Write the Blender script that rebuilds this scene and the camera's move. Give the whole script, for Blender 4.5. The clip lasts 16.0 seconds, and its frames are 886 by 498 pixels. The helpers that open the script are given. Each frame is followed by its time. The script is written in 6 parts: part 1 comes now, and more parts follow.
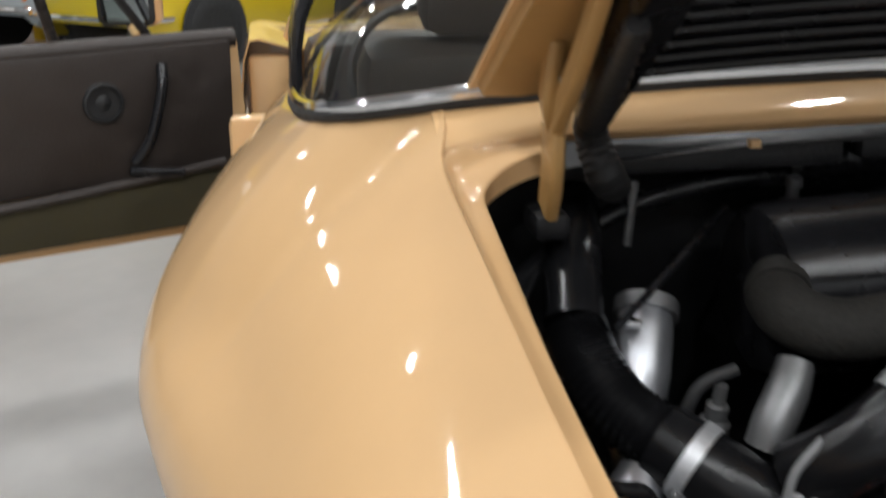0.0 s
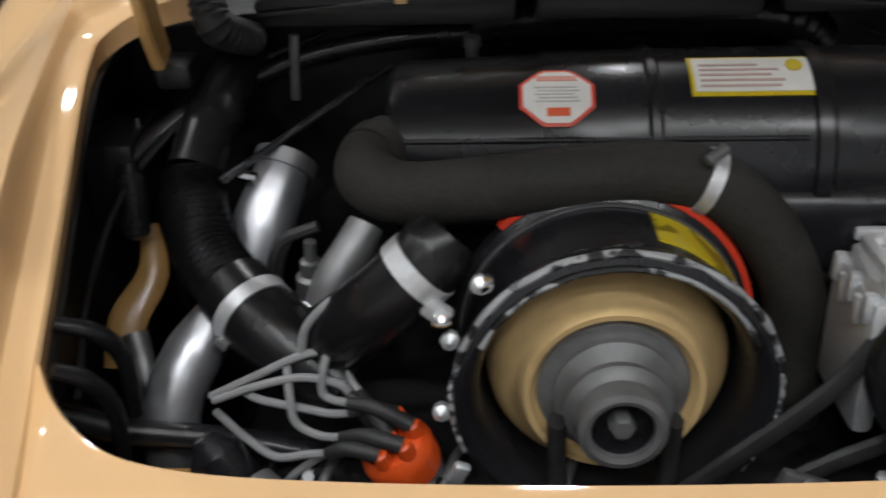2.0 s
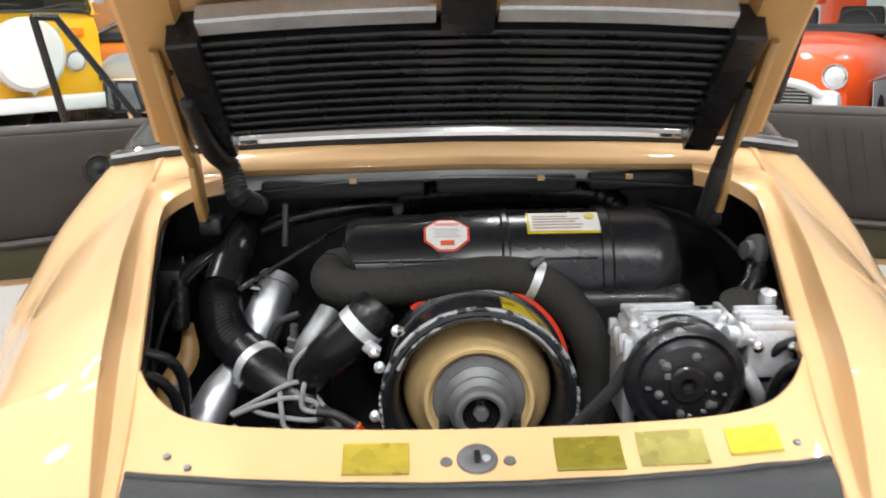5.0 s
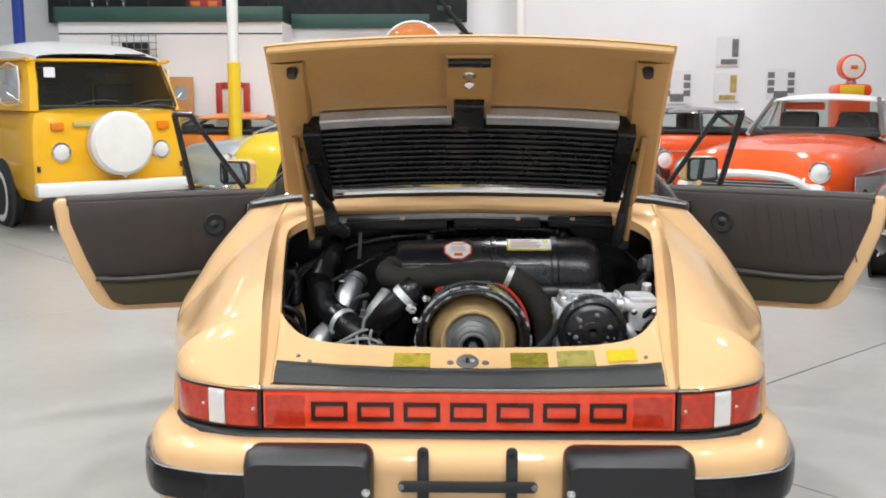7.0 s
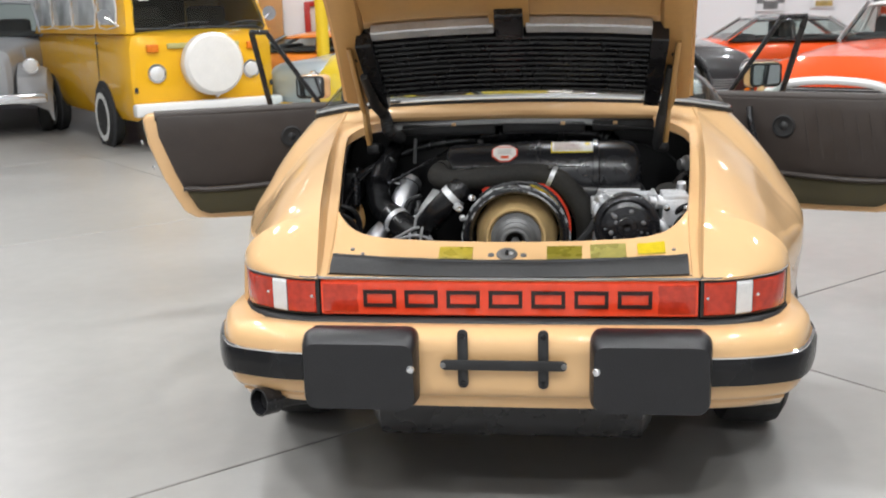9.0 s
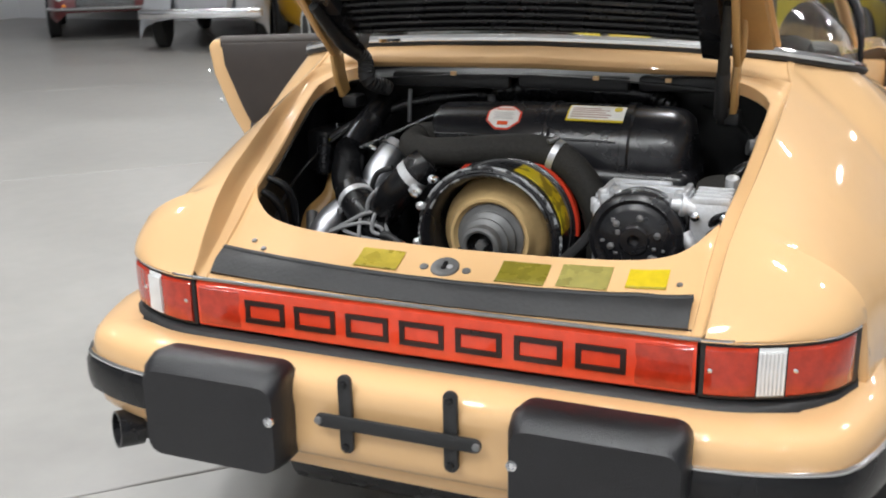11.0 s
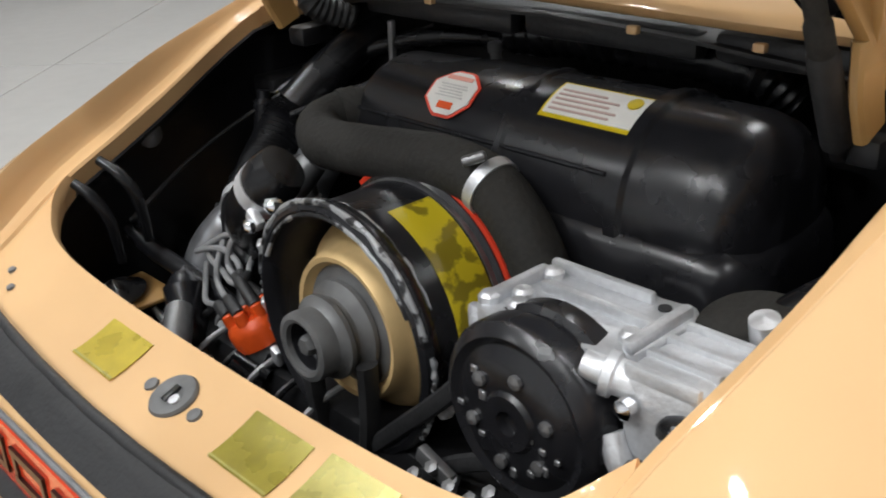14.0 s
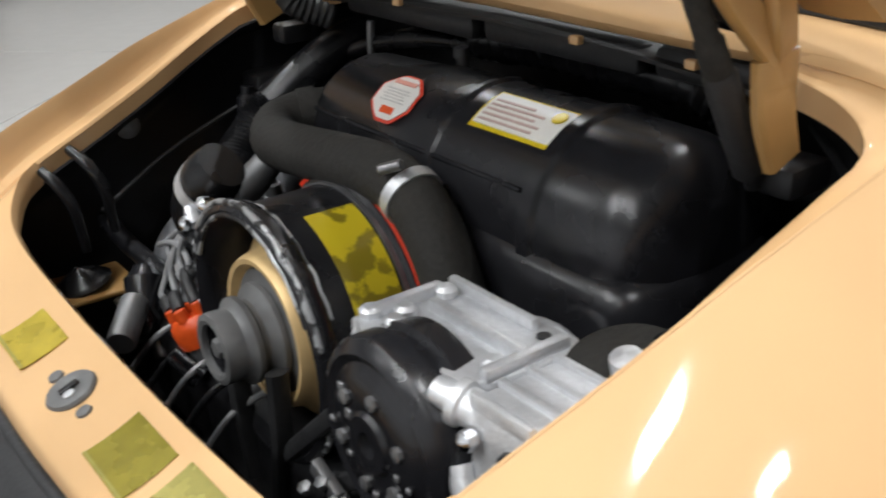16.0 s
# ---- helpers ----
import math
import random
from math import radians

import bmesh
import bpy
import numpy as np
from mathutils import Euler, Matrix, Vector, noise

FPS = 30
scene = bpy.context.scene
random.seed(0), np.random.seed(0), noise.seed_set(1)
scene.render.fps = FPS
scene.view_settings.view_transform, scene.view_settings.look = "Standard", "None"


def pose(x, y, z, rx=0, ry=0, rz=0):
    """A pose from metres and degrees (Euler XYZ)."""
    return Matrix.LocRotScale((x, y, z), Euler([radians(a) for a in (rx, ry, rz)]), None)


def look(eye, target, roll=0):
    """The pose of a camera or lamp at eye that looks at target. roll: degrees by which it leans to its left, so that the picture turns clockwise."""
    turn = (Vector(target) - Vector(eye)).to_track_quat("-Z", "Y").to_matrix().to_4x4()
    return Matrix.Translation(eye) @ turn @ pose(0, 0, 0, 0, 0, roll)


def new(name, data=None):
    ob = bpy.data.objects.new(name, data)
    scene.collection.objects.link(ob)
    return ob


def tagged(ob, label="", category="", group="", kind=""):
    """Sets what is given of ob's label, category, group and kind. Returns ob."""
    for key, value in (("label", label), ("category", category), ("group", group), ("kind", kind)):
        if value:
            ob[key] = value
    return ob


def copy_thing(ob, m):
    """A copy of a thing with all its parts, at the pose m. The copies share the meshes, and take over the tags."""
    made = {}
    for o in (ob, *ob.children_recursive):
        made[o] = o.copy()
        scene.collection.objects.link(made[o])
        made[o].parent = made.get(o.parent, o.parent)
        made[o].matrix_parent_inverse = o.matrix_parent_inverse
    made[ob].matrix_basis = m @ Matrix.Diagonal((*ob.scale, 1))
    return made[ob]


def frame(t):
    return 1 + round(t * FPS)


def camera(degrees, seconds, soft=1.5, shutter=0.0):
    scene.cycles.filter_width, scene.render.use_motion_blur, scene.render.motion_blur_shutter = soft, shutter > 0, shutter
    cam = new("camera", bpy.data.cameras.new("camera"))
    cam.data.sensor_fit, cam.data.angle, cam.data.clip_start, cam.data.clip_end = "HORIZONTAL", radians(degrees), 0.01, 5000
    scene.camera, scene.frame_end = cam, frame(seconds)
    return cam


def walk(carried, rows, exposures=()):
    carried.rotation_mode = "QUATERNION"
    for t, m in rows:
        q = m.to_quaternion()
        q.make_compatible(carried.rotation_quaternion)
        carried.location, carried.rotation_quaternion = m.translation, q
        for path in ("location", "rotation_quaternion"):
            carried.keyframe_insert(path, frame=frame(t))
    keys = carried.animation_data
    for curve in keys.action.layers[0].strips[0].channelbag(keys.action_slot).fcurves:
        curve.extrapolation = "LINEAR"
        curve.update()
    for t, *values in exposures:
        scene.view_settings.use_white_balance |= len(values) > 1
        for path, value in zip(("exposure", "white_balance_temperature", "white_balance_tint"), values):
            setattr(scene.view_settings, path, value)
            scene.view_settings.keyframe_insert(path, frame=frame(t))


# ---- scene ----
cam = camera(47.0, 16.0, soft=1.8, shutter=0.5)
PATH = [
    (0, (-0.751, -0.398, 1.305), (-0.422, 1.461, 0.645), -0.3),
    (0.5, (-0.577, -0.448, 1.299), (-0.406, 1.359, 0.46), -0.9),
    (1, (-0.373, -0.467, 1.302), (-0.4, 1.309, 0.383), -1.5),
    (1.5, (-0.223, -0.472, 1.306), (-0.327, 1.3, 0.383), -1.6),
    (2, (-0.129, -0.465, 1.302), (-0.177, 1.312, 0.386), -1.3),
    (2.5, (-0.109, -0.464, 1.308), (-0.041, 1.312, 0.391), -1.9),
    (3, (-0.108, -0.465, 1.312), (-0.047, 1.324, 0.42), -2.4),
    (3.5, (-0.09, -0.497, 1.314), (0.043, 1.31, 0.467), -1.8),
    (4, (-0.067, -0.631, 1.325), (-0.026, 1.197, 0.515), -0.5),
    (4.5, (-0.072, -0.867, 1.34), (-0.035, 1.043, 0.747), -0.9),
    (4.7, (-0.08, -0.977, 1.343), (-0.036, 0.951, 0.813), -0.8),
    (6.8, (-0.011, -2.224, 1.411), (-0.06, -0.258, 1.044), -0.2),
    (7, (-0.014, -2.316, 1.389), (-0.058, -0.339, 1.092), -0.0),
    (7.5, (-0.013, -2.47, 1.391), (-0.039, -0.492, 1.097), -0.4),
    (8, (0.009, -2.547, 1.379), (-0.039, -0.582, 1.006), -0.2),
    (8.5, (0.056, -2.575, 1.377), (-0.063, -0.62, 0.969), -1.3),
    (9, (0.139, -2.522, 1.375), (-0.094, -0.588, 0.923), -1.5),
    (9.2, (0.199, -2.462, 1.388), (-0.077, -0.541, 0.906), -2.0),
    (11.3, (0.724, -1.366, 1.34), (-0.088, 0.346, 0.7), -1.2),
    (11.5, (0.752, -1.221, 1.358), (-0.126, 0.442, 0.678), -1.6),
    (12, (0.83, -0.9, 1.309), (-0.265, 0.629, 0.629), -2.8),
    (12.5, (0.832, -0.609, 1.306), (-0.382, 0.784, 0.54), -4.0),
    (13, (0.812, -0.423, 1.294), (-0.466, 0.892, 0.496), -3.9),
    (13.5, (0.818, -0.318, 1.288), (-0.52, 0.931, 0.48), -3.5),
    (14, (0.841, -0.267, 1.284), (-0.523, 0.949, 0.472), -3.4),
    (14.5, (0.863, -0.233, 1.281), (-0.504, 0.982, 0.471), -3.1),
    (15, (0.871, -0.219, 1.285), (-0.574, 0.898, 0.47), -2.7),
    (15.5, (0.895, -0.168, 1.277), (-0.596, 0.892, 0.47), -2.8),
    (16, (0.936, -0.094, 1.272), (-0.553, 0.972, 0.468), -2.6),
]
EXPOSURES = [(0.0, -0.75), (0.5, -0.95), (1.0, -1.1), (1.5, -1.05), (2.0, -0.7), (3.0, 0.1), (3.5, 0.25), (4.5, 0.22), (7.0, -0.16), (9.0, -0.2), (11.5, -0.26), (12.5, -0.58), (13.3, -0.6), (14.0, -0.32), (16.0, -0.22)]
walk(cam, [(t, look(eye, target, roll)) for t, eye, target, roll in PATH], exposures=EXPOSURES)

# ---- light: unseen lamps under a white ceiling, inferred from reflections, several added ----
world = bpy.data.worlds.new("hall_air")
world.use_nodes = True
scene.world = world
bg = world.node_tree.nodes["Background"]
bg.inputs[0].default_value = (0.9, 0.95, 1.0, 1)
bg.inputs[1].default_value = 0.25
scene.view_settings.exposure = 0.0
CEIL = 5.2
# entries at the far wall, van, left floor and rear are added to brighten
LAMPS = [(0.8, 11.4), (6.6, 10.6), (-2.6, 11.6), (-4.4, 2.6), (-1.1, -3.5), (0.5, -3.3), (2.0, -3.4), (-6.6, 1.6), (-7.6, 9.6), (-5.2, 4.6), (-1.6, 2.0), (-1.6, 6.2), (2.0, 6.0), (1.9, 0.4), (-1.5, -2.6), (-3.3, -1.2), (-3.2, 1.2), (-3.2, 5.0), (-3.2, 9.0), (0.35, -1.4), (0.3, 3.2), (0.3, 7.5), (3.6, 1.2), (3.6, 5.0), (3.6, 8.6), (3.7, 11.9), (-0.6, -4.6), (-4.4, -4.8), (3.8, -4.4)]
for lx, ly in LAMPS:
    lamp = bpy.data.lights.new("unseen_hall_light", "AREA")
    lamp.shape, lamp.size, lamp.size_y, lamp.energy = "RECTANGLE", 0.24, 0.17, 64
    lamp.color = (0.96, 0.985, 1.0)
    ob = new("unseen_hall_light", lamp)
    ob.matrix_world = pose(lx, ly, CEIL - 0.36, 0, 0, 8)


# ---- materials ----
def mat(name, base, rough=0.5, metal=0.0, vary=0.12, scale=6.0, bump=0.0, fine=60.0, coat=0.0, spec=0.5, object_random=0.0):
    m = bpy.data.materials.new(name)
    m.use_nodes = True
    nt = m.node_tree
    b = nt.nodes["Principled BSDF"]
    b.inputs["Metallic"].default_value = metal
    b.inputs["Coat Weight"].default_value = coat
    b.inputs["Coat Roughness"].default_value = 0.04
    b.inputs["Specular IOR Level"].default_value = spec
    tc = nt.nodes.new("ShaderNodeTexCoord")
    n1 = nt.nodes.new("ShaderNodeTexNoise")
    n1.inputs["Scale"].default_value, n1.inputs["Detail"].default_value = scale, 4
    n2 = nt.nodes.new("ShaderNodeTexNoise")
    n2.inputs["Scale"].default_value, n2.inputs["Detail"].default_value = fine, 3
    for n in (n1, n2):
        nt.links.new(tc.outputs["Object"], n.inputs["Vector"])
    mix = nt.nodes.new("ShaderNodeMix")
    mix.data_type = "FLOAT"
    mix.inputs[0].default_value = 0.4
    nt.links.new(n1.outputs[0], mix.inputs[2])
    nt.links.new(n2.outputs[0], mix.inputs[3])
    ramp = nt.nodes.new("ShaderNodeMapRange")
    ramp.inputs["From Min"].default_value, ramp.inputs["From Max"].default_value = 0.3, 0.7
    ramp.inputs["To Min"].default_value, ramp.inputs["To Max"].default_value = 1 - vary, 1 + vary
    nt.links.new(mix.outputs[0], ramp.inputs["Value"])
    col = nt.nodes.new("ShaderNodeVectorMath")
    col.operation = "SCALE"
    col.inputs[0].default_value = base
    nt.links.new(ramp.outputs[0], col.inputs["Scale"])
    nt.links.new(col.outputs[0], b.inputs["Base Color"])
    rr = nt.nodes.new("ShaderNodeMapRange")
    rr.inputs["From Min"].default_value, rr.inputs["From Max"].default_value = 0.3, 0.7
    rr.inputs["To Min"].default_value, rr.inputs["To Max"].default_value = max(0.02, rough * 0.85), min(1.0, rough * 1.15)
    nt.links.new(n1.outputs[0], rr.inputs["Value"])
    nt.links.new(rr.outputs[0], b.inputs["Roughness"])
    if bump:
        bp = nt.nodes.new("ShaderNodeBump")
        bp.inputs["Strength"].default_value, bp.inputs["Distance"].default_value = bump, 0.004
        nt.links.new(n2.outputs[0], bp.inputs["Height"])
        nt.links.new(bp.outputs[0], b.inputs["Normal"])
    return m


def glass_mat(name, tint, alpha=0.35):
    m = bpy.data.materials.new(name)
    m.use_nodes = True
    nt = m.node_tree
    out = nt.nodes["Material Output"]
    nt.nodes.remove(nt.nodes["Principled BSDF"])
    tr, gl, mx, fr = (nt.nodes.new(k) for k in ("ShaderNodeBsdfTransparent", "ShaderNodeBsdfGlossy", "ShaderNodeMixShader", "ShaderNodeLayerWeight"))
    tr.inputs[0].default_value = (*tint, 1)
    gl.inputs["Roughness"].default_value = 0.03
    fr.inputs[0].default_value = 0.5
    pw = nt.nodes.new("ShaderNodeMath")
    pw.operation = "POWER"
    pw.inputs[1].default_value = 4.0
    ad = nt.nodes.new("ShaderNodeMath")
    ad.operation = "MULTIPLY_ADD"
    ad.inputs[1].default_value, ad.inputs[2].default_value = 0.7, 0.06
    nt.links.new(fr.outputs["Facing"], pw.inputs[0])
    nt.links.new(pw.outputs[0], ad.inputs[0])
    nt.links.new(ad.outputs[0], mx.inputs[0])
    nt.links.new(tr.outputs[0], mx.inputs[1])
    nt.links.new(gl.outputs[0], mx.inputs[2])
    nt.links.new(mx.outputs[0], out.inputs[0])
    return m


def glow_mat(name, colour, strength):
    m = bpy.data.materials.new(name)
    m.use_nodes = True
    b = m.node_tree.nodes["Principled BSDF"]
    b.inputs["Base Color"].default_value = (*colour, 1)
    b.inputs["Emission Color"].default_value = (*colour, 1)
    b.inputs["Emission Strength"].default_value = strength
    return m


PAINT = mat("beige_paint", (0.73, 0.455, 0.220), 0.55, vary=0.02, scale=3, fine=25, coat=1.0, spec=0.25)
# body beige darkened: shade put into lid underside, hinges and bay brackets
PAINT_SHADE = mat("beige_paint_shaded", (0.47, 0.27, 0.095), 0.42, vary=0.08, scale=7, coat=0.25)
BLACK_BAY = mat("black_bay_paint", (0.008, 0.008, 0.009), 0.45, vary=0.4, scale=9, bump=0.2)
BLACK_SATIN = mat("satin_black_metal", (0.013, 0.013, 0.015), 0.27, vary=0.3, scale=10)
BLACK_GLOSS = mat("gloss_black_rubber", (0.009, 0.009, 0.010), 0.26, vary=0.25, scale=14, spec=0.38)
RUBBER = mat("black_rubber", (0.018, 0.018, 0.019), 0.55, vary=0.3, scale=18, bump=0.25, fine=120)
VINYL = mat("black_bumper_vinyl", (0.012, 0.012, 0.014), 0.34, vary=0.2, scale=20, bump=0.3, fine=300)
HOSE_GREY = mat("dusty_grey_hose", (0.026, 0.0245, 0.022), 0.8, vary=0.35, scale=12, bump=0.4, fine=150, spec=0.3)
ALU = mat("cast_aluminium", (0.66, 0.67, 0.69), 0.45, metal=0.65, vary=0.15, scale=25, bump=0.25, fine=160)
SILVER = mat("silver_pipe_metal", (0.52, 0.53, 0.56), 0.36, metal=0.85, vary=0.12, scale=18, bump=0.04)
STEEL = mat("machined_steel", (0.24, 0.24, 0.245), 0.45, metal=0.75, vary=0.2, scale=18)
CHROME = mat("chrome", (0.82, 0.83, 0.85), 0.1, metal=1.0, vary=0.05)
GOLD = mat("gold_anodised", (0.72, 0.50, 0.235), 0.46, metal=0.35, vary=0.12, scale=12)
RED_LENS = mat("red_lens", (0.44, 0.032, 0.012), 0.12, vary=0.25, scale=30, coat=0.6)
REFLECT = mat("red_reflector", (0.72, 0.058, 0.020), 0.16, vary=0.1, scale=40, coat=0.5)
CLEAR_LENS = mat("clear_lens", (0.72, 0.72, 0.72), 0.12, vary=0.08, scale=40, coat=0.6)
LETTER = mat("dark_letter", (0.02, 0.008, 0.007), 0.3, vary=0.1)
ORANGE_CAP = mat("orange_cap", (0.62, 0.075, 0.012), 0.35, vary=0.2, scale=20)
RED_GASKET = mat("red_shroud_edge", (0.70, 0.05, 0.02), 0.45, vary=0.15)
PULLEY = mat("dull_grey_pulley", (0.15, 0.15, 0.15), 0.5, metal=0.4, vary=0.25, scale=25, bump=0.15)
WIRE_GREY = mat("grey_ignition_lead", (0.22, 0.22, 0.225), 0.45, vary=0.15)
WHITE_STICK = mat("white_sticker", (0.72, 0.70, 0.66), 0.4, vary=0.08, scale=40)
YEL_STICK = mat("yellow_sticker", (0.62, 0.46, 0.015), 0.35, vary=0.12, scale=30)
OLIVE_STICK = mat("olive_gold_sticker", (0.30, 0.25, 0.03), 0.28, metal=0.3, vary=0.25, scale=18)
# olive foil made yellower: the lamp it reflects is put into the colour
SHEEN_STICK = mat("olive_sticker_sheen", (0.52, 0.40, 0.05), 0.28, metal=0.3, vary=0.25, scale=18)
PALE_STICK = mat("pale_gold_sticker", (0.40, 0.35, 0.10), 0.28, metal=0.3, vary=0.25, scale=18)
RED_INK = mat("red_ink", (0.62, 0.06, 0.03), 0.4)
FAINT = mat("faint_grey_ink", (0.52, 0.50, 0.48), 0.5)
PINK = mat("faded_red_ink", (0.66, 0.30, 0.24), 0.5)
DARK_INK = mat("faded_brown_ink", (0.50, 0.36, 0.32), 0.5)
DOOR_VINYL = mat("brown_vinyl", (0.040, 0.031, 0.027), 0.5, vary=0.2, scale=14, bump=0.25, fine=220)
DOOR_CARPET = mat("olive_carpet", (0.055, 0.046, 0.022), 0.9, vary=0.25, scale=30, bump=0.5, fine=350)
GLASS = glass_mat("clear_glass", (0.80, 0.86, 0.84))
MIRROR = mat("mirror_glass", (0.85, 0.87, 0.88), 0.03, metal=1.0, vary=0.01)
FLOOR_M = mat("sealed_concrete", (0.325, 0.314, 0.298), 0.32, vary=0.10, scale=0.9, fine=9, bump=0.03)
JOINT_M = mat("joint_filler", (0.10, 0.095, 0.09), 0.8)
WALL_M = mat("white_wall_paint", (0.80, 0.81, 0.83), 0.7, vary=0.03, scale=1.5, bump=0.05)
CEIL_M = mat("white_ceiling_paint", (0.62, 0.63, 0.64), 0.8, vary=0.05, scale=1.0)
TYRE = mat("tyre_rubber", (0.02, 0.02, 0.02), 0.75, vary=0.25, scale=30, bump=0.3)



def worn_mat(name, a, b_, metal_b, scale, edge, rough=0.4):
    """Two surfaces in patches: paint and what shows where it is worn."""
    m = mat(name, a, rough, vary=0.1)
    nt = m.node_tree
    b = nt.nodes["Principled BSDF"]
    n = nt.nodes.new("ShaderNodeTexNoise")
    n.inputs["Scale"].default_value, n.inputs["Detail"].default_value = scale, 6
    tc = nt.nodes.new("ShaderNodeTexCoord")
    nt.links.new(tc.outputs["Object"], n.inputs["Vector"])
    r = nt.nodes.new("ShaderNodeMapRange")
    r.inputs["From Min"].default_value, r.inputs["From Max"].default_value = edge, edge + 0.05
    nt.links.new(n.outputs[0], r.inputs["Value"])
    mx = nt.nodes.new("ShaderNodeMix")
    mx.data_type = "RGBA"
    mx.inputs[6].default_value, mx.inputs[7].default_value = (*a, 1), (*b_, 1)
    nt.links.new(r.outputs[0], mx.inputs[0])
    nt.links.new(mx.outputs[2], b.inputs["Base Color"])
    mm = nt.nodes.new("ShaderNodeMath")
    mm.operation = "MULTIPLY"
    mm.inputs[1].default_value = metal_b
    nt.links.new(r.outputs[0], mm.inputs[0])
    nt.links.new(mm.outputs[0], b.inputs["Metallic"])
    return m


WORN = worn_mat("worn_black_edge", (0.015, 0.015, 0.016), (0.40, 0.41, 0.42), 0.5, 38, 0.46)
SMEAR = worn_mat("smeared_yellow_label", (0.26, 0.20, 0.014), (0.64, 0.50, 0.02), 0.0, 30, 0.44)

# ---- mesh helpers ----
def part(name, bm, material, parent=None, label="", smooth=True):
    me = bpy.data.meshes.new(name)
    bm.normal_update()
    bm.to_mesh(me)
    bm.free()
    me.materials.append(material)
    if smooth:
        for p in me.polygons:
            p.use_smooth = True
        me.set_sharp_from_angle(angle=radians(38))
    ob = new(name, me)
    if parent is not None:
        ob.parent = parent
    if label:
        tagged(ob, label)
    return ob


def thing(name, label, category, m=None, group="", kind=""):
    ob = new(name)
    if m is not None:
        ob.matrix_world = m
    return tagged(ob, label, category, group, kind)


def box(bm, cx, cy, cz, sx, sy, sz, bevel=0.0, m=None, seg=2):
    g = bmesh.ops.create_cube(bm, size=1.0, matrix=Matrix.Translation((cx, cy, cz)) @ Matrix.Diagonal((sx, sy, sz, 1)))
    vs = g["verts"]
    if bevel:
        es = {e for v in vs for e in v.link_edges}
        r = bmesh.ops.bevel(bm, geom=list(es), offset=bevel, segments=seg, affect="EDGES", profile=0.5)
        vs = list({v for f in r["faces"] for v in f.verts} | {v for v in vs if v.is_valid})
    if m is not None:
        bmesh.ops.transform(bm, matrix=m, verts=vs)
    return bm


def one_box(*a, **k):
    return box(bmesh.new(), *a, **k)


def frame_along(d):
    d = Vector(d).normalized()
    up = Vector((0, 0, 1)) if abs(d.z) < 0.95 else Vector((0, 1, 0))
    s = d.cross(up).normalized()
    return s, s.cross(d).normalized(), d


def lathe(profile, origin, axis, seg=40, bm=None, cap=True):
    """profile: rows of (distance along the axis, radius)."""
    bm = bm or bmesh.new()
    s, u, d = frame_along(axis)
    o = Vector(origin)
    rings = []
    for h, r in profile:
        rings.append([bm.verts.new(o + d * h + (s * math.cos(2 * math.pi * k / seg) + u * math.sin(2 * math.pi * k / seg)) * max(r, 1e-4)) for k in range(seg)])
    for a, b in zip(rings, rings[1:]):
        for k in range(seg):
            bm.faces.new((a[k], a[(k + 1) % seg], b[(k + 1) % seg], b[k]))
    if cap:
        if profile[0][1] > 2e-4:
            bm.faces.new(rings[0][::-1])
        if profile[-1][1] > 2e-4:
            bm.faces.new(rings[-1])
    bmesh.ops.recalc_face_normals(bm, faces=bm.faces)
    return bm


def rod(a, b, r, seg=12, bm=None, bev=0.12):
    a, b = Vector(a), Vector(b)
    L = (b - a).length
    e = min(r * bev * 2, L * 0.2)
    return lathe([(0, r - e), (e, r), (L - e, r), (L, r - e)], a, b - a, seg, bm)


def smooth_path(pts, n=8):
    pts = [Vector(p) for p in pts]
    ext = [pts[0] * 2 - pts[1]] + pts + [pts[-1] * 2 - pts[-2]]
    out = []
    for i in range(1, len(ext) - 2):
        p0, p1, p2, p3 = ext[i - 1 : i + 3]
        for k in range(n):
            t = k / n
            out.append(0.5 * (2 * p1 + (p2 - p0) * t + (2 * p0 - 5 * p1 + 4 * p2 - p3) * t * t + (3 * p1 - p0 - 3 * p2 + p3) * t**3))
    out.append(pts[-1])
    return out


def tube(pts, r, seg=14, n=8, bm=None, ribs=0.0, flat=1.0):
    """A pipe along a smooth path. r: one radius or one for each given point; ribs: depth of corrugation."""
    bm = bm or bmesh.new()
    path = smooth_path(pts, n)
    rs = [r] * len(pts) if not isinstance(r, (list, tuple)) else r
    d0 = (path[1] - path[0]).normalized()
    s, u, _ = frame_along(d0)
    rings = []
    for i, p in enumerate(path):
        d = (path[min(i + 1, len(path) - 1)] - path[max(i - 1, 0)]).normalized()
        s = (s - d * s.dot(d)).normalized()
        u = s.cross(d)
        f = i / n
        k0 = min(int(f), len(rs) - 1)
        k1 = min(k0 + 1, len(rs) - 1)
        rr = rs[k0] + (rs[k1] - rs[k0]) * (f - k0)
        if ribs:
            rr += ribs * (1 if i % 2 else -1)
        rings.append([bm.verts.new(p + (s * math.cos(2 * math.pi * k / seg) + u * flat * math.sin(2 * math.pi * k / seg)) * rr) for k in range(seg)])
    for a, b in zip(rings, rings[1:]):
        for k in range(seg):
            bm.faces.new((a[k], a[(k + 1) % seg], b[(k + 1) % seg], b[k]))
    bm.faces.new(rings[0][::-1])
    bm.faces.new(rings[-1])
    bmesh.ops.recalc_face_normals(bm, faces=bm.faces)
    return bm


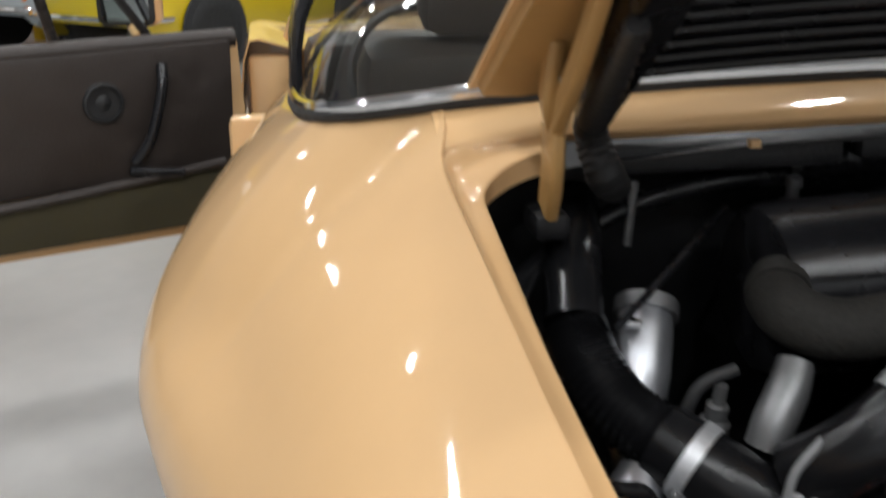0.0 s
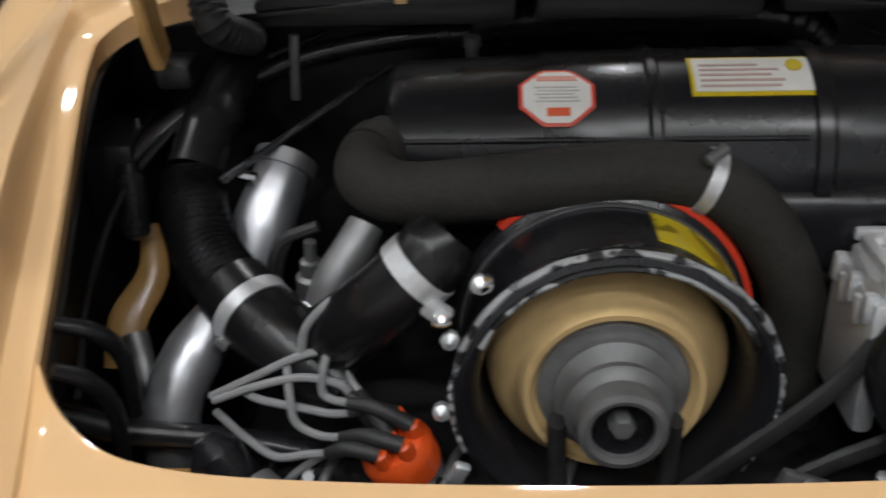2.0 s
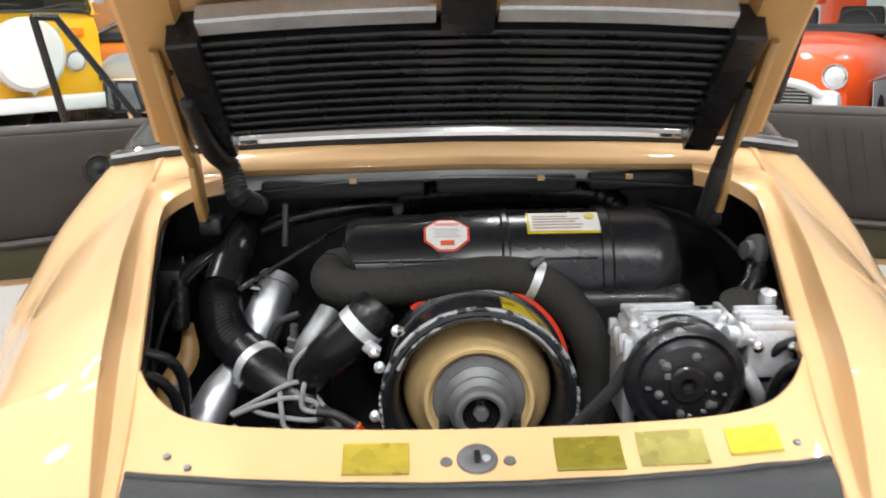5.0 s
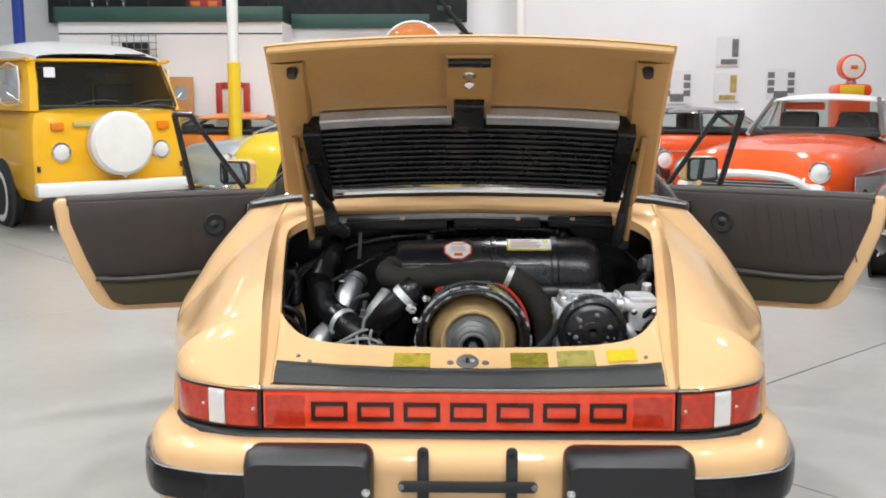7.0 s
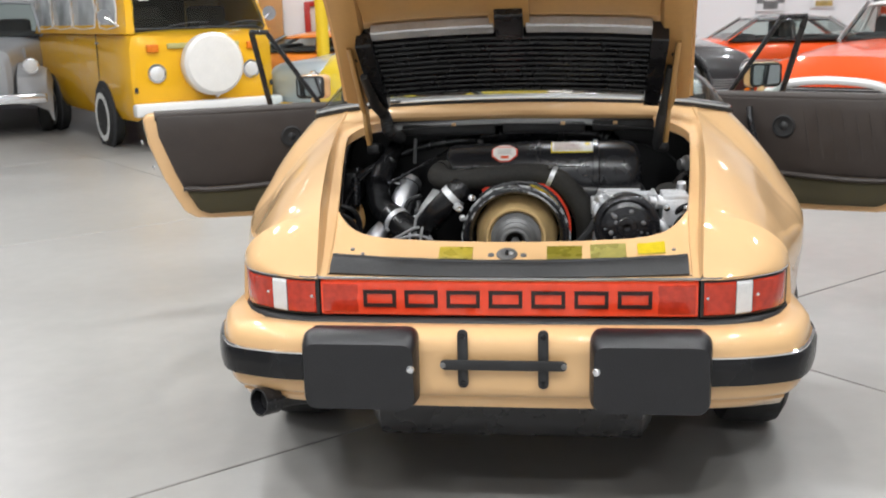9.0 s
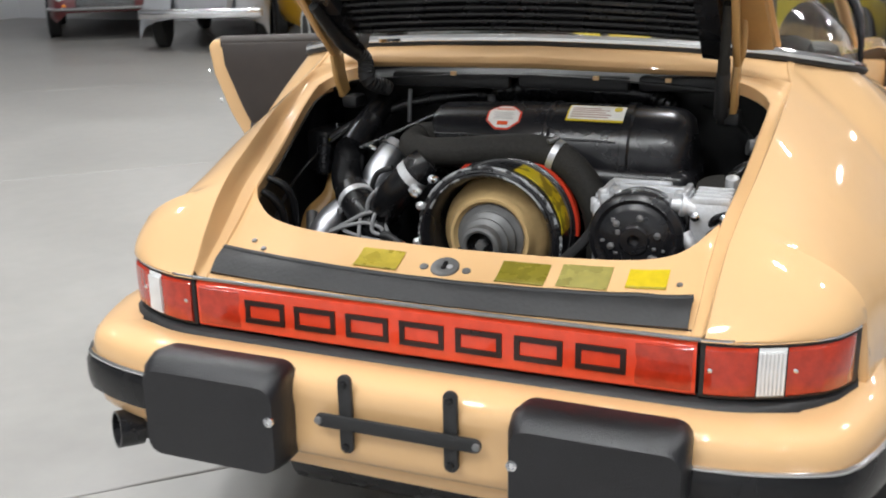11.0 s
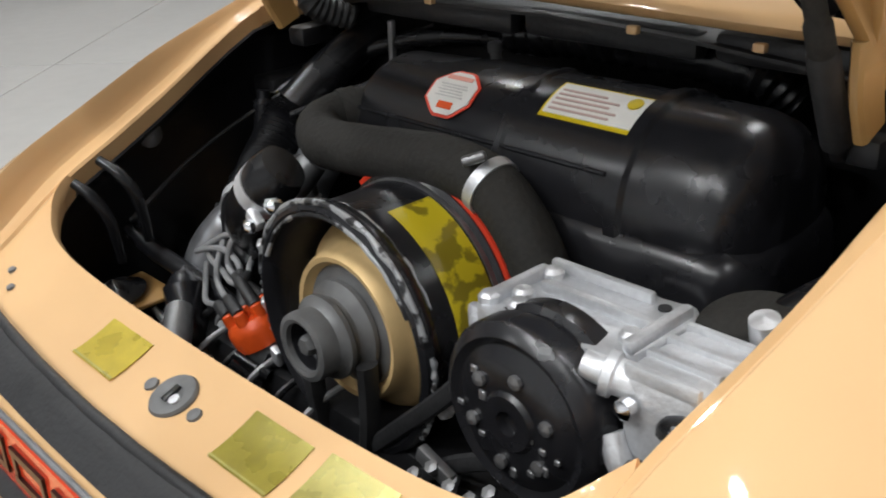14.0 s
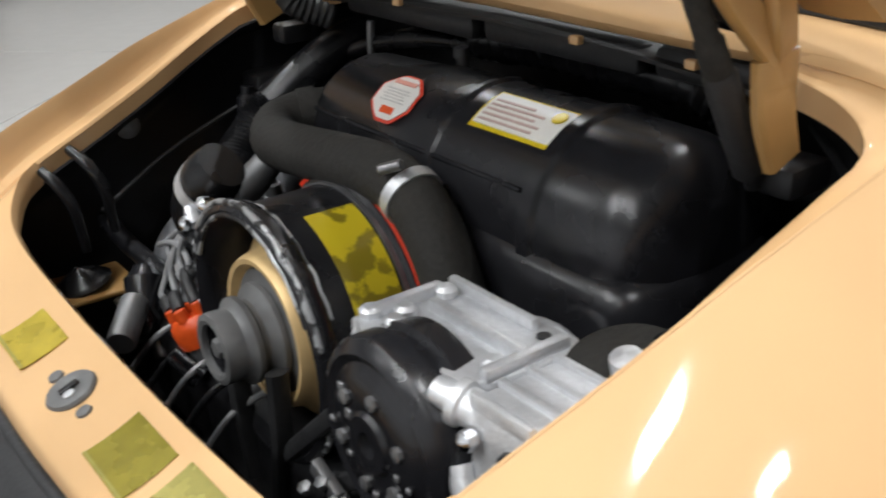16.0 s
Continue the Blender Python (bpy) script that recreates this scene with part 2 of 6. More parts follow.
def sheet(rows, bm=None, thick=0.0, close=False):
    """A surface through rows of points; thick gives it a second side."""
    bm = bm or bmesh.new()
    vs = [[bm.verts.new(p) for p in row] for row in rows]
    fs = []
    for a, b in zip(vs, vs[1:]):
        for k in range(len(a) - 1):
            fs.append(bm.faces.new((a[k], a[k + 1], b[k + 1], b[k])))
    bmesh.ops.recalc_face_normals(bm, faces=bm.faces)
    if thick:
        bmesh.ops.solidify(bm, geom=fs, thickness=thick)
    return bm


def interp(x, table):
    if x <= table[0][0]:
        return table[0][1]
    for (a, u), (b, v) in zip(table, table[1:]):
        if x <= b:
            t = (x - a) / (b - a)
            return u + (v - u) * t
    return table[-1][1]


def soft(x, table):
    """Like interp, rounded at the knots."""
    h = (table[-1][0] - table[0][0]) * 0.04
    return (interp(x - h, table) + 2 * interp(x, table) + interp(x + h, table)) / 4


def mirror_rows(rows):
    return [[(-x, y, z) for x, y, z in row] for row in rows]


def prism(outline, depth, m, bevel=0.0):
    """An outline in x and z, given a depth along y and placed by m."""
    bm = bmesh.new()
    fs = bm.faces.new([bm.verts.new((x, 0, z)) for x, z in outline])
    r = bmesh.ops.extrude_face_region(bm, geom=[fs])
    bmesh.ops.translate(bm, vec=(0, depth, 0), verts=[v for v in r["geom"] if isinstance(v, bmesh.types.BMVert)])
    bmesh.ops.recalc_face_normals(bm, faces=bm.faces)
    if bevel:
        bmesh.ops.bevel(bm, geom=list(bm.edges), offset=bevel, segments=2, affect="EDGES", profile=0.5)
    bmesh.ops.transform(bm, matrix=m, verts=bm.verts)
    return bm


def rounded(w, h, r, n=5):
    """Outline of a rectangle with round corners, about its centre."""
    out = []
    for cx, cz, a0 in ((w / 2 - r, h / 2 - r, 0), (-w / 2 + r, h / 2 - r, 90), (-w / 2 + r, -h / 2 + r, 180), (w / 2 - r, -h / 2 + r, 270)):
        for k in range(n + 1):
            a = radians(a0 + 90 * k / n)
            out.append((cx + r * math.cos(a), cz + r * math.sin(a)))
    return out


# ---- the hall ----
def build_hall():
    x0, x1, y0, y1 = -14.0, 12.0, -8.0, 13.6
    floor = tagged(part("floor", one_box((x0 + x1) / 2, (y0 + y1) / 2, -0.11, x1 - x0, y1 - y0, 0.2), JOINT_M), "dark joint bed under the concrete slabs", "floor", kind="structure")
    # slabs on a grid turned 43 degrees against the car
    a = radians(43)
    ux, uy = math.cos(a), math.sin(a)
    S, gap = 3.95, 0.009
    for i in range(-6, 6):
        for j in range(-5, 7):
            cu, cv = 1.70 + (i + 0.5) * S, 0.86 + (j + 0.5) * S
            cx, cy = ux * cu - uy * cv, uy * cu + ux * cv
            if x0 - 2 < cx < x1 + 2 and y0 - 2 < cy < y1 + 2:
                part("slab", one_box(0, 0, -0.05, S - gap, S - gap, 0.1, 0.003, seg=1), FLOOR_M, floor, smooth=False).matrix_world = pose(cx, cy, 0, 0, 0, 43)
    for n, (cx, cy, sx, sy) in {"wall_back": (-1.0, y1 + 0.1, 26, 0.2), "wall_front": (-1.0, y0 - 0.1, 26, 0.2), "wall_left": (x0 - 0.1, 2.8, 0.2, 21.6), "wall_right": (x1 + 0.1, 2.8, 0.2, 21.6)}.items():
        tagged(part(n, one_box(cx, cy, CEIL / 2, sx, sy, CEIL), WALL_M), "plain white painted hall wall", "wall", kind="structure")
    tagged(part("ceiling", one_box(-1.0, 2.8, CEIL + 0.1, 26.4, 22, 0.2), CEIL_M), "white painted hall ceiling", "ceiling", kind="structure")


build_hall()
LAMP_BODY = mat("lamp_housing_white", (0.7, 0.7, 0.7), 0.5)
TUBE = glow_mat("lit_tube", (1.0, 0.98, 0.95), 9.0)


# a fixture for every lamp, the added ones too; all out of view
def build_lamps():
    first = None
    for lx, ly in LAMPS:
        m = pose(lx, ly, CEIL - 0.2, 0, 0, 8)
        if first is None:
            first = thing("ceiling_light", "white twin-tube light hung under the ceiling, out of view, some added for brightness", "ceiling light", m, "hall strip lights")
            part("housing", one_box(0, 0, 0, 0.36, 0.26, 0.08, 0.01), LAMP_BODY, first)
            for s in (-0.1, 0.1):
                part("tube", rod((-0.15, s * 0.6, -0.07), (0.15, s * 0.6, -0.07), 0.02, 10), TUBE, first)
            for s in (-0.10, 0.10):
                part("hanger", rod((0, s, 0.03), (0, s, 0.2), 0.008, 8), LAMP_BODY, first)
        else:
            copy_thing(first, m)


build_lamps()

# ---- the beige sports car: y = 0 at the tail, nose towards +y ----
car = thing("sports_car", "beige open-roofed sports car with raised engine lid and open doors", "car")

# ridge of the fender beside the engine opening, and the edge of the opening below it
RIM_X = [(0.0, 0.494), (0.03, 0.498), (0.12, 0.509), (0.2, 0.521), (0.32, 0.536), (0.42, 0.547), (0.6, 0.560), (0.66, 0.562)]
RIM_Z = [(0.0, 0.700), (0.012, 0.712), (0.03, 0.742), (0.063, 0.775), (0.122, 0.830), (0.2, 0.874), (0.32, 0.920), (0.42, 0.960), (0.5, 0.985), (0.6, 1.014), (0.66, 1.032)]
EDGE_X = [(0.0, 0.470), (0.15, 0.474), (0.235, 0.480), (0.33, 0.493), (0.42, 0.505), (0.5, 0.514), (0.57, 0.522), (0.6, 0.523)]
EDGE_Z = [(0.0, 0.696), (0.08, 0.735), (0.15, 0.778), (0.235, 0.832), (0.33, 0.870), (0.42, 0.910), (0.5, 0.952), (0.57, 0.985), (0.6, 0.998)]
SIDE_X = [(0.1, 0.728), (0.16, 0.748), (0.3, 0.772), (0.5, 0.832), (0.7, 0.895), (0.88, 0.938), (1.05, 0.945), (1.25, 0.91), (1.5, 0.83)]
SHOULDER = [(0.2, 0.615), (0.5, 0.63), (0.85, 0.66), (1.5, 0.7)]
# how the wing falls from ridge to shoulder: reach and drop of the upper part, height of the flare's crown
REACH = [(0.2, 0.44), (0.45, 0.38), (0.75, 0.34), (1.2, 0.42)]
DROP = [(0.2, 0.13), (0.45, 0.19), (0.75, 0.26), (1.2, 0.15)]
CROWN = [(0.2, 0.58), (0.45, 0.42), (0.75, 0.24), (1.2, 0.32)]
# inner edge of the shoulder forward of the engine lid: the foot of the wrap-round glass
FOOT_X = [(0.64, 0.561), (0.66, 0.560), (0.70, 0.548), (0.735, 0.545), (0.760, 0.60), (0.80, 0.648), (0.86, 0.678), (0.96, 0.692), (1.2, 0.697), (1.5, 0.700)]
FOOT_Z = [(0.64, 1.026), (0.66, 1.034), (0.70, 1.062), (0.735, 1.077), (0.760, 1.068), (0.80, 1.056), (0.86, 1.043), (0.96, 1.026), (1.2, 0.995), (1.5, 0.965)]
AXLE, WHEEL_R = 0.86, 0.305


def lamp_x(y):
    x = 0.50
    while tail_y(x) < y + 0.012 and x < 0.742:
        x += 0.002
    return x


def fender_rows(y0, y1, n):
    rows = []
    for i in range(n + 1):
        y = y0 + (y1 - y0) * i / n
        xi, zi = (soft(y, RIM_X), soft(y, RIM_Z)) if y < 0.645 else (interp(y, FOOT_X), interp(y, FOOT_Z))
        xo, zs = soft(y, SIDE_X), soft(y, SHOULDER)
        if y < 0.165:
            # over the lamp the panel ends along the lamp's top edge
            xo, zs = lamp_x(y), 0.712
        ra, dr, cr = soft(y, REACH), soft(y, DROP), soft(y, CROWN)
        p0, p3 = Vector((xi, zi)), Vector((xo, zs))
        p1, p2 = Vector((xi + ra * (xo - xi), zi - dr * (zi - zs))), Vector((xo, zs + cr * (zi - zs)))
        row = []
        for k in range(23):
            t = k / 22
            q = p0 * (1 - t) ** 3 + p1 * (3 * t * (1 - t) ** 2) + p2 * (3 * t * t * (1 - t)) + p3 * t**3
            # hollow that sets the wheel flare off from the wing
            w = math.sin(math.pi * min(1.0, max(0.0, (y - 0.30) / 0.80))) ** 2
            g = 0.009 * w * math.exp(-(((t - 0.60) / 0.13) ** 2)) - 0.004 * w * math.exp(-(((t - 0.82) / 0.12) ** 2))
            row.append((q.x - g * 0.8, y, q.y - g * 0.7))
        low = 0.705 if y < 0.165 else (0.56 if y < 0.2 else 0.33)
        d = abs(y - AXLE)
        arch = 0.335
        if d < arch:
            low = max(low, WHEEL_R + math.sqrt(arch * arch - d * d))
        for k in range(1, 7):
            t = k / 6
            row.append((xo - 0.012 * t * t - (0.03 * t**3 if low < 0.4 else 0), y, zs + (min(low, zs - 0.005) - zs) * t))
        rows.append(row)
    return rows


def slam_line(x, ye, ze, t):
    """y and z on the lock panel, t from the sealing strip to the opening's edge at ye, ze."""
    q = (x / 0.46) ** 2
    ya, za = 0.050 + 0.031 * q, 0.727 + 0.008 * q
    return ya + (ye - ya) * t, za + (ze - za) * t - 0.008 * math.sin(math.pi * min(1.0, t)) * (1 - 0.6 * min(1.0, q))


def on_slam(x, y):
    """Height of the lock panel."""
    a = abs(x)
    ye, ze = soft(a, [(0, 0.165), (0.2, 0.166), (0.361, 0.171), (0.44, 0.19)]), soft(a, [(0, 0.763), (0.2, 0.766), (0.361, 0.776), (0.44, 0.80)])
    q = (x / 0.46) ** 2
    return slam_line(x, ye, ze, (y - 0.050 - 0.031 * q) / (ye - 0.050 - 0.031 * q))[1]


def build_shell():
    rows = fender_rows(0.0, 1.46, 90)
    for r in (rows, mirror_rows(rows)):
        part("rear_fender", sheet(r, thick=0.004), PAINT, car, "glossy beige rear fender")
    # gutter between the fender's ridge and the engine opening, turning the corner below the rear glass
    ridge, lip = [], []
    for i in range(33):
        y = 0.014 + 0.586 * i / 32
        ridge.append(Vector((soft(y, RIM_X), y, soft(y, RIM_Z))))
        lip.append(Vector((soft(y, EDGE_X), y, soft(y, EDGE_Z))))
    ridge += smooth_path([(0.560, 0.61, 1.017), (0.560, 0.645, 1.029), (0.552, 0.668, 1.036), (0.53, 0.679, 1.040), (0.50, 0.680, 1.048), (0.46, 0.675, 1.057), (0.42, 0.668, 1.061)], 4)
    lip += smooth_path([(0.523, 0.605, 0.999), (0.519, 0.620, 1.004), (0.510, 0.633, 1.011), (0.496, 0.643, 1.019), (0.475, 0.650, 1.028), (0.45, 0.654, 1.035), (0.42, 0.656, 1.041)], 4)
    out = []
    for a, b in zip(ridge, lip):
        row = []
        for t, h in ((0.0, 0.0), (0.05, 0.08), (0.14, 0.42), (0.25, 0.74), (0.36, 0.86), (0.6, 0.88), (0.8, 0.90), (0.93, 0.92), (1.0, 1.0)):
            row.append((a.x + (b.x - a.x) * t, a.y + (b.y - a.y) * t, a.z + (b.z - a.z) * h + 0.001))
        row.append((b.x + 0.002, b.y + 0.001, b.z - 0.012))
        row.append((b.x + 0.003, b.y + 0.002, b.z - 0.026))
        out.append(row)
    for r in (out, mirror_rows(out)):
        part("lid_channel", sheet(r, thick=0.002), PAINT, car, "beige gutter beside the engine opening")
    # ledge under the rear glass
    rows = []
    for i in range(45):
        x = -0.558 + 1.116 * i / 44
        a = abs(x)
        ly = soft(a, [(0, 0.655), (0.3, 0.656), (0.43, 0.669), (0.47, 0.676), (0.51, 0.680), (0.547, 0.680)])
        lz = soft(a, [(0, 1.070), (0.3, 1.065), (0.43, 1.061), (0.47, 1.056), (0.51, 1.047), (0.547, 1.040)])
        fy = soft(a, [(0, 0.700), (0.25, 0.706), (0.42, 0.716), (0.50, 0.733), (0.547, 0.747)])
        fz = soft(a, [(0, 1.104), (0.25, 1.099), (0.42, 1.090), (0.50, 1.083), (0.547, 1.075)])
        rows.append([(x, ly + 0.016, lz - 0.022), (x, ly + 0.004, lz - 0.018), (x, ly - 0.003, lz - 0.008), (x, ly, lz), (x, ly + 0.008, lz + 0.007), (x, (ly + fy) / 2, (lz + fz) / 2 + 0.004), (x, fy, fz), (x, fy + 0.05, fz - 0.02)])
    part("rear_ledge", sheet(rows, thick=0.003), PAINT, car, "beige ledge below the rear glass")
    # lock panel, rising towards the rear edge of the opening and up into its corners
    half = [(0.482, 0.240, 0.834), (0.463, 0.209, 0.819), (0.438, 0.189, 0.800), (0.408, 0.177, 0.786), (0.361, 0.171, 0.776), (0.297, 0.168, 0.770), (0.2, 0.166, 0.766), (0.1, 0.165, 0.764)]
    path = smooth_path(half + [(0, 0.165, 0.763)] + [(-x, y, z) for x, y, z in half[::-1]], 5)
    rows = []
    for p in path:
        xb = max(-0.474, min(0.474, p.x))
        q = (xb / 0.46) ** 2
        yr = 0.014 + 0.016 * q
        row = [(xb, yr - 0.014, 0.698), (xb, yr - 0.002, 0.706)]
        for k in range(8):
            t = k / 7.5
            row.append((xb + (p.x - xb) * t, *slam_line(xb, p.y, p.z, t)))
        row += [(p.x, p.y - 0.002, p.z), (p.x, p.y + 0.002, p.z - 0.005), (p.x, p.y + 0.003, p.z - 0.014), (p.x * 0.998, p.y + 0.002, p.z - 0.028)]
        rows.append(row)
    part("slam_panel", sheet(rows, thick=0.003), PAINT, car, "beige lock panel behind the engine")
    # rubber strip along the lock panel
    rows, bead = [], []
    for i in range(61):
        x = -0.464 + 0.928 * i / 60
        q = (x / 0.46) ** 2
        y = 0.012 + 0.016 * q
        w = 0.0012 * math.sin(i * 1.3) * (1 if i > 50 else 0.3)
        rows.append([(x, y, 0.704 + 0.006 * q), (x, y - 0.007, 0.711 + 0.006 * q), (x, y + 0.014, 0.731 + 0.007 * q + w), (x, y + 0.026 + 0.012 * q, 0.741 + 0.009 * q + w), (x, y + 0.034 + 0.017 * q, 0.742 + 0.009 * q)])
        bead.append((x, y + 0.032 + 0.017 * q, 0.7405 + 0.009 * q + w))
    strip = part("rubber_strip", sheet(rows, thick=0.004), RUBBER, car, "worn black rubber sealing strip")
    part("strip_bead", tube(bead[::3], 0.0065, 10, 3), RUBBER, strip)
    # tail panel behind the lights
    rows = []
    for i in range(49):
        x = -0.735 + 1.47 * i / 48
        y = tail_y(x) + 0.02
        rows.append([(x, y + 0.004, 0.712), (x, y, 0.70), (x, y, 0.575), (x, y + 0.03, 0.56)])
    part("tail_panel", sheet(rows, thick=0.004), RUBBER, car)


def tail_y(x):
    a = abs(x)
    return 0.006 * (a / 0.49) ** 2 + (0 if a < 0.5 else 1.9 * (a - 0.5) ** 2 + 0.04 * (a - 0.5)) + (0 if a < 0.68 else 14 * (a - 0.68) ** 2)


def curved_slab(xa, xb, z0, z1, out, depth, n=14, inset=0.006):
    """A lens that follows the tail, proud by out."""
    rows = []
    for i in range(n + 1):
        x = xa + (xb - xa) * i / n
        e = inset if 0 < i < n else 0.0
        y = tail_y(x)
        rows.append([(x, y + depth, z0), (x, y - out + 0.004, z0 + 0.001), (x, y - out - e * 0.3, z0 + 0.006), (x, y - out - e * 0.5, (z0 + z1) / 2), (x, y - out - e * 0.3, z1 - 0.006), (x, y - out + 0.004, z1 - 0.001), (x, y + depth, z1)])
    bm = sheet(rows)
    bm.verts.ensure_lookup_table()
    for r in (0, n):
        bm.faces.new([bm.verts[r * 7 + k] for k in range(7)])
    bmesh.ops.recalc_face_normals(bm, faces=bm.faces)
    return bm


def ribbed(xa, xb, z0, z1, out, n):
    """Fine upright ribs of a lens."""
    bm = bmesh.new()
    for i in range(n):
        x = xa + (xb - xa) * (i + 0.5) / n
        box(bm, x, tail_y(x) - out - 0.002, (z0 + z1) / 2, (xb - xa) / n * 0.6, 0.004, z1 - z0, 0.0)
    return bm


def build_tail():
    z0, z1 = 0.607, 0.702
    refl = part("reflector", curved_slab(-0.484, 0.484, z0, z1, 0.006, 0.02, 28), REFLECT, car, "red reflector band with dark hollow blocks")
    for s in (-1, 1):
        xa, xb = sorted((s * 0.385, s * 0.478))
        part("reflector_end", curved_slab(xa, xb, z0 + 0.006, z1 - 0.006, 0.0085, 0.0, 6), RED_LENS, refl)
    # plain hollow blocks
    W, H, T = 0.086, 0.036, 0.0095
    for k in range(7):
        cx, cz = -0.327 + k * 0.109, 0.655
        bm = bmesh.new()
        for dx, dz, w, h in ((0, H / 2, W, T), (0, -H / 2, W, T), (-W / 2 + T / 2, 0, T, H), (W / 2 - T / 2, 0, T, H)):
            box(bm, cx + dx, tail_y(cx + dx) - 0.0105 + (0.0004 if h > T else 0), cz + dz, w, 0.004, h)
        part("emblem_block", bm, LETTER, refl, smooth=False)
    for s in (-1, 1):
        lamp = part("tail_lamp", curved_slab(*sorted((s * 0.49, s * 0.732)), z0 - 0.004, z1 + 0.006, 0.004, 0.02, 16), RUBBER, car, "wrap-round tail lamp in a black frame")
        for nm, xa, xb, m in (("brake_lens", 0.498, 0.578, RED_LENS), ("reversing_lens", 0.580, 0.622, CLEAR_LENS), ("turn_lens", 0.624, 0.724, RED_LENS)):
            a, b = sorted((s * xa, s * xb))
            part(nm, curved_slab(a, b, z0 + 0.004, z1 - 0.002, 0.010, 0.0, 10), m, lamp)
        a, b = sorted((s * 0.580, s * 0.622))
        part("lens_ribs", ribbed(a, b, z0 + 0.012, z1 - 0.010, 0.011, 7), CLEAR_LENS, lamp)
        rim = [(s * x, tail_y(x) - 0.008, z1 + 0.007) for x in (0.49, 0.54, 0.6, 0.66, 0.70, 0.728)]
        part("chrome_rim", tube(rim, 0.0035, 8, 4), CHROME, lamp)
        for x in (0.507, 0.637):
            part("screw", lathe([(0, 0.0045), (0.003, 0.004), (0.004, 0.0)], (s * x, tail_y(x) - 0.012, 0.66), (0, -1, 0), 10), CHROME, lamp)
    rim = [(x / 10, tail_y(x / 10) - 0.006, z1 + 0.006) for x in range(-5, 6)]
    part("reflector_rim", tube(rim, 0.004, 8, 4), STEEL, car)
    rows = []
    for i in range(49):
        x = -0.735 + 1.47 * i / 48
        y = tail_y(x)
        rows.append([(x, y + 0.02, 0.604), (x, y - 0.012, 0.602), (x, y - 0.022, 0.594), (x, y - 0.024, 0.586), (x, y + 0.02, 0.580)])
    part("bumper_seal", sheet(rows, thick=0.003), RUBBER, car, "black concertina strip above the bumper")


def bump_y(x):
    a = abs(x)
    return -0.112 + 0.02 * a * a + (0 if a < 0.5 else 1.1 * (a - 0.5) ** 2) + (0 if a < 0.7 else 16 * (a - 0.70) ** 2)


def bumper_section(z_out):
    xs = [k / 30 * 0.70 for k in range(31)] + [0.72, 0.74, 0.76, 0.775, 0.786, 0.793]
    xs = [-x for x in xs[:0:-1]] + xs
    path = [(x, bump_y(x)) for x in xs]
    e = path[-1]
    tail = [(0.797, e[1] + 0.05), (0.798, e[1] + 0.12), (0.796, e[1] + 0.22), (0.79, e[1] + 0.32)]
    path = [(-x, y) for x, y in tail[::-1]] + path + tail
    rows = []
    for i, (x, y) in enumerate(path):
        x0, y0 = path[max(0, i - 1)]
        x1, y1 = path[min(len(path) - 1, i + 1)]
        d = Vector((x1 - x0, y1 - y0)).normalized()
        nx, ny = d.y, -d.x
        rows.append([(x + nx * o, y + ny * o, z) for z, o in z_out])
    return rows


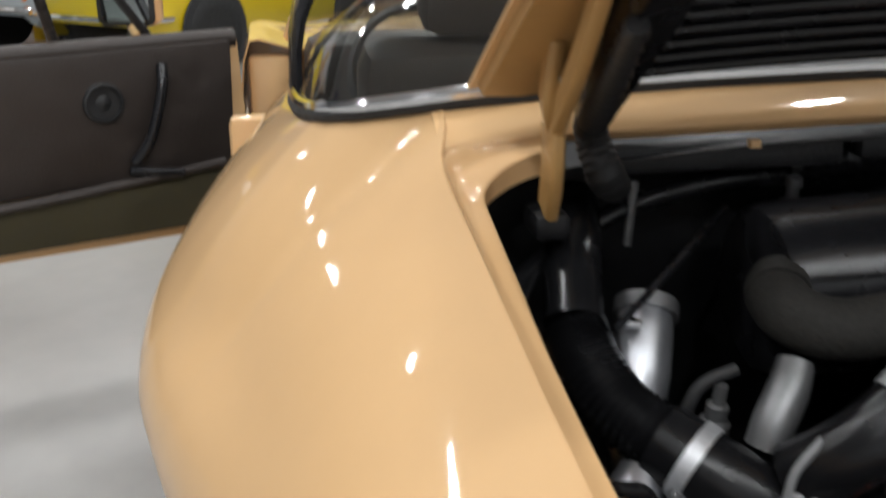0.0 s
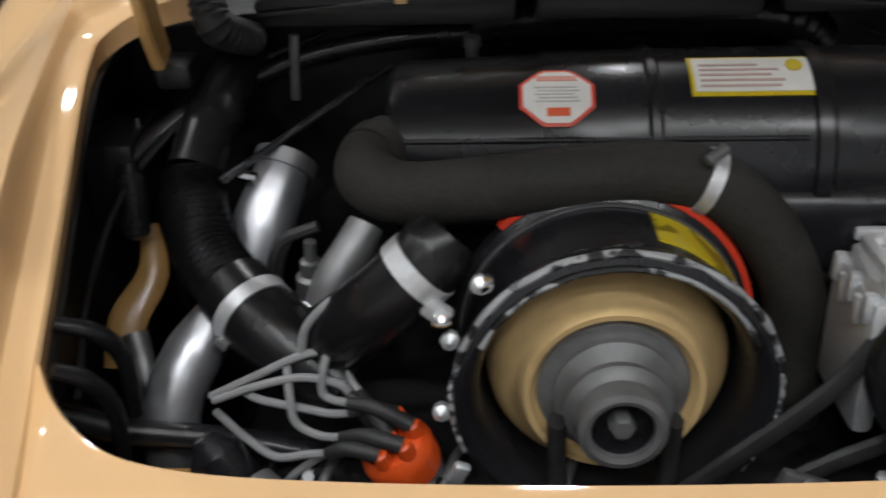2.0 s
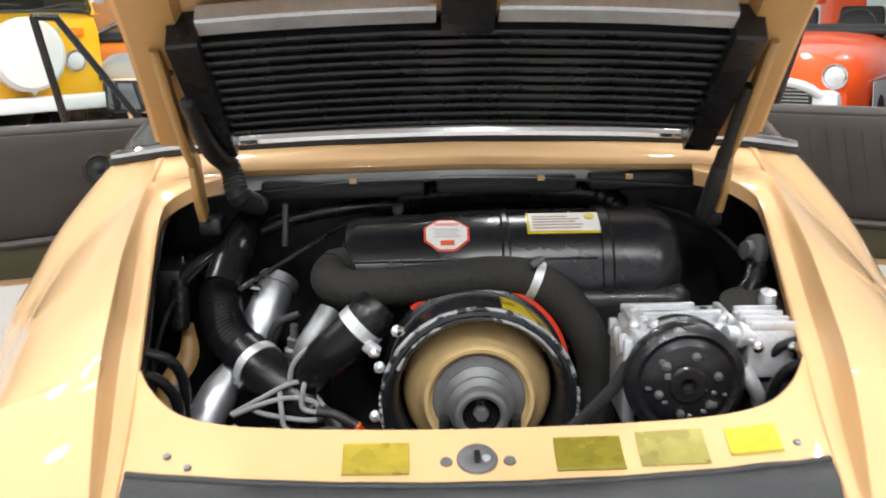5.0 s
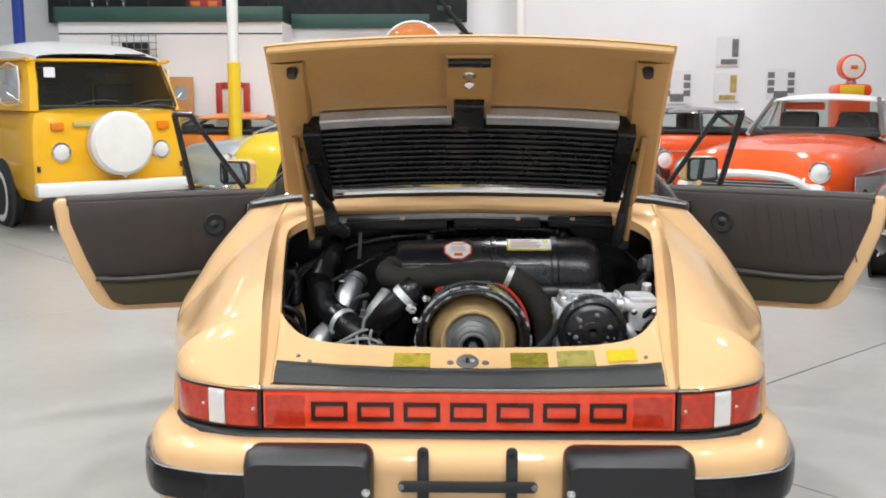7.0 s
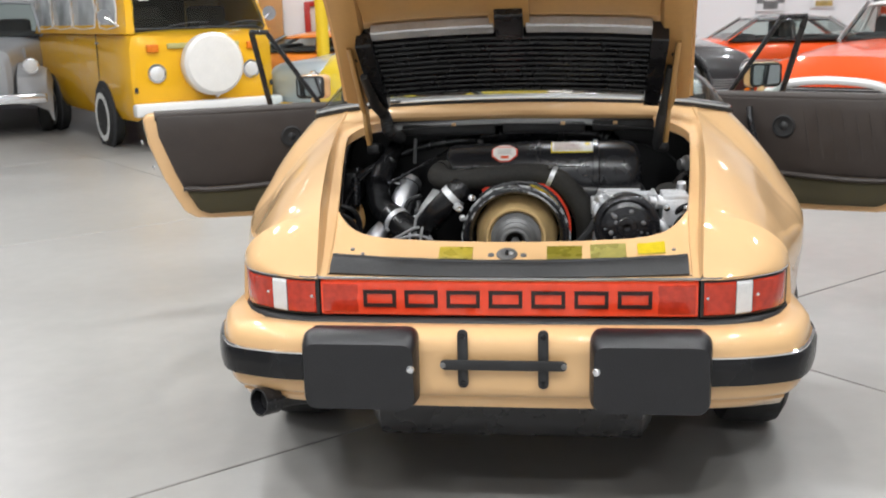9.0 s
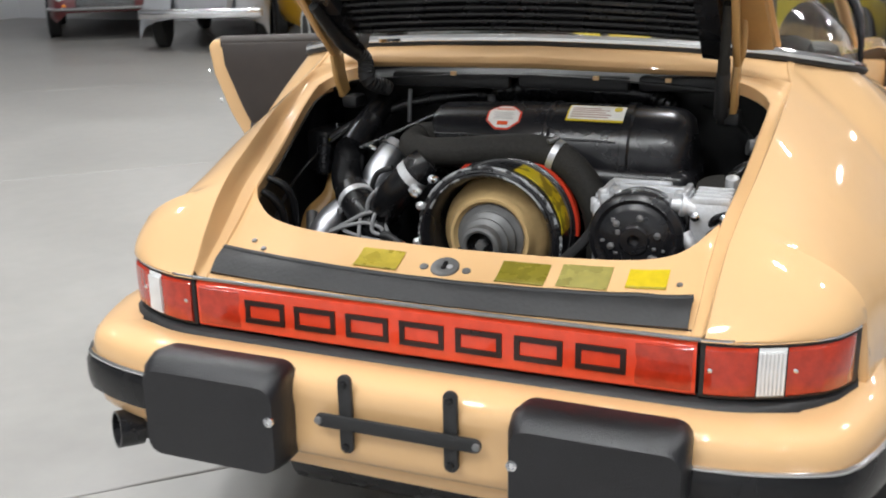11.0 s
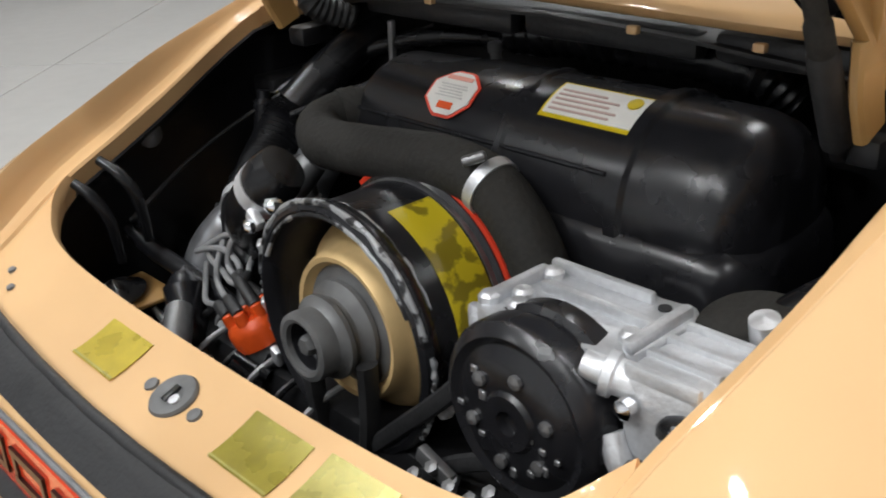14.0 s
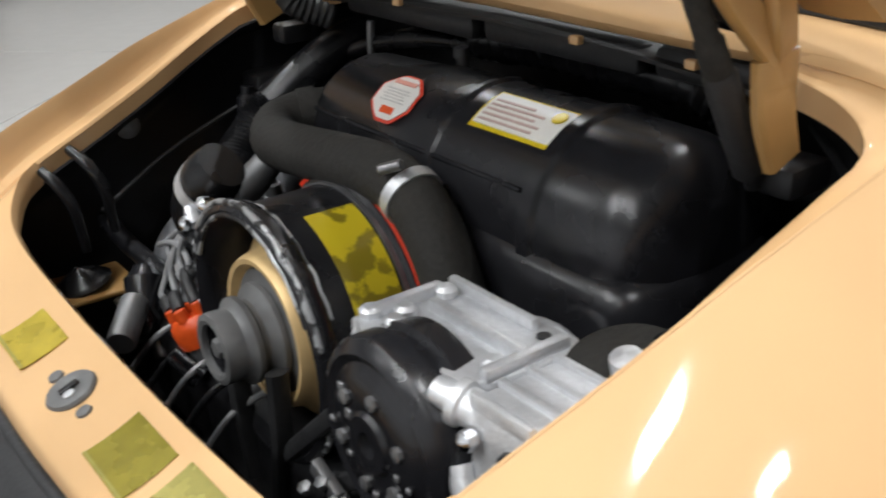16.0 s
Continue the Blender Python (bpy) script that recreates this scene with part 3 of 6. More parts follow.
def build_bumper():
    bumper = part("rear_bumper", sheet(bumper_section([(0.592, -0.10), (0.597, -0.06), (0.592, -0.022), (0.578, -0.006), (0.562, 0.0), (0.545, 0.001), (0.525, -0.004), (0.480, -0.004), (0.456, -0.002), (0.436, -0.006), (0.424, -0.016), (0.420, -0.03)]), thick=0.005), PAINT, car, "beige impact bumper across the tail")
    for s in (-1, 1):
        xs = [0.40, 0.5, 0.6, 0.7, 0.74, 0.77, 0.79]
        rows = [r for r in bumper_section([(0.538, 0.0), (0.536, 0.012), (0.522, 0.018), (0.49, 0.019), (0.470, 0.016), (0.464, 0.0)])]
        keep = [r for r in rows if s * r[0][0] > 0.47]
        part("bumper_trim", sheet(keep, thick=0.003), BLACK_GLOSS, bumper, "glossy black rubber bumper trim")
        keep = [r for r in bumper_section([(0.541, 0.001), (0.5435, 0.006), (0.5415, 0.012), (0.538, 0.012)]) if s * r[0][0] > 0.47]
        part("trim_bead", sheet(keep, thick=0.002), CHROME, bumper)
        # bumper horn: tapered block with a stepped top
        cx = s * 0.357
        bm = bmesh.new()
        prof = [(0.0, 0.607, 0.142, 0.0), (-0.045, 0.612, 0.146, 0.0), (-0.072, 0.603, 0.143, 0.0), (-0.088, 0.585, 0.137, 0.0)]
        rows = []
        for dy, zt, hw, _ in prof:
            y = bump_y(0.357) + dy + 0.02
            zb = 0.412 - 0.25 * dy * 0.2
            o = rounded(hw * 2, zt - zb, 0.028, 4)
            rows.append([bm.verts.new((cx + px, y, (zt + zb) / 2 + pz)) for px, pz in o])
        for a, b in zip(rows, rows[1:]):
            for k in range(len(a)):
                bm.faces.new((a[k], a[(k + 1) % len(a)], b[(k + 1) % len(a)], b[k]))
        bm.faces.new(rows[-1])
        bmesh.ops.recalc_face_normals(bm, faces=bm.faces)
        horn = part("bumper_horn", bm, VINYL, bumper, "black grained vinyl bumper guard")
        sx = s * 0.226
        part("screw", lathe([(0, 0.010), (0.004, 0.0095), (0.006, 0.006), (0.003, 0.004)], (sx, bump_y(0.226) - 0.066, 0.523), (0, -1, 0.1), 14), CHROME, horn)
    # licence plate holder: two uprights and a crossbar
    yb = bump_y(0.1) - 0.012
    for s in (-0.1, 0.1):
        up = part("plate_upright", prism(rounded(0.026, 0.152, 0.012), 0.010, pose(s - 0.002, yb, 0.532), 0.002), RUBBER, bumper)
        for z in (0.592, 0.47):
            part("bolt", lathe([(0, 0.007), (0.004, 0.006), (0.005, 0.0)], (s - 0.002, yb, z), (0, -1, 0), 8), BLACK_GLOSS, up)
    bar = part("plate_crossbar", prism(rounded(0.315, 0.026, 0.012), 0.008, pose(-0.001, yb - 0.009, 0.519), 0.002), RUBBER, bumper)
    for s in (-0.151, 0.149):
        part("bolt", lathe([(0, 0.008), (0.004, 0.007), (0.005, 0.0)], (s, yb - 0.009, 0.519), (0, -1, 0), 8), STEEL, bar)
    # lower valance and exhaust
    rows = []
    for i in range(41):
        x = -0.70 + 1.4 * i / 40
        y = bump_y(x) + 0.035
        rows.append([(x, y, 0.43), (x, y - 0.004, 0.41), (x, y + 0.006, 0.386 + 0.02 * (abs(x) / 0.7) ** 4), (x, y + 0.04, 0.378), (x, y + 0.12, 0.37)])
    part("lower_valance", sheet(rows, thick=0.004), PAINT, car)
    bm = tube([(0.3, 0.22, 0.36), (-0.2, 0.2, 0.35), (-0.45, 0.12, 0.365), (-0.57, 0.0, 0.385), (-0.625, -0.07, 0.395)], [0.05, 0.07, 0.045, 0.030, 0.030], 16)
    part("exhaust", bm, RUBBER, car, "sooty black exhaust tail pipe")
    part("exhaust_tip", lathe([(0, 0.03), (0, 0.038), (0.05, 0.038), (0.05, 0.033), (0.005, 0.031)], (-0.612, -0.055, 0.392), (-0.55, -0.75, 0.08), 20, cap=False), BLACK_SATIN, car)
    part("silencer", lathe([(0, 0.05), (0.03, 0.10), (0.75, 0.10), (0.78, 0.05)], (-0.39, 0.2, 0.30), (1, 0, 0), 24), BLACK_SATIN, car)


def wheel(x, y, s, w):
    out = s * 1
    ty = part("wheel", lathe([(-w / 2, 0.20), (-w / 2, 0.27), (-w / 2 + 0.02, 0.30), (-w / 2 + 0.05, 0.308), (w / 2 - 0.05, 0.308), (w / 2 - 0.02, 0.30), (w / 2, 0.27), (w / 2, 0.20)], (x, y, 0.308), (1, 0, 0), 48), TYRE, car, "black road tyre on an alloy wheel")
    part("rim", lathe([(0, 0.02), (0.0, 0.06), (-0.03, 0.12), (-0.02, 0.17), (0.0, 0.19), (0.004, 0.203), (-0.15, 0.203)], (x + s * w / 2, y, 0.308), (s, 0, 0), 40), ALU, ty)
    for k in range(5):
        a = 2 * math.pi * k / 5
        part("spoke", rod((x + s * (w / 2 - 0.01), y + 0.05 * math.cos(a), 0.308 + 0.05 * math.sin(a)), (x + s * (w / 2 - 0.005), y + 0.19 * math.cos(a), 0.308 + 0.19 * math.sin(a)), 0.022, 8), BLACK_SATIN, ty)


def build_front():
    """Nose, sills, windscreen, roll bar and cabin: seen only past the lid and through the glass."""
    rows = []
    for i in range(41):
        y = 2.48 + 1.75 * i / 40
        f = max(0.0, (y - 3.1) / 1.13)
        xo = 0.81 * (1 - f**3.2) + 0.25 * f**3.2
        zt = 0.93 - 0.10 * ((y - 2.48) / 1.75) - 0.30 * f**4
        row = []
        for k in range(-16, 17):
            a = k / 16
            crown = zt - 0.10 * (1 - math.cos(a * 3.1)) * 0.35 * (1 - f) + 0.06 * math.exp(-((abs(a) - 0.78) / 0.16) ** 2) * (1 - f)
            x = xo * math.sin(a * math.pi / 2) ** 1 if abs(a) < 1 else xo * a
            row.append((x, y, crown - (0.25 * (abs(a) - 0.85) / 0.15 if abs(a) > 0.85 else 0)))
        rows.append(row)
    part("front_bonnet", sheet(rows, thick=0.004), PAINT, car, "beige front bonnet and wings")
    for s in (-1, 1):
        rows = []
        for i in range(33):
            y = 2.46 + 1.75 * i / 32
            f = max(0.0, (y - 3.1) / 1.13)
            xo = 0.81 * (1 - f**3.2) + 0.25 * f**3.2
            d = abs(y - 3.13)
            low = 0.30 + math.sqrt(max(0, 0.34**2 - d * d)) if d < 0.34 else 0.30
            zt = 0.93 - 0.10 * ((y - 2.48) / 1.75) - 0.30 * f**4 - 0.22
            rows.append([(s * xo, y, max(zt, low + 0.01)), (s * xo * 1.015, y, max(0.5 * (zt + low), low + 0.005)), (s * xo * 0.995, y, low)])
        part("front_wing", sheet(rows, thick=0.004), PAINT, car)
        part("sill", one_box(s * 0.74, 1.95, 0.30, 0.12, 1.3, 0.16, 0.02), PAINT, car)
        part("sill_tread", one_box(s * 0.72, 1.95, 0.385, 0.10, 1.05, 0.012, 0.003), RUBBER, car)
        part("door_jamb", one_box(s * 0.73, 1.49, 0.66, 0.16, 0.05, 0.52, 0.015), PAINT, car)
        part("hinge_post", one_box(s * 0.72, 2.52, 0.62, 0.12, 0.07, 0.52, 0.015), PAINT, car)
        wheel(s * 0.755, AXLE, s, 0.21)
        wheel(s * 0.69, 3.13, s, 0.19)
        part("wheel_well", sheet([[(s * (0.86 if k == 0 else 0.60), AXLE + 0.34 * math.cos(radians(a)), 0.305 + 0.34 * math.sin(radians(a))) for k in range(2)] for a in range(0, 181, 12)], thick=0.003), BLACK_BAY, car)
        # screen pillar, roll bar leg
        part("screen_pillar", tube([(s * 0.66, 2.52, 0.93), (s * 0.60, 2.28, 1.12), (s * 0.545, 2.08, 1.25)], 0.02, 10, 6), PAINT, car)
    part("screen_header", tube([(-0.545, 2.08, 1.25), (-0.3, 2.04, 1.275), (0, 2.03, 1.285), (0.3, 2.04, 1.275), (0.545, 2.08, 1.25)], 0.024, 10, 6), PAINT, car)
    rows = []
    for k in range(13):
        a = -1 + 2 * k / 12
        rows.append([(a * (0.67 - 0.12 * t), 2.55 - 0.5 * t + 0.10 * (1 - a * a) * (1 - t), 0.94 + 0.33 * t) for t in (0, 0.5, 1)])
    g = part("windscreen", sheet(rows), GLASS, car, "clear raked windscreen")
    g.visible_shadow = False
    # roll bar band and lift-off roof
    bar = []
    for k in range(25):
        a = math.pi * k / 24
        ca, sa = math.cos(a), math.sin(a)
        x = 0.69 * math.copysign(abs(ca) ** 0.55, ca)
        z = 0.96 + 0.335 * sa**0.6
        f = 0.80 if sa > 0.5 else 0.90
        bar.append([(x, 1.30, z), (x * 1.01, 1.32, z + 0.012), (x * 1.01, 1.48, z + 0.015), (x, 1.50, z)])
    part("roll_bar", sheet(bar, thick=0.01), BLACK_SATIN, car, "satin black roll-over bar band")
    rows = []
    for i in range(9):
        y = 1.49 + 0.56 * i / 8
        rows.append([(0.58 * math.sin(b), y, 1.265 + 0.045 * math.cos(b) - 0.01 * (i / 8) ** 2) for b in [-1.4 + 2.8 * k / 12 for k in range(13)]])
    part("roof_panel", sheet(rows, thick=0.02), VINYL, car, "black vinyl lift-off roof panel")
    # wrap-round rear glass
    foot = [(0.0, 0.698, 1.106), (0.25, 0.704, 1.101), (0.42, 0.714, 1.092), (0.51, 0.729, 1.085), (0.58, 0.752, 1.074), (0.635, 0.79, 1.062), (0.670, 0.85, 1.049), (0.688, 0.95, 1.032), (0.694, 1.12, 1.010), (0.692, 1.30, 0.987)]
    full = [(-x, y, z) for x, y, z in foot[:0:-1]] + foot
    path = smooth_path(full, 5)
    rows = []
    for p in path:
        top = Vector((p.x * 0.86, 1.31, 1.285 - 0.16 * (abs(p.x) / 0.68) ** 5))
        row = []
        for k in range(7):
            t = k / 6
            q = Vector(p).lerp(top, t)
            q.z += 0.045 * math.sin(math.pi * t)
            row.append(q)
        rows.append(row)
    g = part("rear_glass", sheet(rows), GLASS, car, "clear wrap-round rear glass")
    g.visible_shadow = False
    part("glass_seal", tube([(x * 1.006, y - 0.004, z - 0.001) for x, y, z in full], 0.010, 8, 5), RUBBER, car)
    part("glass_trim", tube([(x * 1.002, y - 0.009, z + 0.008) for x, y, z in full], 0.0095, 8, 5), CHROME, car, "bright chrome strip round the rear glass")
    # cabin: parcel shelf, seats, dash
    part("parcel_shelf", one_box(0, 1.12, 0.90, 1.26, 0.58, 0.03, 0.01), DOOR_VINYL, car)
    part("rear_bulkhead", one_box(0, 1.40, 0.62, 1.3, 0.03, 0.58, 0.01), DOOR_VINYL, car)
    part("cabin_floor", one_box(0, 1.95, 0.33, 1.3, 1.15, 0.04), DOOR_CARPET, car)
    part("dashboard", one_box(0, 2.44, 0.82, 1.25, 0.24, 0.24, 0.05), DOOR_VINYL, car)
    part("steering_wheel", lathe([(-0.012, 0.178), (0, 0.19), (0.012, 0.178), (0, 0.166), (-0.012, 0.178)], (-0.34, 2.22, 0.86), (0, -1, 0.35), 28, cap=False), RUBBER, car)
    for s in (-1, 1):
        seat = part("seat", one_box(s * 0.33, 1.86, 0.47, 0.50, 0.50, 0.14, 0.05), DOOR_VINYL, car, "brown vinyl bucket seat")
        part("backrest", one_box(0, 0, 0.30, 0.48, 0.13, 0.62, 0.05, m=pose(s * 0.33, 1.62, 0.46, 14, 0, 0)), DOOR_VINYL, seat)
        part("headrest", one_box(0, 0, 0.71, 0.26, 0.10, 0.18, 0.04, m=pose(s * 0.33, 1.62, 0.46, 14, 0, 0)), DOOR_VINYL, seat)


build_shell()
build_tail()
build_bumper()
build_front()


# ---- open doors ----
def build_door(side, ang, drop):
    """side: -1 or 1. Built in the door's own plane: s runs from the hinge to the shut edge, x across its thickness."""
    hinge = Vector((side * 0.82, 2.47, drop))
    L = 1.07
    turn = Matrix.Translation(hinge) @ Matrix.Rotation(side * radians(ang), 4, "Z")

    def P(s, w, z):
        # w: inward, towards the cabin when shut
        return turn @ Vector((-side * w, -s, z))

    outline = [(0.02, 0.955), (L - 0.02, 0.955), (L, 0.93), (L - 0.015, 0.82), (L - 0.07, 0.66), (L - 0.15, 0.50), (L - 0.20, 0.465), (L - 0.27, 0.455), (0.10, 0.43), (0.03, 0.47), (0.0, 0.60)]

    def slab(shape, w0, w1, bev):
        bm = bmesh.new()
        a = [bm.verts.new(P(s, w0, z)) for s, z in shape]
        b = [bm.verts.new(P(s, w1, z)) for s, z in shape]
        bm.faces.new(a)
        bm.faces.new(b[::-1])
        for k in range(len(a)):
            bm.faces.new((a[k], a[(k + 1) % len(a)], b[(k + 1) % len(a)], b[k]))
        bmesh.ops.recalc_face_normals(bm, faces=bm.faces)
        bmesh.ops.bevel(bm, geom=list(bm.edges), offset=bev, segments=2, affect="EDGES", profile=0.5)
        return bm

    def shrink(shape, d):
        cs, cz = sum(p[0] for p in shape) / len(shape), sum(p[1] for p in shape) / len(shape)
        return [(cs + (s - cs) * (1 - d / 0.45), cz + (z - cz) * (1 - d / 0.25)) for s, z in shape]

    door = part("door", slab(outline, -0.02, 0.085, 0.012), PAINT, car, "open beige door with brown trim panel")
    inner = [(0.05, 0.945), (L - 0.055, 0.945), (L - 0.06, 0.86), (L - 0.12, 0.69), (L - 0.155, 0.61), (0.06, 0.61)]
    trim = part("trim_panel", slab(inner, 0.08, 0.105, 0.008), DOOR_VINYL, door, "dark brown vinyl door trim")
    low = [(0.06, 0.606), (L - 0.16, 0.606), (L - 0.215, 0.505), (L - 0.26, 0.485), (0.12, 0.465), (0.07, 0.49)]
    part("carpet_pocket", slab(low, 0.08, 0.120, 0.012), DOOR_CARPET, door, "olive carpeted door pocket")
    part("pocket_rim", tube([P(L - 0.15, 0.118, 0.612), P(L - 0.3, 0.125, 0.600), P(L - 0.55, 0.128, 0.606), P(0.1, 0.125, 0.63)], 0.012, 8, 6), DOOR_VINYL, door)
    part("top_roll", tube([P(0.03, 0.07, 0.945), P(0.5, 0.075, 0.948), P(L - 0.05, 0.07, 0.945)], 0.026, 10, 6), DOOR_VINYL, door)
    part("speaker", lathe([(0, 0.052), (0.012, 0.050), (0.014, 0.044), (0.006, 0.040), (0.004, 0.02), (0.010, 0.012), (0.012, 0.0)], P(0.40, 0.102, 0.82), P(0, 1, 0) - P(0, 0, 0), 24), RUBBER, door)
    part("pull_strap", tube([P(0.245, 0.11, 0.90), P(0.26, 0.135, 0.84), P(0.30, 0.135, 0.72), P(0.34, 0.115, 0.66)], 0.014, 10, 6), BLACK_SATIN, door)
    part("window_winder", rod(P(0.36, 0.13, 0.645), P(0.22, 0.135, 0.62), 0.012, 10), BLACK_SATIN, door)
    for k in range(9):
        s0 = 0.48 + 0.055 * k
        if side > 0:
            part("stitch_seam", tube([P(s0, 0.104, 0.90), P(s0 + 0.045, 0.104, 0.68)], 0.003, 6, 3), DOOR_VINYL, door)
    for s0, z0 in ((L - 0.06, 0.72), (L - 0.02, 0.84)):
        part("latch_bolt", lathe([(0, 0.011), (0.006, 0.010), (0.008, 0.0)], P(s0 + 0.028, 0.04, z0 - 0.01), P(1, 0, -0.3) - P(0, 0, 0), 12), CHROME, door)
    # quarter light frame
    near, top0, top1, foot, zt = (0.235, 0.475, 0.545, 0.475, 1.305) if side < 0 else (0.12, 0.345, 0.450, 0.36, 1.295)
    vent = part("vent_frame", tube([P(near, 0.02, 0.955), P((near + top0) / 2, 0.02, (0.955 + zt) / 2), P(top0, 0.02, zt)], 0.012, 8, 3), BLACK_SATIN, door, "black quarter-light frame")
    part("vent_top", tube([P(top0 - 0.008, 0.02, zt), P(top1 + 0.008, 0.02, zt + 0.004)], 0.012, 8, 3), BLACK_SATIN, vent)
    part("vent_post", tube([P(top1, 0.02, zt + 0.004), P((top1 + foot) / 2, 0.02, (0.955 + zt) / 2), P(foot, 0.02, 0.955)], 0.014, 8, 3), BLACK_SATIN, vent)
    bm = bmesh.new()
    bm.faces.new([bm.verts.new(P(*q)) for q in ((near, 0.02, 0.96), (top0, 0.02, zt - 0.01), (top1, 0.02, zt - 0.01), (foot, 0.02, 0.96))])
    g = part("vent_glass", bm, GLASS, vent)
    g.visible_shadow = False
    # outside mirror in a square housing
    c = P(0.25, -0.07, 1.036)
    back = Vector((0, -1, 0))
    m = Matrix.Translation(c) @ Matrix.Rotation(side * radians(12), 4, "Z")
    shell = part("mirror_housing", prism(rounded(0.155, 0.115, 0.025), 0.075, m @ pose(0, -0.02, 0), 0.012), PAINT, door, "square beige door mirror")
    part("mirror_rim", prism(rounded(0.150, 0.110, 0.022), 0.012, m @ pose(0, -0.030, 0), 0.003), RUBBER, shell)
    part("mirror_glass", prism(rounded(0.126, 0.088, 0.014), 0.003, m @ pose(0, -0.0335, 0)), MIRROR, shell)
    part("mirror_foot", rod(P(0.25, -0.01, 0.955), c - Vector((0, 0, 0.045)), 0.016, 10), PAINT, shell)


build_door(-1, 64, 0.0)
build_door(1, 63, 0.02)


# ---- raised engine lid ----
def plate_strip(pts, widths, thick):
    """A flat bar that lies in a plane of y and z, with rounded edges."""
    path = smooth_path(pts, 6)
    rows = []
    for i, p in enumerate(path):
        d = (path[min(i + 1, len(path) - 1)] - path[max(i - 1, 0)]).normalized()
        n = Vector((0, -d.z, d.y)).normalized()
        f = i / (len(path) - 1) * (len(widths) - 1)
        k = min(int(f), len(widths) - 2)
        w = widths[k] + (widths[k + 1] - widths[k]) * (f - k)
        h = Vector((thick / 2, 0, 0))
        rows.append([p + n * w * 0.82 + h, p + n * w + h * 0.5, p + n * w - h * 0.5, p + n * w * 0.82 - h, p - n * w * 0.82 - h, p - n * w - h * 0.5, p - n * w + h * 0.5, p - n * w * 0.82 + h, p + n * w * 0.82 + h])
    bm = sheet(rows)
    bmesh.ops.remove_doubles(bm, verts=bm.verts, dist=1e-5)
    bmesh.ops.holes_fill(bm, edges=[e for e in bm.edges if e.is_boundary])
    bmesh.ops.recalc_face_normals(bm, faces=bm.faces)
    return bm


def build_lid():
    A, B = Vector((0, 0.645, 1.122)), Vector((0, 0.055, 1.512))
    d = (B - A).normalized()
    n = Vector((0, d.z, -d.y))
    if n.y > 0:
        n = -n
    # n points to the underside, towards the tail
    Ln = (B - A).length

    def P(u, v, w):
        """u: across, v: from the front edge up, w: off the underside."""
        half = 0.535 - 0.063 * v / Ln
        crown = 0.032 * (1 - (u / half) ** 2) - 0.010
        bow = 0.022 * math.sin(math.pi * v / Ln)
        return A + d * v + n * (w - crown * 0.9 - bow) + Vector((u, 0, 0))

    rows = []
    for i in range(21):
        v = Ln * i / 20
        half = 0.535 - 0.063 * v / Ln
        rows.append([P(half * (-1 + 2 * k / 24), v, 0.0) for k in range(25)])
    lid = part("engine_lid", sheet(rows, thick=0.004), PAINT, car, "raised beige engine lid with black grille")

    def band(u0, u1, v0, v1, w0, w1, material, name, parent=lid, label="", nn=10, bev=0.004):
        bm = bmesh.new()
        rows = []
        for i in range(nn + 1):
            u = u0 + (u1 - u0) * i / nn
            rows.append([P(u, v0, w0), P(u, v0, w1 - bev), P(u, v0 + bev, w1), P(u, v1 - bev, w1), P(u, v1, w1 - bev), P(u, v1, w0)])
        sheet(rows, bm)
        bm.verts.ensure_lookup_table()
        for r in (0, nn):
            bm.faces.new([bm.verts[r * 6 + k] for k in range(6)])
        bmesh.ops.recalc_face_normals(bm, faces=bm.faces)
        return part(name, bm, material, parent, label)

    band(-0.465, 0.465, Ln - 0.055, Ln - 0.004, 0.002, 0.022, PAINT_SHADE, "lid_frame")
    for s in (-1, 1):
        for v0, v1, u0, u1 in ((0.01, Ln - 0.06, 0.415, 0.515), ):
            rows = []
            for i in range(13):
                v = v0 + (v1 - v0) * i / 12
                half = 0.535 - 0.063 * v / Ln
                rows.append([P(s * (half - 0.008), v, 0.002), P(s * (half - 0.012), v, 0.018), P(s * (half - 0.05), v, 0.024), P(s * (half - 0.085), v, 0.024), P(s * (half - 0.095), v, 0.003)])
            part("lid_frame", sheet(rows, thick=0.003), PAINT_SHADE, lid)
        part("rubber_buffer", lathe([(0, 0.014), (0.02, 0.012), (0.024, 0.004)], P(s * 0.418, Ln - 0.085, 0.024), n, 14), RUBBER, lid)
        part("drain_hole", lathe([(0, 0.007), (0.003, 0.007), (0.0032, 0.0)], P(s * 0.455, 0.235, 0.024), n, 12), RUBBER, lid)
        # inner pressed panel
        band(*sorted((s * 0.055, s * 0.40)), 0.395, Ln - 0.065, 0.002, 0.010, PAINT_SHADE, "inner_panel", label="beige inner lid panel")
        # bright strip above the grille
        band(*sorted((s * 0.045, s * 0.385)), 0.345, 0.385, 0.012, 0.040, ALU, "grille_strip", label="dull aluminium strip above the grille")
    band(-0.055, 0.055, 0.36, Ln - 0.05, 0.004, 0.030, PAINT_SHADE, "latch_channel")
    band(-0.05, 0.05, Ln - 0.085, Ln - 0.060, 0.03, 0.042, BLACK_SATIN, "latch_plate")
    part("latch_pin", lathe([(0, 0.016), (0.006, 0.016), (0.008, 0.009), (0.03, 0.008), (0.034, 0.012), (0.045, 0.0)], P(0, Ln - 0.13, 0.030), n, 16), CHROME, lid)
    part("latch_hole", lathe([(0, 0.012), (0.003, 0.012), (0.0035, 0)], P(0, Ln - 0.185, 0.030), n, 14), RUBBER, lid)
    band(-0.038, 0.038, 0.335, 0.46, 0.03, 0.055, BLACK_SATIN, "latch_bracket")
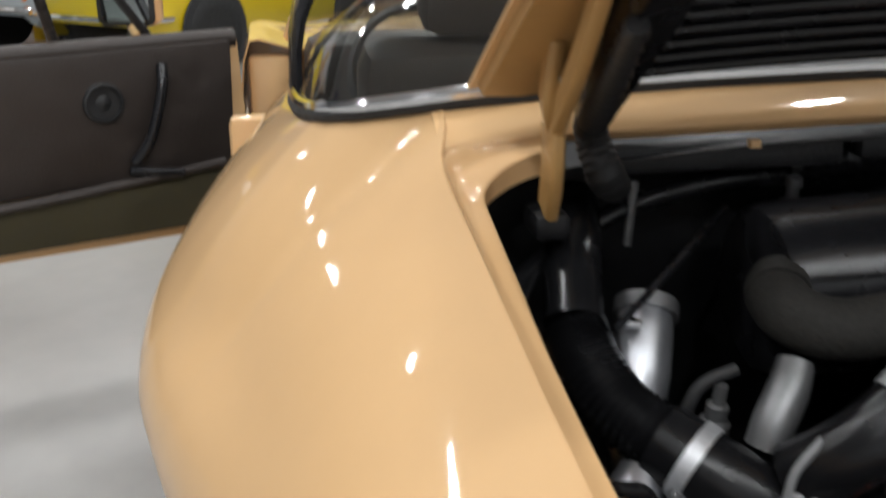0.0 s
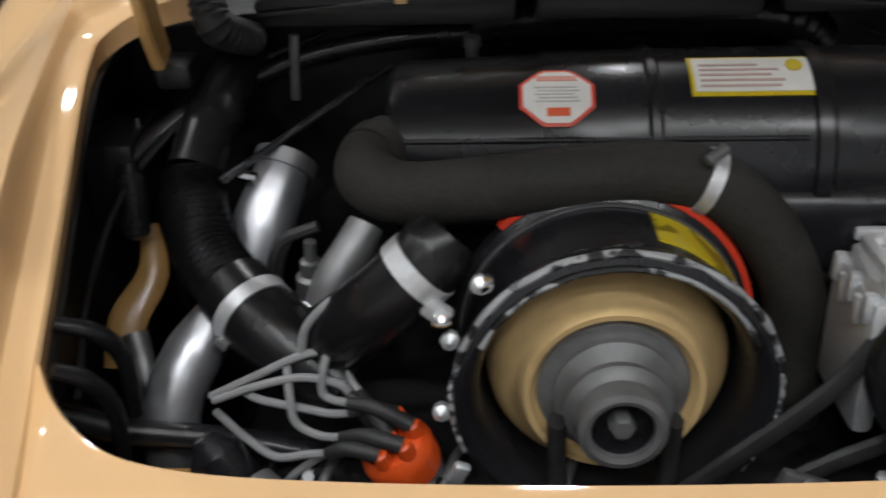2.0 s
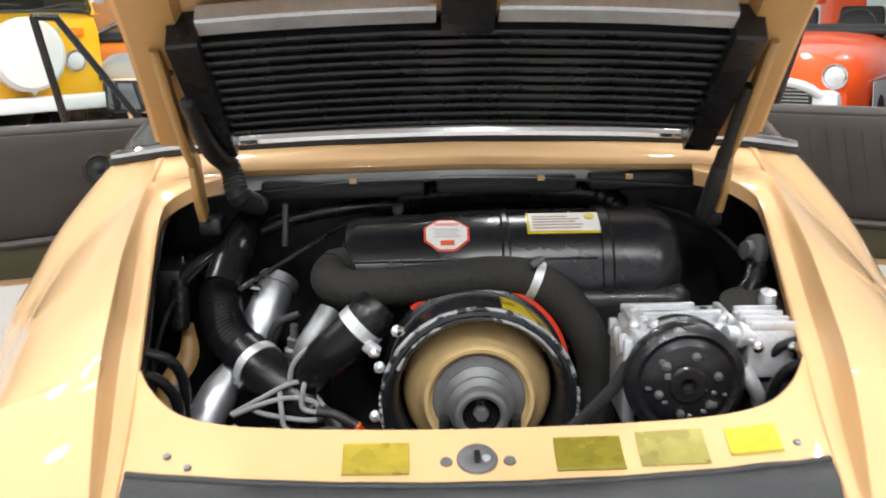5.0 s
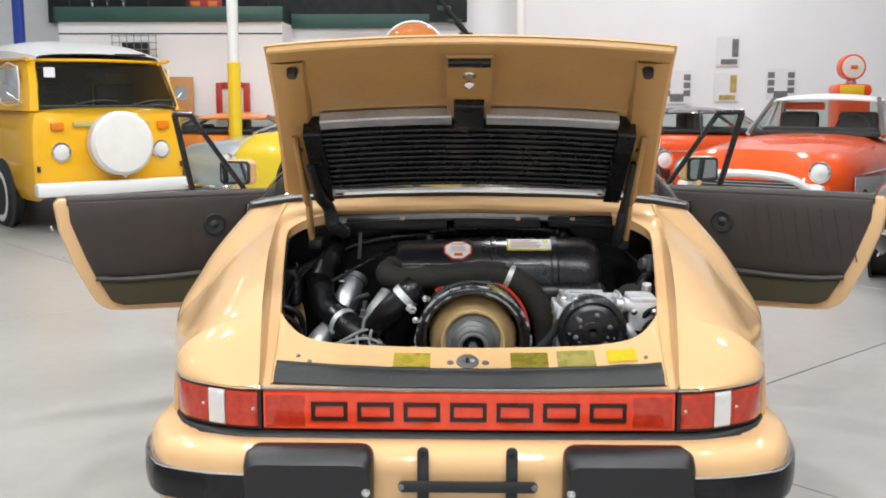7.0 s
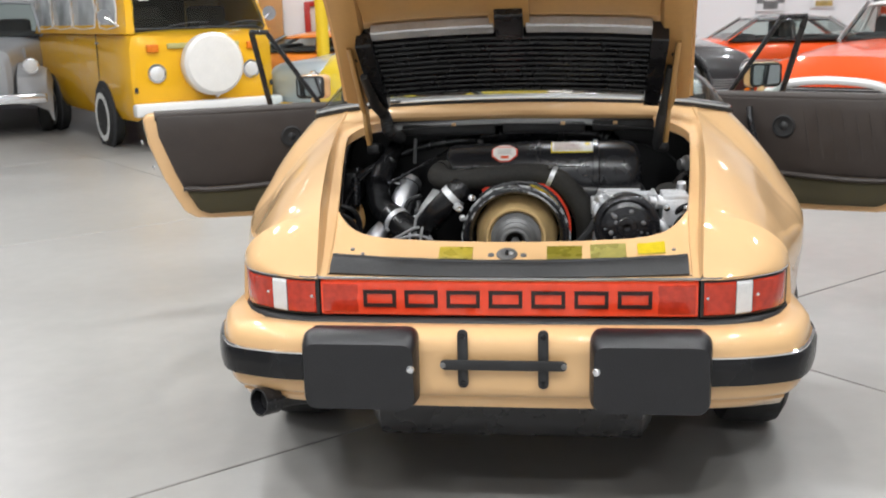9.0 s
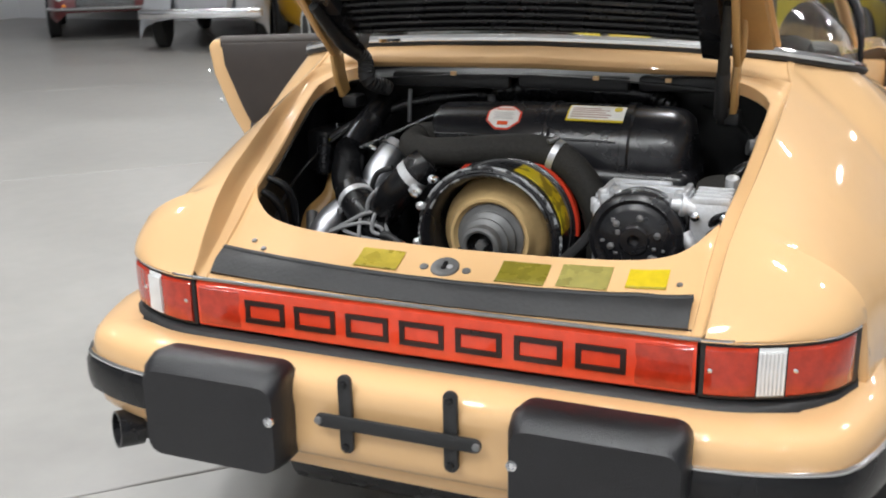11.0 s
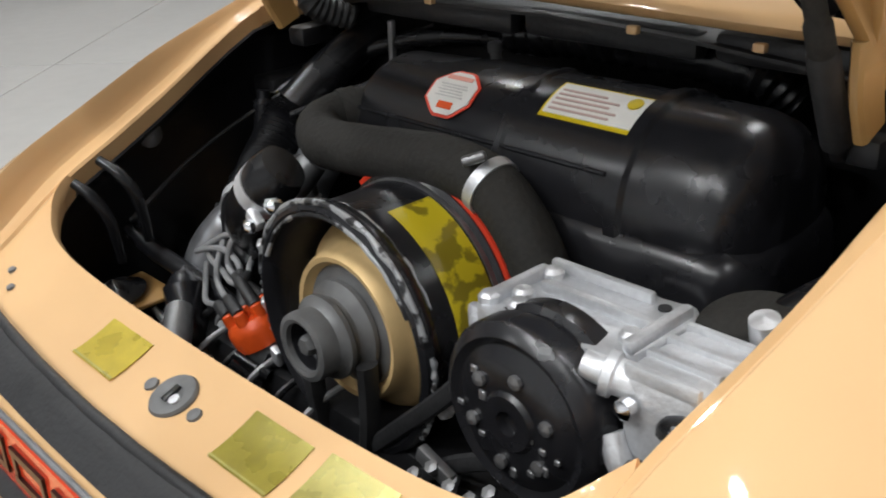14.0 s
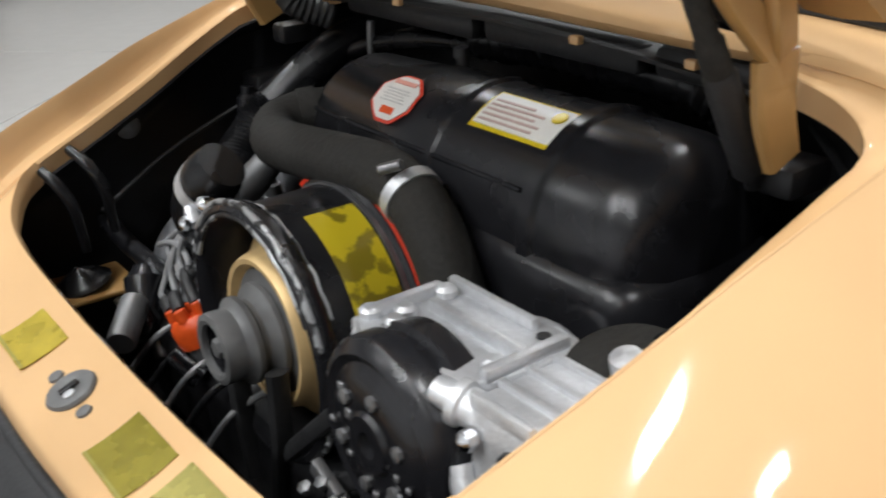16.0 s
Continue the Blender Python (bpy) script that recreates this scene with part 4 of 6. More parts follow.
    # grille box with slats
    band(-0.415, 0.415, 0.03, 0.345, 0.003, 0.020, BLACK_BAY, "grille_box", label="black grille box under the lid")
    for k in range(11):
        v = 0.060 + 0.026 * k
        band(-0.385, 0.385, v, v + 0.013, 0.018, 0.046, BLACK_SATIN, "grille_slat", bev=0.003)
    for s in (-1, 1):
        band(*sorted((s * 0.385, s * 0.430)), 0.02, 0.36, 0.004, 0.062, BLACK_SATIN, "grille_end")
        # goose-neck hinge: a flat plate that forks towards the lid
        foot, mid = Vector((s * 0.453, 0.608, 0.985)), Vector((s * 0.457, 0.582, 1.080))
        arm = part("hinge_arm", plate_strip([foot, foot.lerp(mid, 0.5) + Vector((0, -0.006, 0)), mid], [0.020, 0.024, 0.026], 0.014), PAINT_SHADE, lid, "beige forked lid hinge")
        part("hinge_fork", plate_strip([mid, mid.lerp(P(s * 0.462, 0.30, 0.02), 0.4) + Vector((0, -0.012, 0)), P(s * 0.462, 0.30, 0.02)], [0.016, 0.013, 0.012], 0.014), PAINT_SHADE, arm)
        part("hinge_fork", plate_strip([mid + Vector((0, 0.008, 0)), P(s * 0.468, 0.06, 0.05), P(s * 0.468, 0.11, 0.015)], [0.015, 0.013, 0.012], 0.014), PAINT_SHADE, arm)
        part("hinge_bracket", one_box(s * 0.445, 0.640, 0.962, 0.04, 0.06, 0.03, 0.008), BLACK_BAY, arm)
    # gas strut on one side, wiring loom on the other
    st = Vector((0.426, 0.611, 0.955))
    top = P(0.446, 0.20, 0.05)
    strut = part("gas_strut", lathe([(0, 0.008), (0.02, 0.008), (0.02, 0.0145), (0.13, 0.0145), (0.135, 0.012)], st, top - st, 14), RUBBER, lid, "black booted gas strut holding the lid")
    part("strut_body", lathe([(0.13, 0.011), (0.135, 0.0125), (0.165, 0.0125), (0.17, 0.010), (0.30, 0.010)], st, top - st, 14), HOSE_GREY, strut)
    part("wiring_loom", tube([P(-0.43, 0.22, 0.07), P(-0.42, 0.08, 0.075), P(-0.405, -0.01, 0.06), (-0.39, 0.61, 1.02), (-0.36, 0.66, 0.99)], [0.012, 0.016, 0.018, 0.021, 0.018], 12, 14, ribs=0.0012), RUBBER, lid)


build_lid()
# the body stands 6 mm to the left of the engine's centre line
for piece in car.children:
    piece.location.x -= 0.006


# ---- engine bay ----
def build_bay():
    """Black painted walls of the bay, behind and below the engine."""
    for s in (-1, 1):
        rows = []
        for i in range(15):
            y = 0.16 + 0.66 * i / 14
            zt = soft(y, EDGE_Z)
            xt = soft(y, EDGE_X) + 0.004
            rows.append([(s * xt, y, zt - 0.022), (s * (xt + 0.03), y, zt - 0.045), (s * (xt + 0.045), y, min(0.88, zt - 0.07)), (s * 0.565, y, 0.62), (s * 0.52, y, 0.44)])
        part("bay_side", sheet(rows, thick=0.004), BLACK_BAY, car, "black engine bay side wall")
        # pressed gussets on the side wall
        for y, z in ((0.240, 0.828), (0.286, 0.846)):
            part("bay_gusset", tube([(s * (0.478 + y / 4 - 0.06), y, z), (s * 0.458, y + 0.012, z - 0.018), (s * 0.444, y + 0.026, z - 0.055), (s * 0.445, y + 0.032, z - 0.12)], [0.007, 0.009, 0.009, 0.007], 10, 6), BLACK_GLOSS, car)
    rows = [[(x, 0.80 + 0.03 * abs(x), z) for x in (-0.60, -0.3, 0, 0.3, 0.60)] for z in (1.06, 0.98, 0.8, 0.6, 0.44)]
    part("bay_bulkhead", sheet(rows, thick=0.004), BLACK_BAY, car, "black engine bay bulkhead")
    rows = [[(x, y, 1.045 - 0.03 * (x / 0.5) ** 2 - (0.0 if y > 0.7 else 0.012)) for x in (-0.56, -0.4, -0.2, 0, 0.2, 0.4, 0.56)] for y in (0.672, 0.70, 0.84)]
    part("bay_roof", sheet(rows, thick=0.004), BLACK_BAY, car)
    part("bay_floor", one_box(0, 0.48, 0.47, 1.14, 0.72, 0.02, 0.004), BLACK_BAY, car, "black engine tinware")
    part("bay_tail_wall", one_box(0, 0.155, 0.62, 1.0, 0.012, 0.26, 0.003), BLACK_BAY, car)
    # sound pad hanging under the ledge
    for k, (x, w) in enumerate(((-0.22, 0.3), (0.08, 0.26), (0.33, 0.2))):
        part("sound_pad", one_box(x, 0.70, 1.012 + 0.004 * k, w, 0.03, 0.035, 0.010), RUBBER, car)
    for x in (-0.20, 0.14, 0.30):
        part("seal_clip", one_box(x, 0.664, 1.032, 0.014, 0.010, 0.010, 0.002), PAINT, car)
    # corrugated blower duct at the back
    part("blower_duct", tube([(-0.12, 0.74, 0.985), (0.0, 0.735, 0.995), (0.12, 0.735, 0.995), (0.25, 0.74, 0.985), (0.30, 0.76, 0.95)], 0.028, 14, 10, ribs=0.0022), BLACK_GLOSS, car)
    # wiring along the bay walls
    for k in range(1):
        part("wire", tube([(-0.30 - 0.03 * k, 0.76, 0.97), (-0.41 - 0.02 * k, 0.70, 0.93 - 0.02 * k), (-0.50, 0.58, 0.86 - 0.03 * k), (-0.515, 0.44, 0.80 - 0.03 * k), (-0.50, 0.32, 0.74 - 0.02 * k)], 0.004, 8, 8), BLACK_BAY, car)
        part("wire", tube([(0.36 + 0.02 * k, 0.78, 0.96), (0.46, 0.70, 0.93 - 0.02 * k), (0.515, 0.58, 0.87 - 0.02 * k), (0.515, 0.46, 0.82 - 0.02 * k)], 0.0045, 8, 8), RUBBER, car)
    # body bolt with its cap on the left wall, wing nut disc on the right
    part("wall_plug", lathe([(0, 0.020), (0.006, 0.019), (0.012, 0.012), (0.014, 0.006), (0.016, 0.0)], (-0.535, 0.389, 0.848), (1, 0, 0.1), 18), STEEL, car)
    part("wall_knob", lathe([(0, 0.03), (0.012, 0.028), (0.018, 0.018), (0.03, 0.016), (0.032, 0.0)], (0.512, 0.570, 0.912), (-1, -0.35, 0.15), 20), PULLEY, car)
    part("wall_box", one_box(-0.535, 0.66, 0.84, 0.06, 0.13, 0.10, 0.008), BLACK_BAY, car)
    part("wall_tag", one_box(-0.503, 0.61, 0.868, 0.002, 0.022, 0.008, 0.0), OLIVE_STICK, car)
    part("bracket_tan", tube([(-0.50, 0.60, 0.79), (-0.495, 0.57, 0.74), (-0.52, 0.53, 0.70), (-0.525, 0.50, 0.655)], [0.010, 0.018, 0.022, 0.02], 8, 5, flat=0.35), PAINT_SHADE, car)
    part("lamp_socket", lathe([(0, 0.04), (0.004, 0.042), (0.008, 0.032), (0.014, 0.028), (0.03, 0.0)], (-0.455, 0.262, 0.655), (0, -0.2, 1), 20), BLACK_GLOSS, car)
    part("socket_plate", one_box(-0.46, 0.27, 0.648, 0.11, 0.12, 0.008, 0.003), PAINT_SHADE, car)
    part("corner_pipe", tube([(-0.53, 0.33, 0.72), (-0.47, 0.34, 0.69), (-0.36, 0.36, 0.66), (-0.27, 0.37, 0.63)], 0.014, 10, 6), BLACK_SATIN, car)


def build_fan():
    C = Vector((0.007, 0, 0.743))
    ax = (0, 1, 0)

    def at(y):
        return (C.x, y, C.z)

    # shroud: front ring, drum, rear flange
    shroud = part("fan_shroud", lathe([(0.372, 0.124), (0.324, 0.128), (0.313, 0.136), (0.309, 0.143), (0.312, 0.150), (0.321, 0.1535), (0.332, 0.150), (0.338, 0.142), (0.432, 0.142), (0.438, 0.151), (0.452, 0.153), (0.452, 0.126), (0.43, 0.122), (0.372, 0.124)], (C.x, 0, C.z), ax, 72, cap=False), BLACK_SATIN, car, "black fan housing with chipped edge")
    for h0, r0, a0, a1, w in ((0.3135, 0.1515, 15, 170, 0.0042), (0.3110, 0.1375, 25, 155, 0.0032), (0.3380, 0.1445, 25, 130, 0.0020), (0.319, 0.1530, -35, 8, 0.0038), (0.317, 0.1528, 172, 205, 0.0034)):
        pts = [(C.x + r0 * math.cos(radians(a0 + (a1 - a0) * k / 16)), h0 + 0.0012 * math.sin(k * 2.7), C.z + r0 * math.sin(radians(a0 + (a1 - a0) * k / 16))) for k in range(17)]
        part("worn_edge", tube(pts, [w * (0.6 + 0.5 * abs(math.sin(k * 1.7 + r0 * 90))) for k in range(17)], 8, 4), WORN, shroud)
    rows = []
    for k in range(41):
        a = radians(-5 + 137 * k / 40)
        rows.append([(C.x + r * math.cos(a), y, C.z + r * math.sin(a)) for y, r in ((0.440, 0.150), (0.440, 0.1575), (0.452, 0.1590), (0.460, 0.152))])
    part("shroud_gasket", sheet(rows, thick=0.002), RED_GASKET, shroud, "bright red rear edge of the fan housing")
    rows = []
    for k in range(19):
        a = radians(4 + 70 * k / 18)
        rows.append([(C.x + 0.1435 * math.cos(a), y, C.z + 0.1435 * math.sin(a)) for y in (0.366, 0.39, 0.425)])
    part("shroud_label", sheet(rows, thick=0.0015), SMEAR, shroud, "smeared yellow label on the fan housing")
    part("shroud_strap", lathe([(0.428, 0.1425), (0.428, 0.1450), (0.435, 0.1450), (0.435, 0.1425)], (C.x, 0, C.z), ax, 64, cap=False), STEEL, shroud)
    # fan: bowl, hub, blades
    fan = part("cooling_fan", lathe([(0.420, 0.060), (0.410, 0.117), (0.390, 0.119), (0.373, 0.117), (0.361, 0.111), (0.353, 0.102), (0.346, 0.095), (0.336, 0.0905), (0.327, 0.0885), (0.321, 0.085), (0.322, 0.079), (0.331, 0.075), (0.345, 0.05)], (C.x, 0, C.z), ax, 64, cap=False), GOLD, car, "gold fan hub with grey belt pulley")
    for k in range(11):
        a = 2 * math.pi * k / 11
        m = Matrix.Translation((C.x, 0.428, C.z)) @ Matrix.Rotation(a, 4, "Y") @ Matrix.Rotation(radians(38), 4, "X")
        part("fan_blade", one_box(0.119, 0, 0, 0.010, 0.004, 0.04, 0.0015, m=m, seg=1), GOLD, fan)
    pul = part("fan_pulley", lathe([(0.345, 0.05), (0.340, 0.072), (0.333, 0.0735), (0.329, 0.070), (0.328, 0.060), (0.326, 0.054), (0.325, 0.058), (0.319, 0.058), (0.314, 0.051), (0.309, 0.044), (0.304, 0.044), (0.299, 0.050), (0.293, 0.050), (0.289, 0.043), (0.285, 0.040), (0.268, 0.041), (0.262, 0.040), (0.260, 0.034), (0.262, 0.029), (0.285, 0.027), (0.286, 0.0)], (C.x, 0, C.z), ax, 56), PULLEY, fan, "grey stepped steel belt pulley")
    # black liner stands in for the shade inside the pulley's hole
    part("bore_shade", lathe([(0.268, 0.0284), (0.283, 0.0266), (0.2835, 0.0)], (C.x, 0, C.z), ax, 32, cap=False), BLACK_SATIN, fan)
    part("pulley_nut", lathe([(0.264, 0.0), (0.264, 0.010), (0.268, 0.012), (0.286, 0.012)], (C.x, 0, C.z), ax, 6), PULLEY, fan)
    part("fan_belt", tube([(C.x + 0.055, 0.307, C.z - 0.02), (C.x + 0.05, 0.307, C.z - 0.10), (C.x + 0.03, 0.307, C.z - 0.20)], 0.009, 8, 4, flat=1.6), RUBBER, fan)
    part("fan_belt", tube([(C.x - 0.055, 0.307, C.z - 0.02), (C.x - 0.05, 0.307, C.z - 0.10), (C.x - 0.03, 0.307, C.z - 0.20)], 0.009, 8, 4, flat=1.6), RUBBER, fan)
    for px, pz in ((-0.118, 0.858), (-0.146, 0.800), (-0.155, 0.72), (0.165, 0.70)):
        part("shroud_bolt", lathe([(0, 0.009), (0.010, 0.009), (0.012, 0.006), (0.016, 0.0)], (px, 0.330, pz), (0, -1, 0.2), 8), ALU, shroud)


def build_airbox():
    y, z = 0.615, 0.872
    can = part("air_filter_can", lathe([(-0.215, 0.0), (-0.215, 0.080), (-0.208, 0.094), (-0.195, 0.100), (-0.05, 0.106), (-0.045, 0.109), (0.058, 0.110), (0.062, 0.1135), (0.070, 0.1135), (0.074, 0.110), (0.228, 0.111), (0.230, 0.116), (0.245, 0.116), (0.250, 0.111), (0.325, 0.110), (0.350, 0.104), (0.366, 0.090), (0.375, 0.06), (0.378, 0.0)], (0, y, z), (1, 0, 0), 56), BLACK_SATIN, car, "glossy black air filter canister")
    part("can_skirt", tube([(0.06, y - 0.124, z - 0.100), (0.22, y - 0.126, z - 0.100), (0.345, y - 0.125, z - 0.100), (0.385, y - 0.095, z - 0.100), (0.390, y + 0.05, z - 0.098)], [0.006, 0.008, 0.008, 0.008, 0.007], 10, 6), BLACK_SATIN, can)
    part("can_tray", one_box(0.215, y - 0.008, z - 0.060, 0.338, 0.232, 0.12, 0.034, seg=4), BLACK_SATIN, can)
    part("can_clip", rod((0.33, y - 0.115, z - 0.04), (0.34, y - 0.10, z - 0.085), 0.005, 8), ALU, can)
    part("can_bead", tube([(-0.20, y - 0.09, z + 0.045), (-0.02, y - 0.098, z + 0.048), (0.22, y - 0.10, z + 0.048)], 0.003, 8, 6), BLACK_SATIN, can)

    def on_can(u, ang, r=0.1125):
        a = radians(ang)
        return Vector((u, y - r * math.cos(a), z + r * math.sin(a)))

    def patch(u0, u1, a0, a1, r, material, name, parent, label="", cut=0.0):
        """A sticker bent round the can; cut takes its corners off."""
        rows = []
        for i in range(13):
            t = i / 12
            u = u0 + (u1 - u0) * t
            c = max(0.0, cut - min(t, 1 - t)) / cut * 0.30 if cut else 0.0
            b0, b1 = a0 + (a1 - a0) * c, a1 - (a1 - a0) * c
            rows.append([on_can(u, b0 + (b1 - b0) * k / 6, r) for k in range(7)])
        return part(name, sheet(rows, thick=0.0012), material, parent, label)

    oc = patch(-0.074, 0.004, 33, 68, 0.1125, RED_INK, "octagon_sticker", can, "red-edged white octagon sticker", 0.30)
    patch(-0.070, 0.000, 35, 66, 0.1137, WHITE_STICK, "sticker_face", oc, cut=0.30)
    patch(-0.046, -0.022, 38.5, 43, 0.1149, ORANGE_CAP, "sticker_bar", oc)
    patch(-0.056, -0.014, 59.5, 62.5, 0.1149, PINK, "sticker_bar", oc)
    for k in range(5):
        patch(-0.058 + 0.004 * (k % 2), -0.012 - 0.003 * (k % 3), 46.5 + 2.1 * k, 47.2 + 2.1 * k, 0.1149, FAINT, "sticker_bar", oc)
    st = patch(0.104, 0.234, 49, 78, 0.1125, YEL_STICK, "service_sticker", can, "yellow-edged cream service sticker")
    patch(0.108, 0.230, 51.5, 76, 0.1137, WHITE_STICK, "sticker_face", st)
    for k, w in enumerate((0.100, 0.106, 0.090, 0.100, 0.075)):
        patch(0.114, 0.114 + w * 0.82, 54 + k * 3.7, 55.3 + k * 3.7, 0.1149, DARK_INK, "sticker_bar", st)
    bm = lathe([(0, 0.009), (0.0012, 0.009), (0.0014, 0)], on_can(0.213, 69, 0.114), on_can(0.213, 69, 1.0) - on_can(0.213, 69, 0), 14)
    part("sticker_seal", bm, YEL_STICK, st)
    part("fitting", lathe([(0, 0.014), (0.012, 0.014), (0.013, 0.008), (0.03, 0.008), (0.03, 0.011), (0.042, 0.010), (0.044, 0)], (-0.121, 0.71, 0.935), (0, -0.1, 1), 12), STEEL, car, "small grey pipe fitting")


def build_hoses():
    hose = part("air_hose", tube([(-0.212, 0.556, 0.903), (-0.230, 0.524, 0.901), (-0.229, 0.486, 0.894), (-0.190, 0.463, 0.886), (-0.120, 0.462, 0.890), (-0.03, 0.462, 0.900), (0.05, 0.464, 0.905), (0.115, 0.462, 0.892), (0.170, 0.456, 0.845), (0.203, 0.450, 0.780), (0.214, 0.446, 0.700), (0.216, 0.44, 0.60)], 0.0325, 22, 8), HOSE_GREY, car, "thick dusty grey air hose")
    part("hose_cuff", tube([(-0.221, 0.541, 0.903), (-0.230, 0.520, 0.901)], 0.035, 22, 3), HOSE_GREY, hose)
    part("hose_clamp", tube([(0.100, 0.4628, 0.8985), (0.113, 0.462, 0.893)], 0.0348, 24, 3), ALU, hose, "bright metal hose clamp")
    part("clamp_screw", rod((0.098, 0.430, 0.930), (0.118, 0.445, 0.938), 0.006, 10), STEEL, hose)
    # corrugated intake hose on the left
    part("ribbed_hose", tube([(-0.433, 0.582, 0.858), (-0.430, 0.555, 0.835), (-0.410, 0.505, 0.800), (-0.372, 0.458, 0.778)], 0.035, 20, 14, ribs=0.0026), BLACK_GLOSS, car, "black corrugated intake hose")
    part("smooth_hose", tube([(-0.392, 0.735, 0.955), (-0.402, 0.69, 0.940), (-0.420, 0.635, 0.902), (-0.432, 0.585, 0.860)], [0.028, 0.030, 0.033, 0.034], 20, 8), BLACK_GLOSS, car, "smooth black intake hose")
    boot = part("intake_boot", tube([(-0.376, 0.462, 0.780), (-0.345, 0.430, 0.764), (-0.300, 0.402, 0.738), (-0.255, 0.385, 0.708)], 0.041, 22, 6), BLACK_GLOSS, car, "black rubber intake boot")
    part("boot_band", tube([(-0.356, 0.441, 0.770), (-0.345, 0.430, 0.764)], 0.0435, 24, 3), ALU, boot, "bright metal band on the boot")
    part("band_screw", rod((-0.385, 0.408, 0.752), (-0.372, 0.404, 0.744), 0.007, 8), STEEL, boot)
    # elbow with wide clamp beside the fan
    elbow = part("throttle_elbow", tube([(-0.146, 0.366, 0.890), (-0.158, 0.360, 0.877), (-0.172, 0.355, 0.860), (-0.210, 0.357, 0.822), (-0.240, 0.372, 0.790), (-0.262, 0.392, 0.765)], [0.031, 0.0355, 0.036, 0.037, 0.037, 0.036], 24, 8), BLACK_GLOSS, car, "black rubber throttle elbow")
    part("elbow_clamp", tube([(-0.168, 0.356, 0.864), (-0.182, 0.354, 0.851)], 0.0382, 26, 4), ALU, elbow, "wide metal clamp with a bolt")
    part("clamp_lug", one_box(0, 0, 0, 0.026, 0.014, 0.020, 0.004, m=pose(-0.157, 0.324, 0.832, 10, 40, 0)), ALU, elbow)
    part("clamp_bolt", lathe([(0, 0.009), (0.008, 0.009), (0.011, 0.005), (0.012, 0)], (-0.153, 0.316, 0.826), (0, -1, 0.35), 8), CHROME, elbow)
    part("end_bolt", lathe([(0, 0.009), (0.012, 0.009), (0.016, 0.005), (0.018, 0)], (-0.114, 0.332, 0.857), (0, -1, 0.3), 8), CHROME, elbow)
    part("air_stub", tube([(-0.232, 0.470, 0.850), (-0.245, 0.455, 0.828), (-0.265, 0.440, 0.800), (-0.275, 0.435, 0.775)], [0.019, 0.022, 0.022, 0.021], 22, 6), STEEL, car, "grey cast air stub")
    sil = part("silver_pipe", tube([(-0.335, 0.625, 0.865), (-0.345, 0.600, 0.838), (-0.360, 0.572, 0.800), (-0.372, 0.548, 0.755), (-0.372, 0.53, 0.70)], [0.028, 0.033, 0.036, 0.034, 0.030], 22, 8), SILVER, car, "bright silver intake pipe")
    part("pipe_collar", tube([(-0.335, 0.622, 0.862), (-0.340, 0.610, 0.850)], 0.037, 22, 3), STEEL, sil)
    part("collar_screw", rod((-0.385, 0.575, 0.862), (-0.36, 0.572, 0.858), 0.007, 8), CHROME, sil)
    part("lower_pipe", tube([(-0.395, 0.455, 0.750), (-0.416, 0.432, 0.722), (-0.435, 0.405, 0.685), (-0.440, 0.385, 0.640), (-0.43, 0.37, 0.58)], [0.024, 0.031, 0.031, 0.030, 0.030], 22, 8), SILVER, car, "silver heat-shield pipe")
    part("heat_sleeve", tube([(-0.49, 0.47, 0.72), (-0.475, 0.44, 0.68), (-0.47, 0.42, 0.62)], 0.014, 12, 6), STEEL, car)
    sens = part("sensor", lathe([(0, 0.016), (0.012, 0.017), (0.03, 0.017), (0.034, 0.012), (0.05, 0.012), (0.052, 0.007), (0.075, 0.007), (0.077, 0)], (-0.300, 0.505, 0.742), (0.05, -0.1, 1), 14), STEEL, car, "steel sensor with copper tip")
    part("sensor_nut", lathe([(0, 0.022), (0.008, 0.024), (0.012, 0.02)], (-0.300, 0.506, 0.738), (0.05, -0.1, 1), 6), CHROME, sens)
    part("thin_pipe", tube([(-0.312, 0.50, 0.74), (-0.338, 0.49, 0.775), (-0.325, 0.49, 0.82), (-0.285, 0.49, 0.838)], 0.0065, 8, 6), RUBBER, car)
    part("throttle_rod", rod((-0.397, 0.55, 0.864), (-0.215, 0.69, 0.950), 0.0045, 8), BLACK_SATIN, car)
    part("stay_rod", rod((-0.328, 0.70, 0.985), (-0.333, 0.70, 0.905), 0.006, 8), STEEL, car)
    part("side_solenoid", lathe([(0, 0.012), (0.006, 0.017), (0.07, 0.017), (0.078, 0.010), (0.09, 0.010)], (-0.505, 0.565, 0.79), (0.02, 0.12, 1), 16), BLACK_SATIN, car)
    part("cap_fitting", lathe([(0, 0.010), (0.02, 0.010), (0.022, 0.006), (0.034, 0.006)], (-0.515, 0.665, 0.865), (0, 0, 1), 10), CHROME, car)
    part("loom_pipe", tube([(-0.52, 0.60, 0.86), (-0.46, 0.66, 0.90), (-0.33, 0.71, 0.95), (-0.18, 0.73, 0.972), (-0.05, 0.735, 0.972)], 0.013, 12, 7), BLACK_GLOSS, car)
    part("fuel_line", tube([(0.42, 0.46, 0.85), (0.47, 0.50, 0.87), (0.50, 0.56, 0.90), (0.52, 0.60, 0.92)], 0.008, 10, 6), BLACK_GLOSS, car)


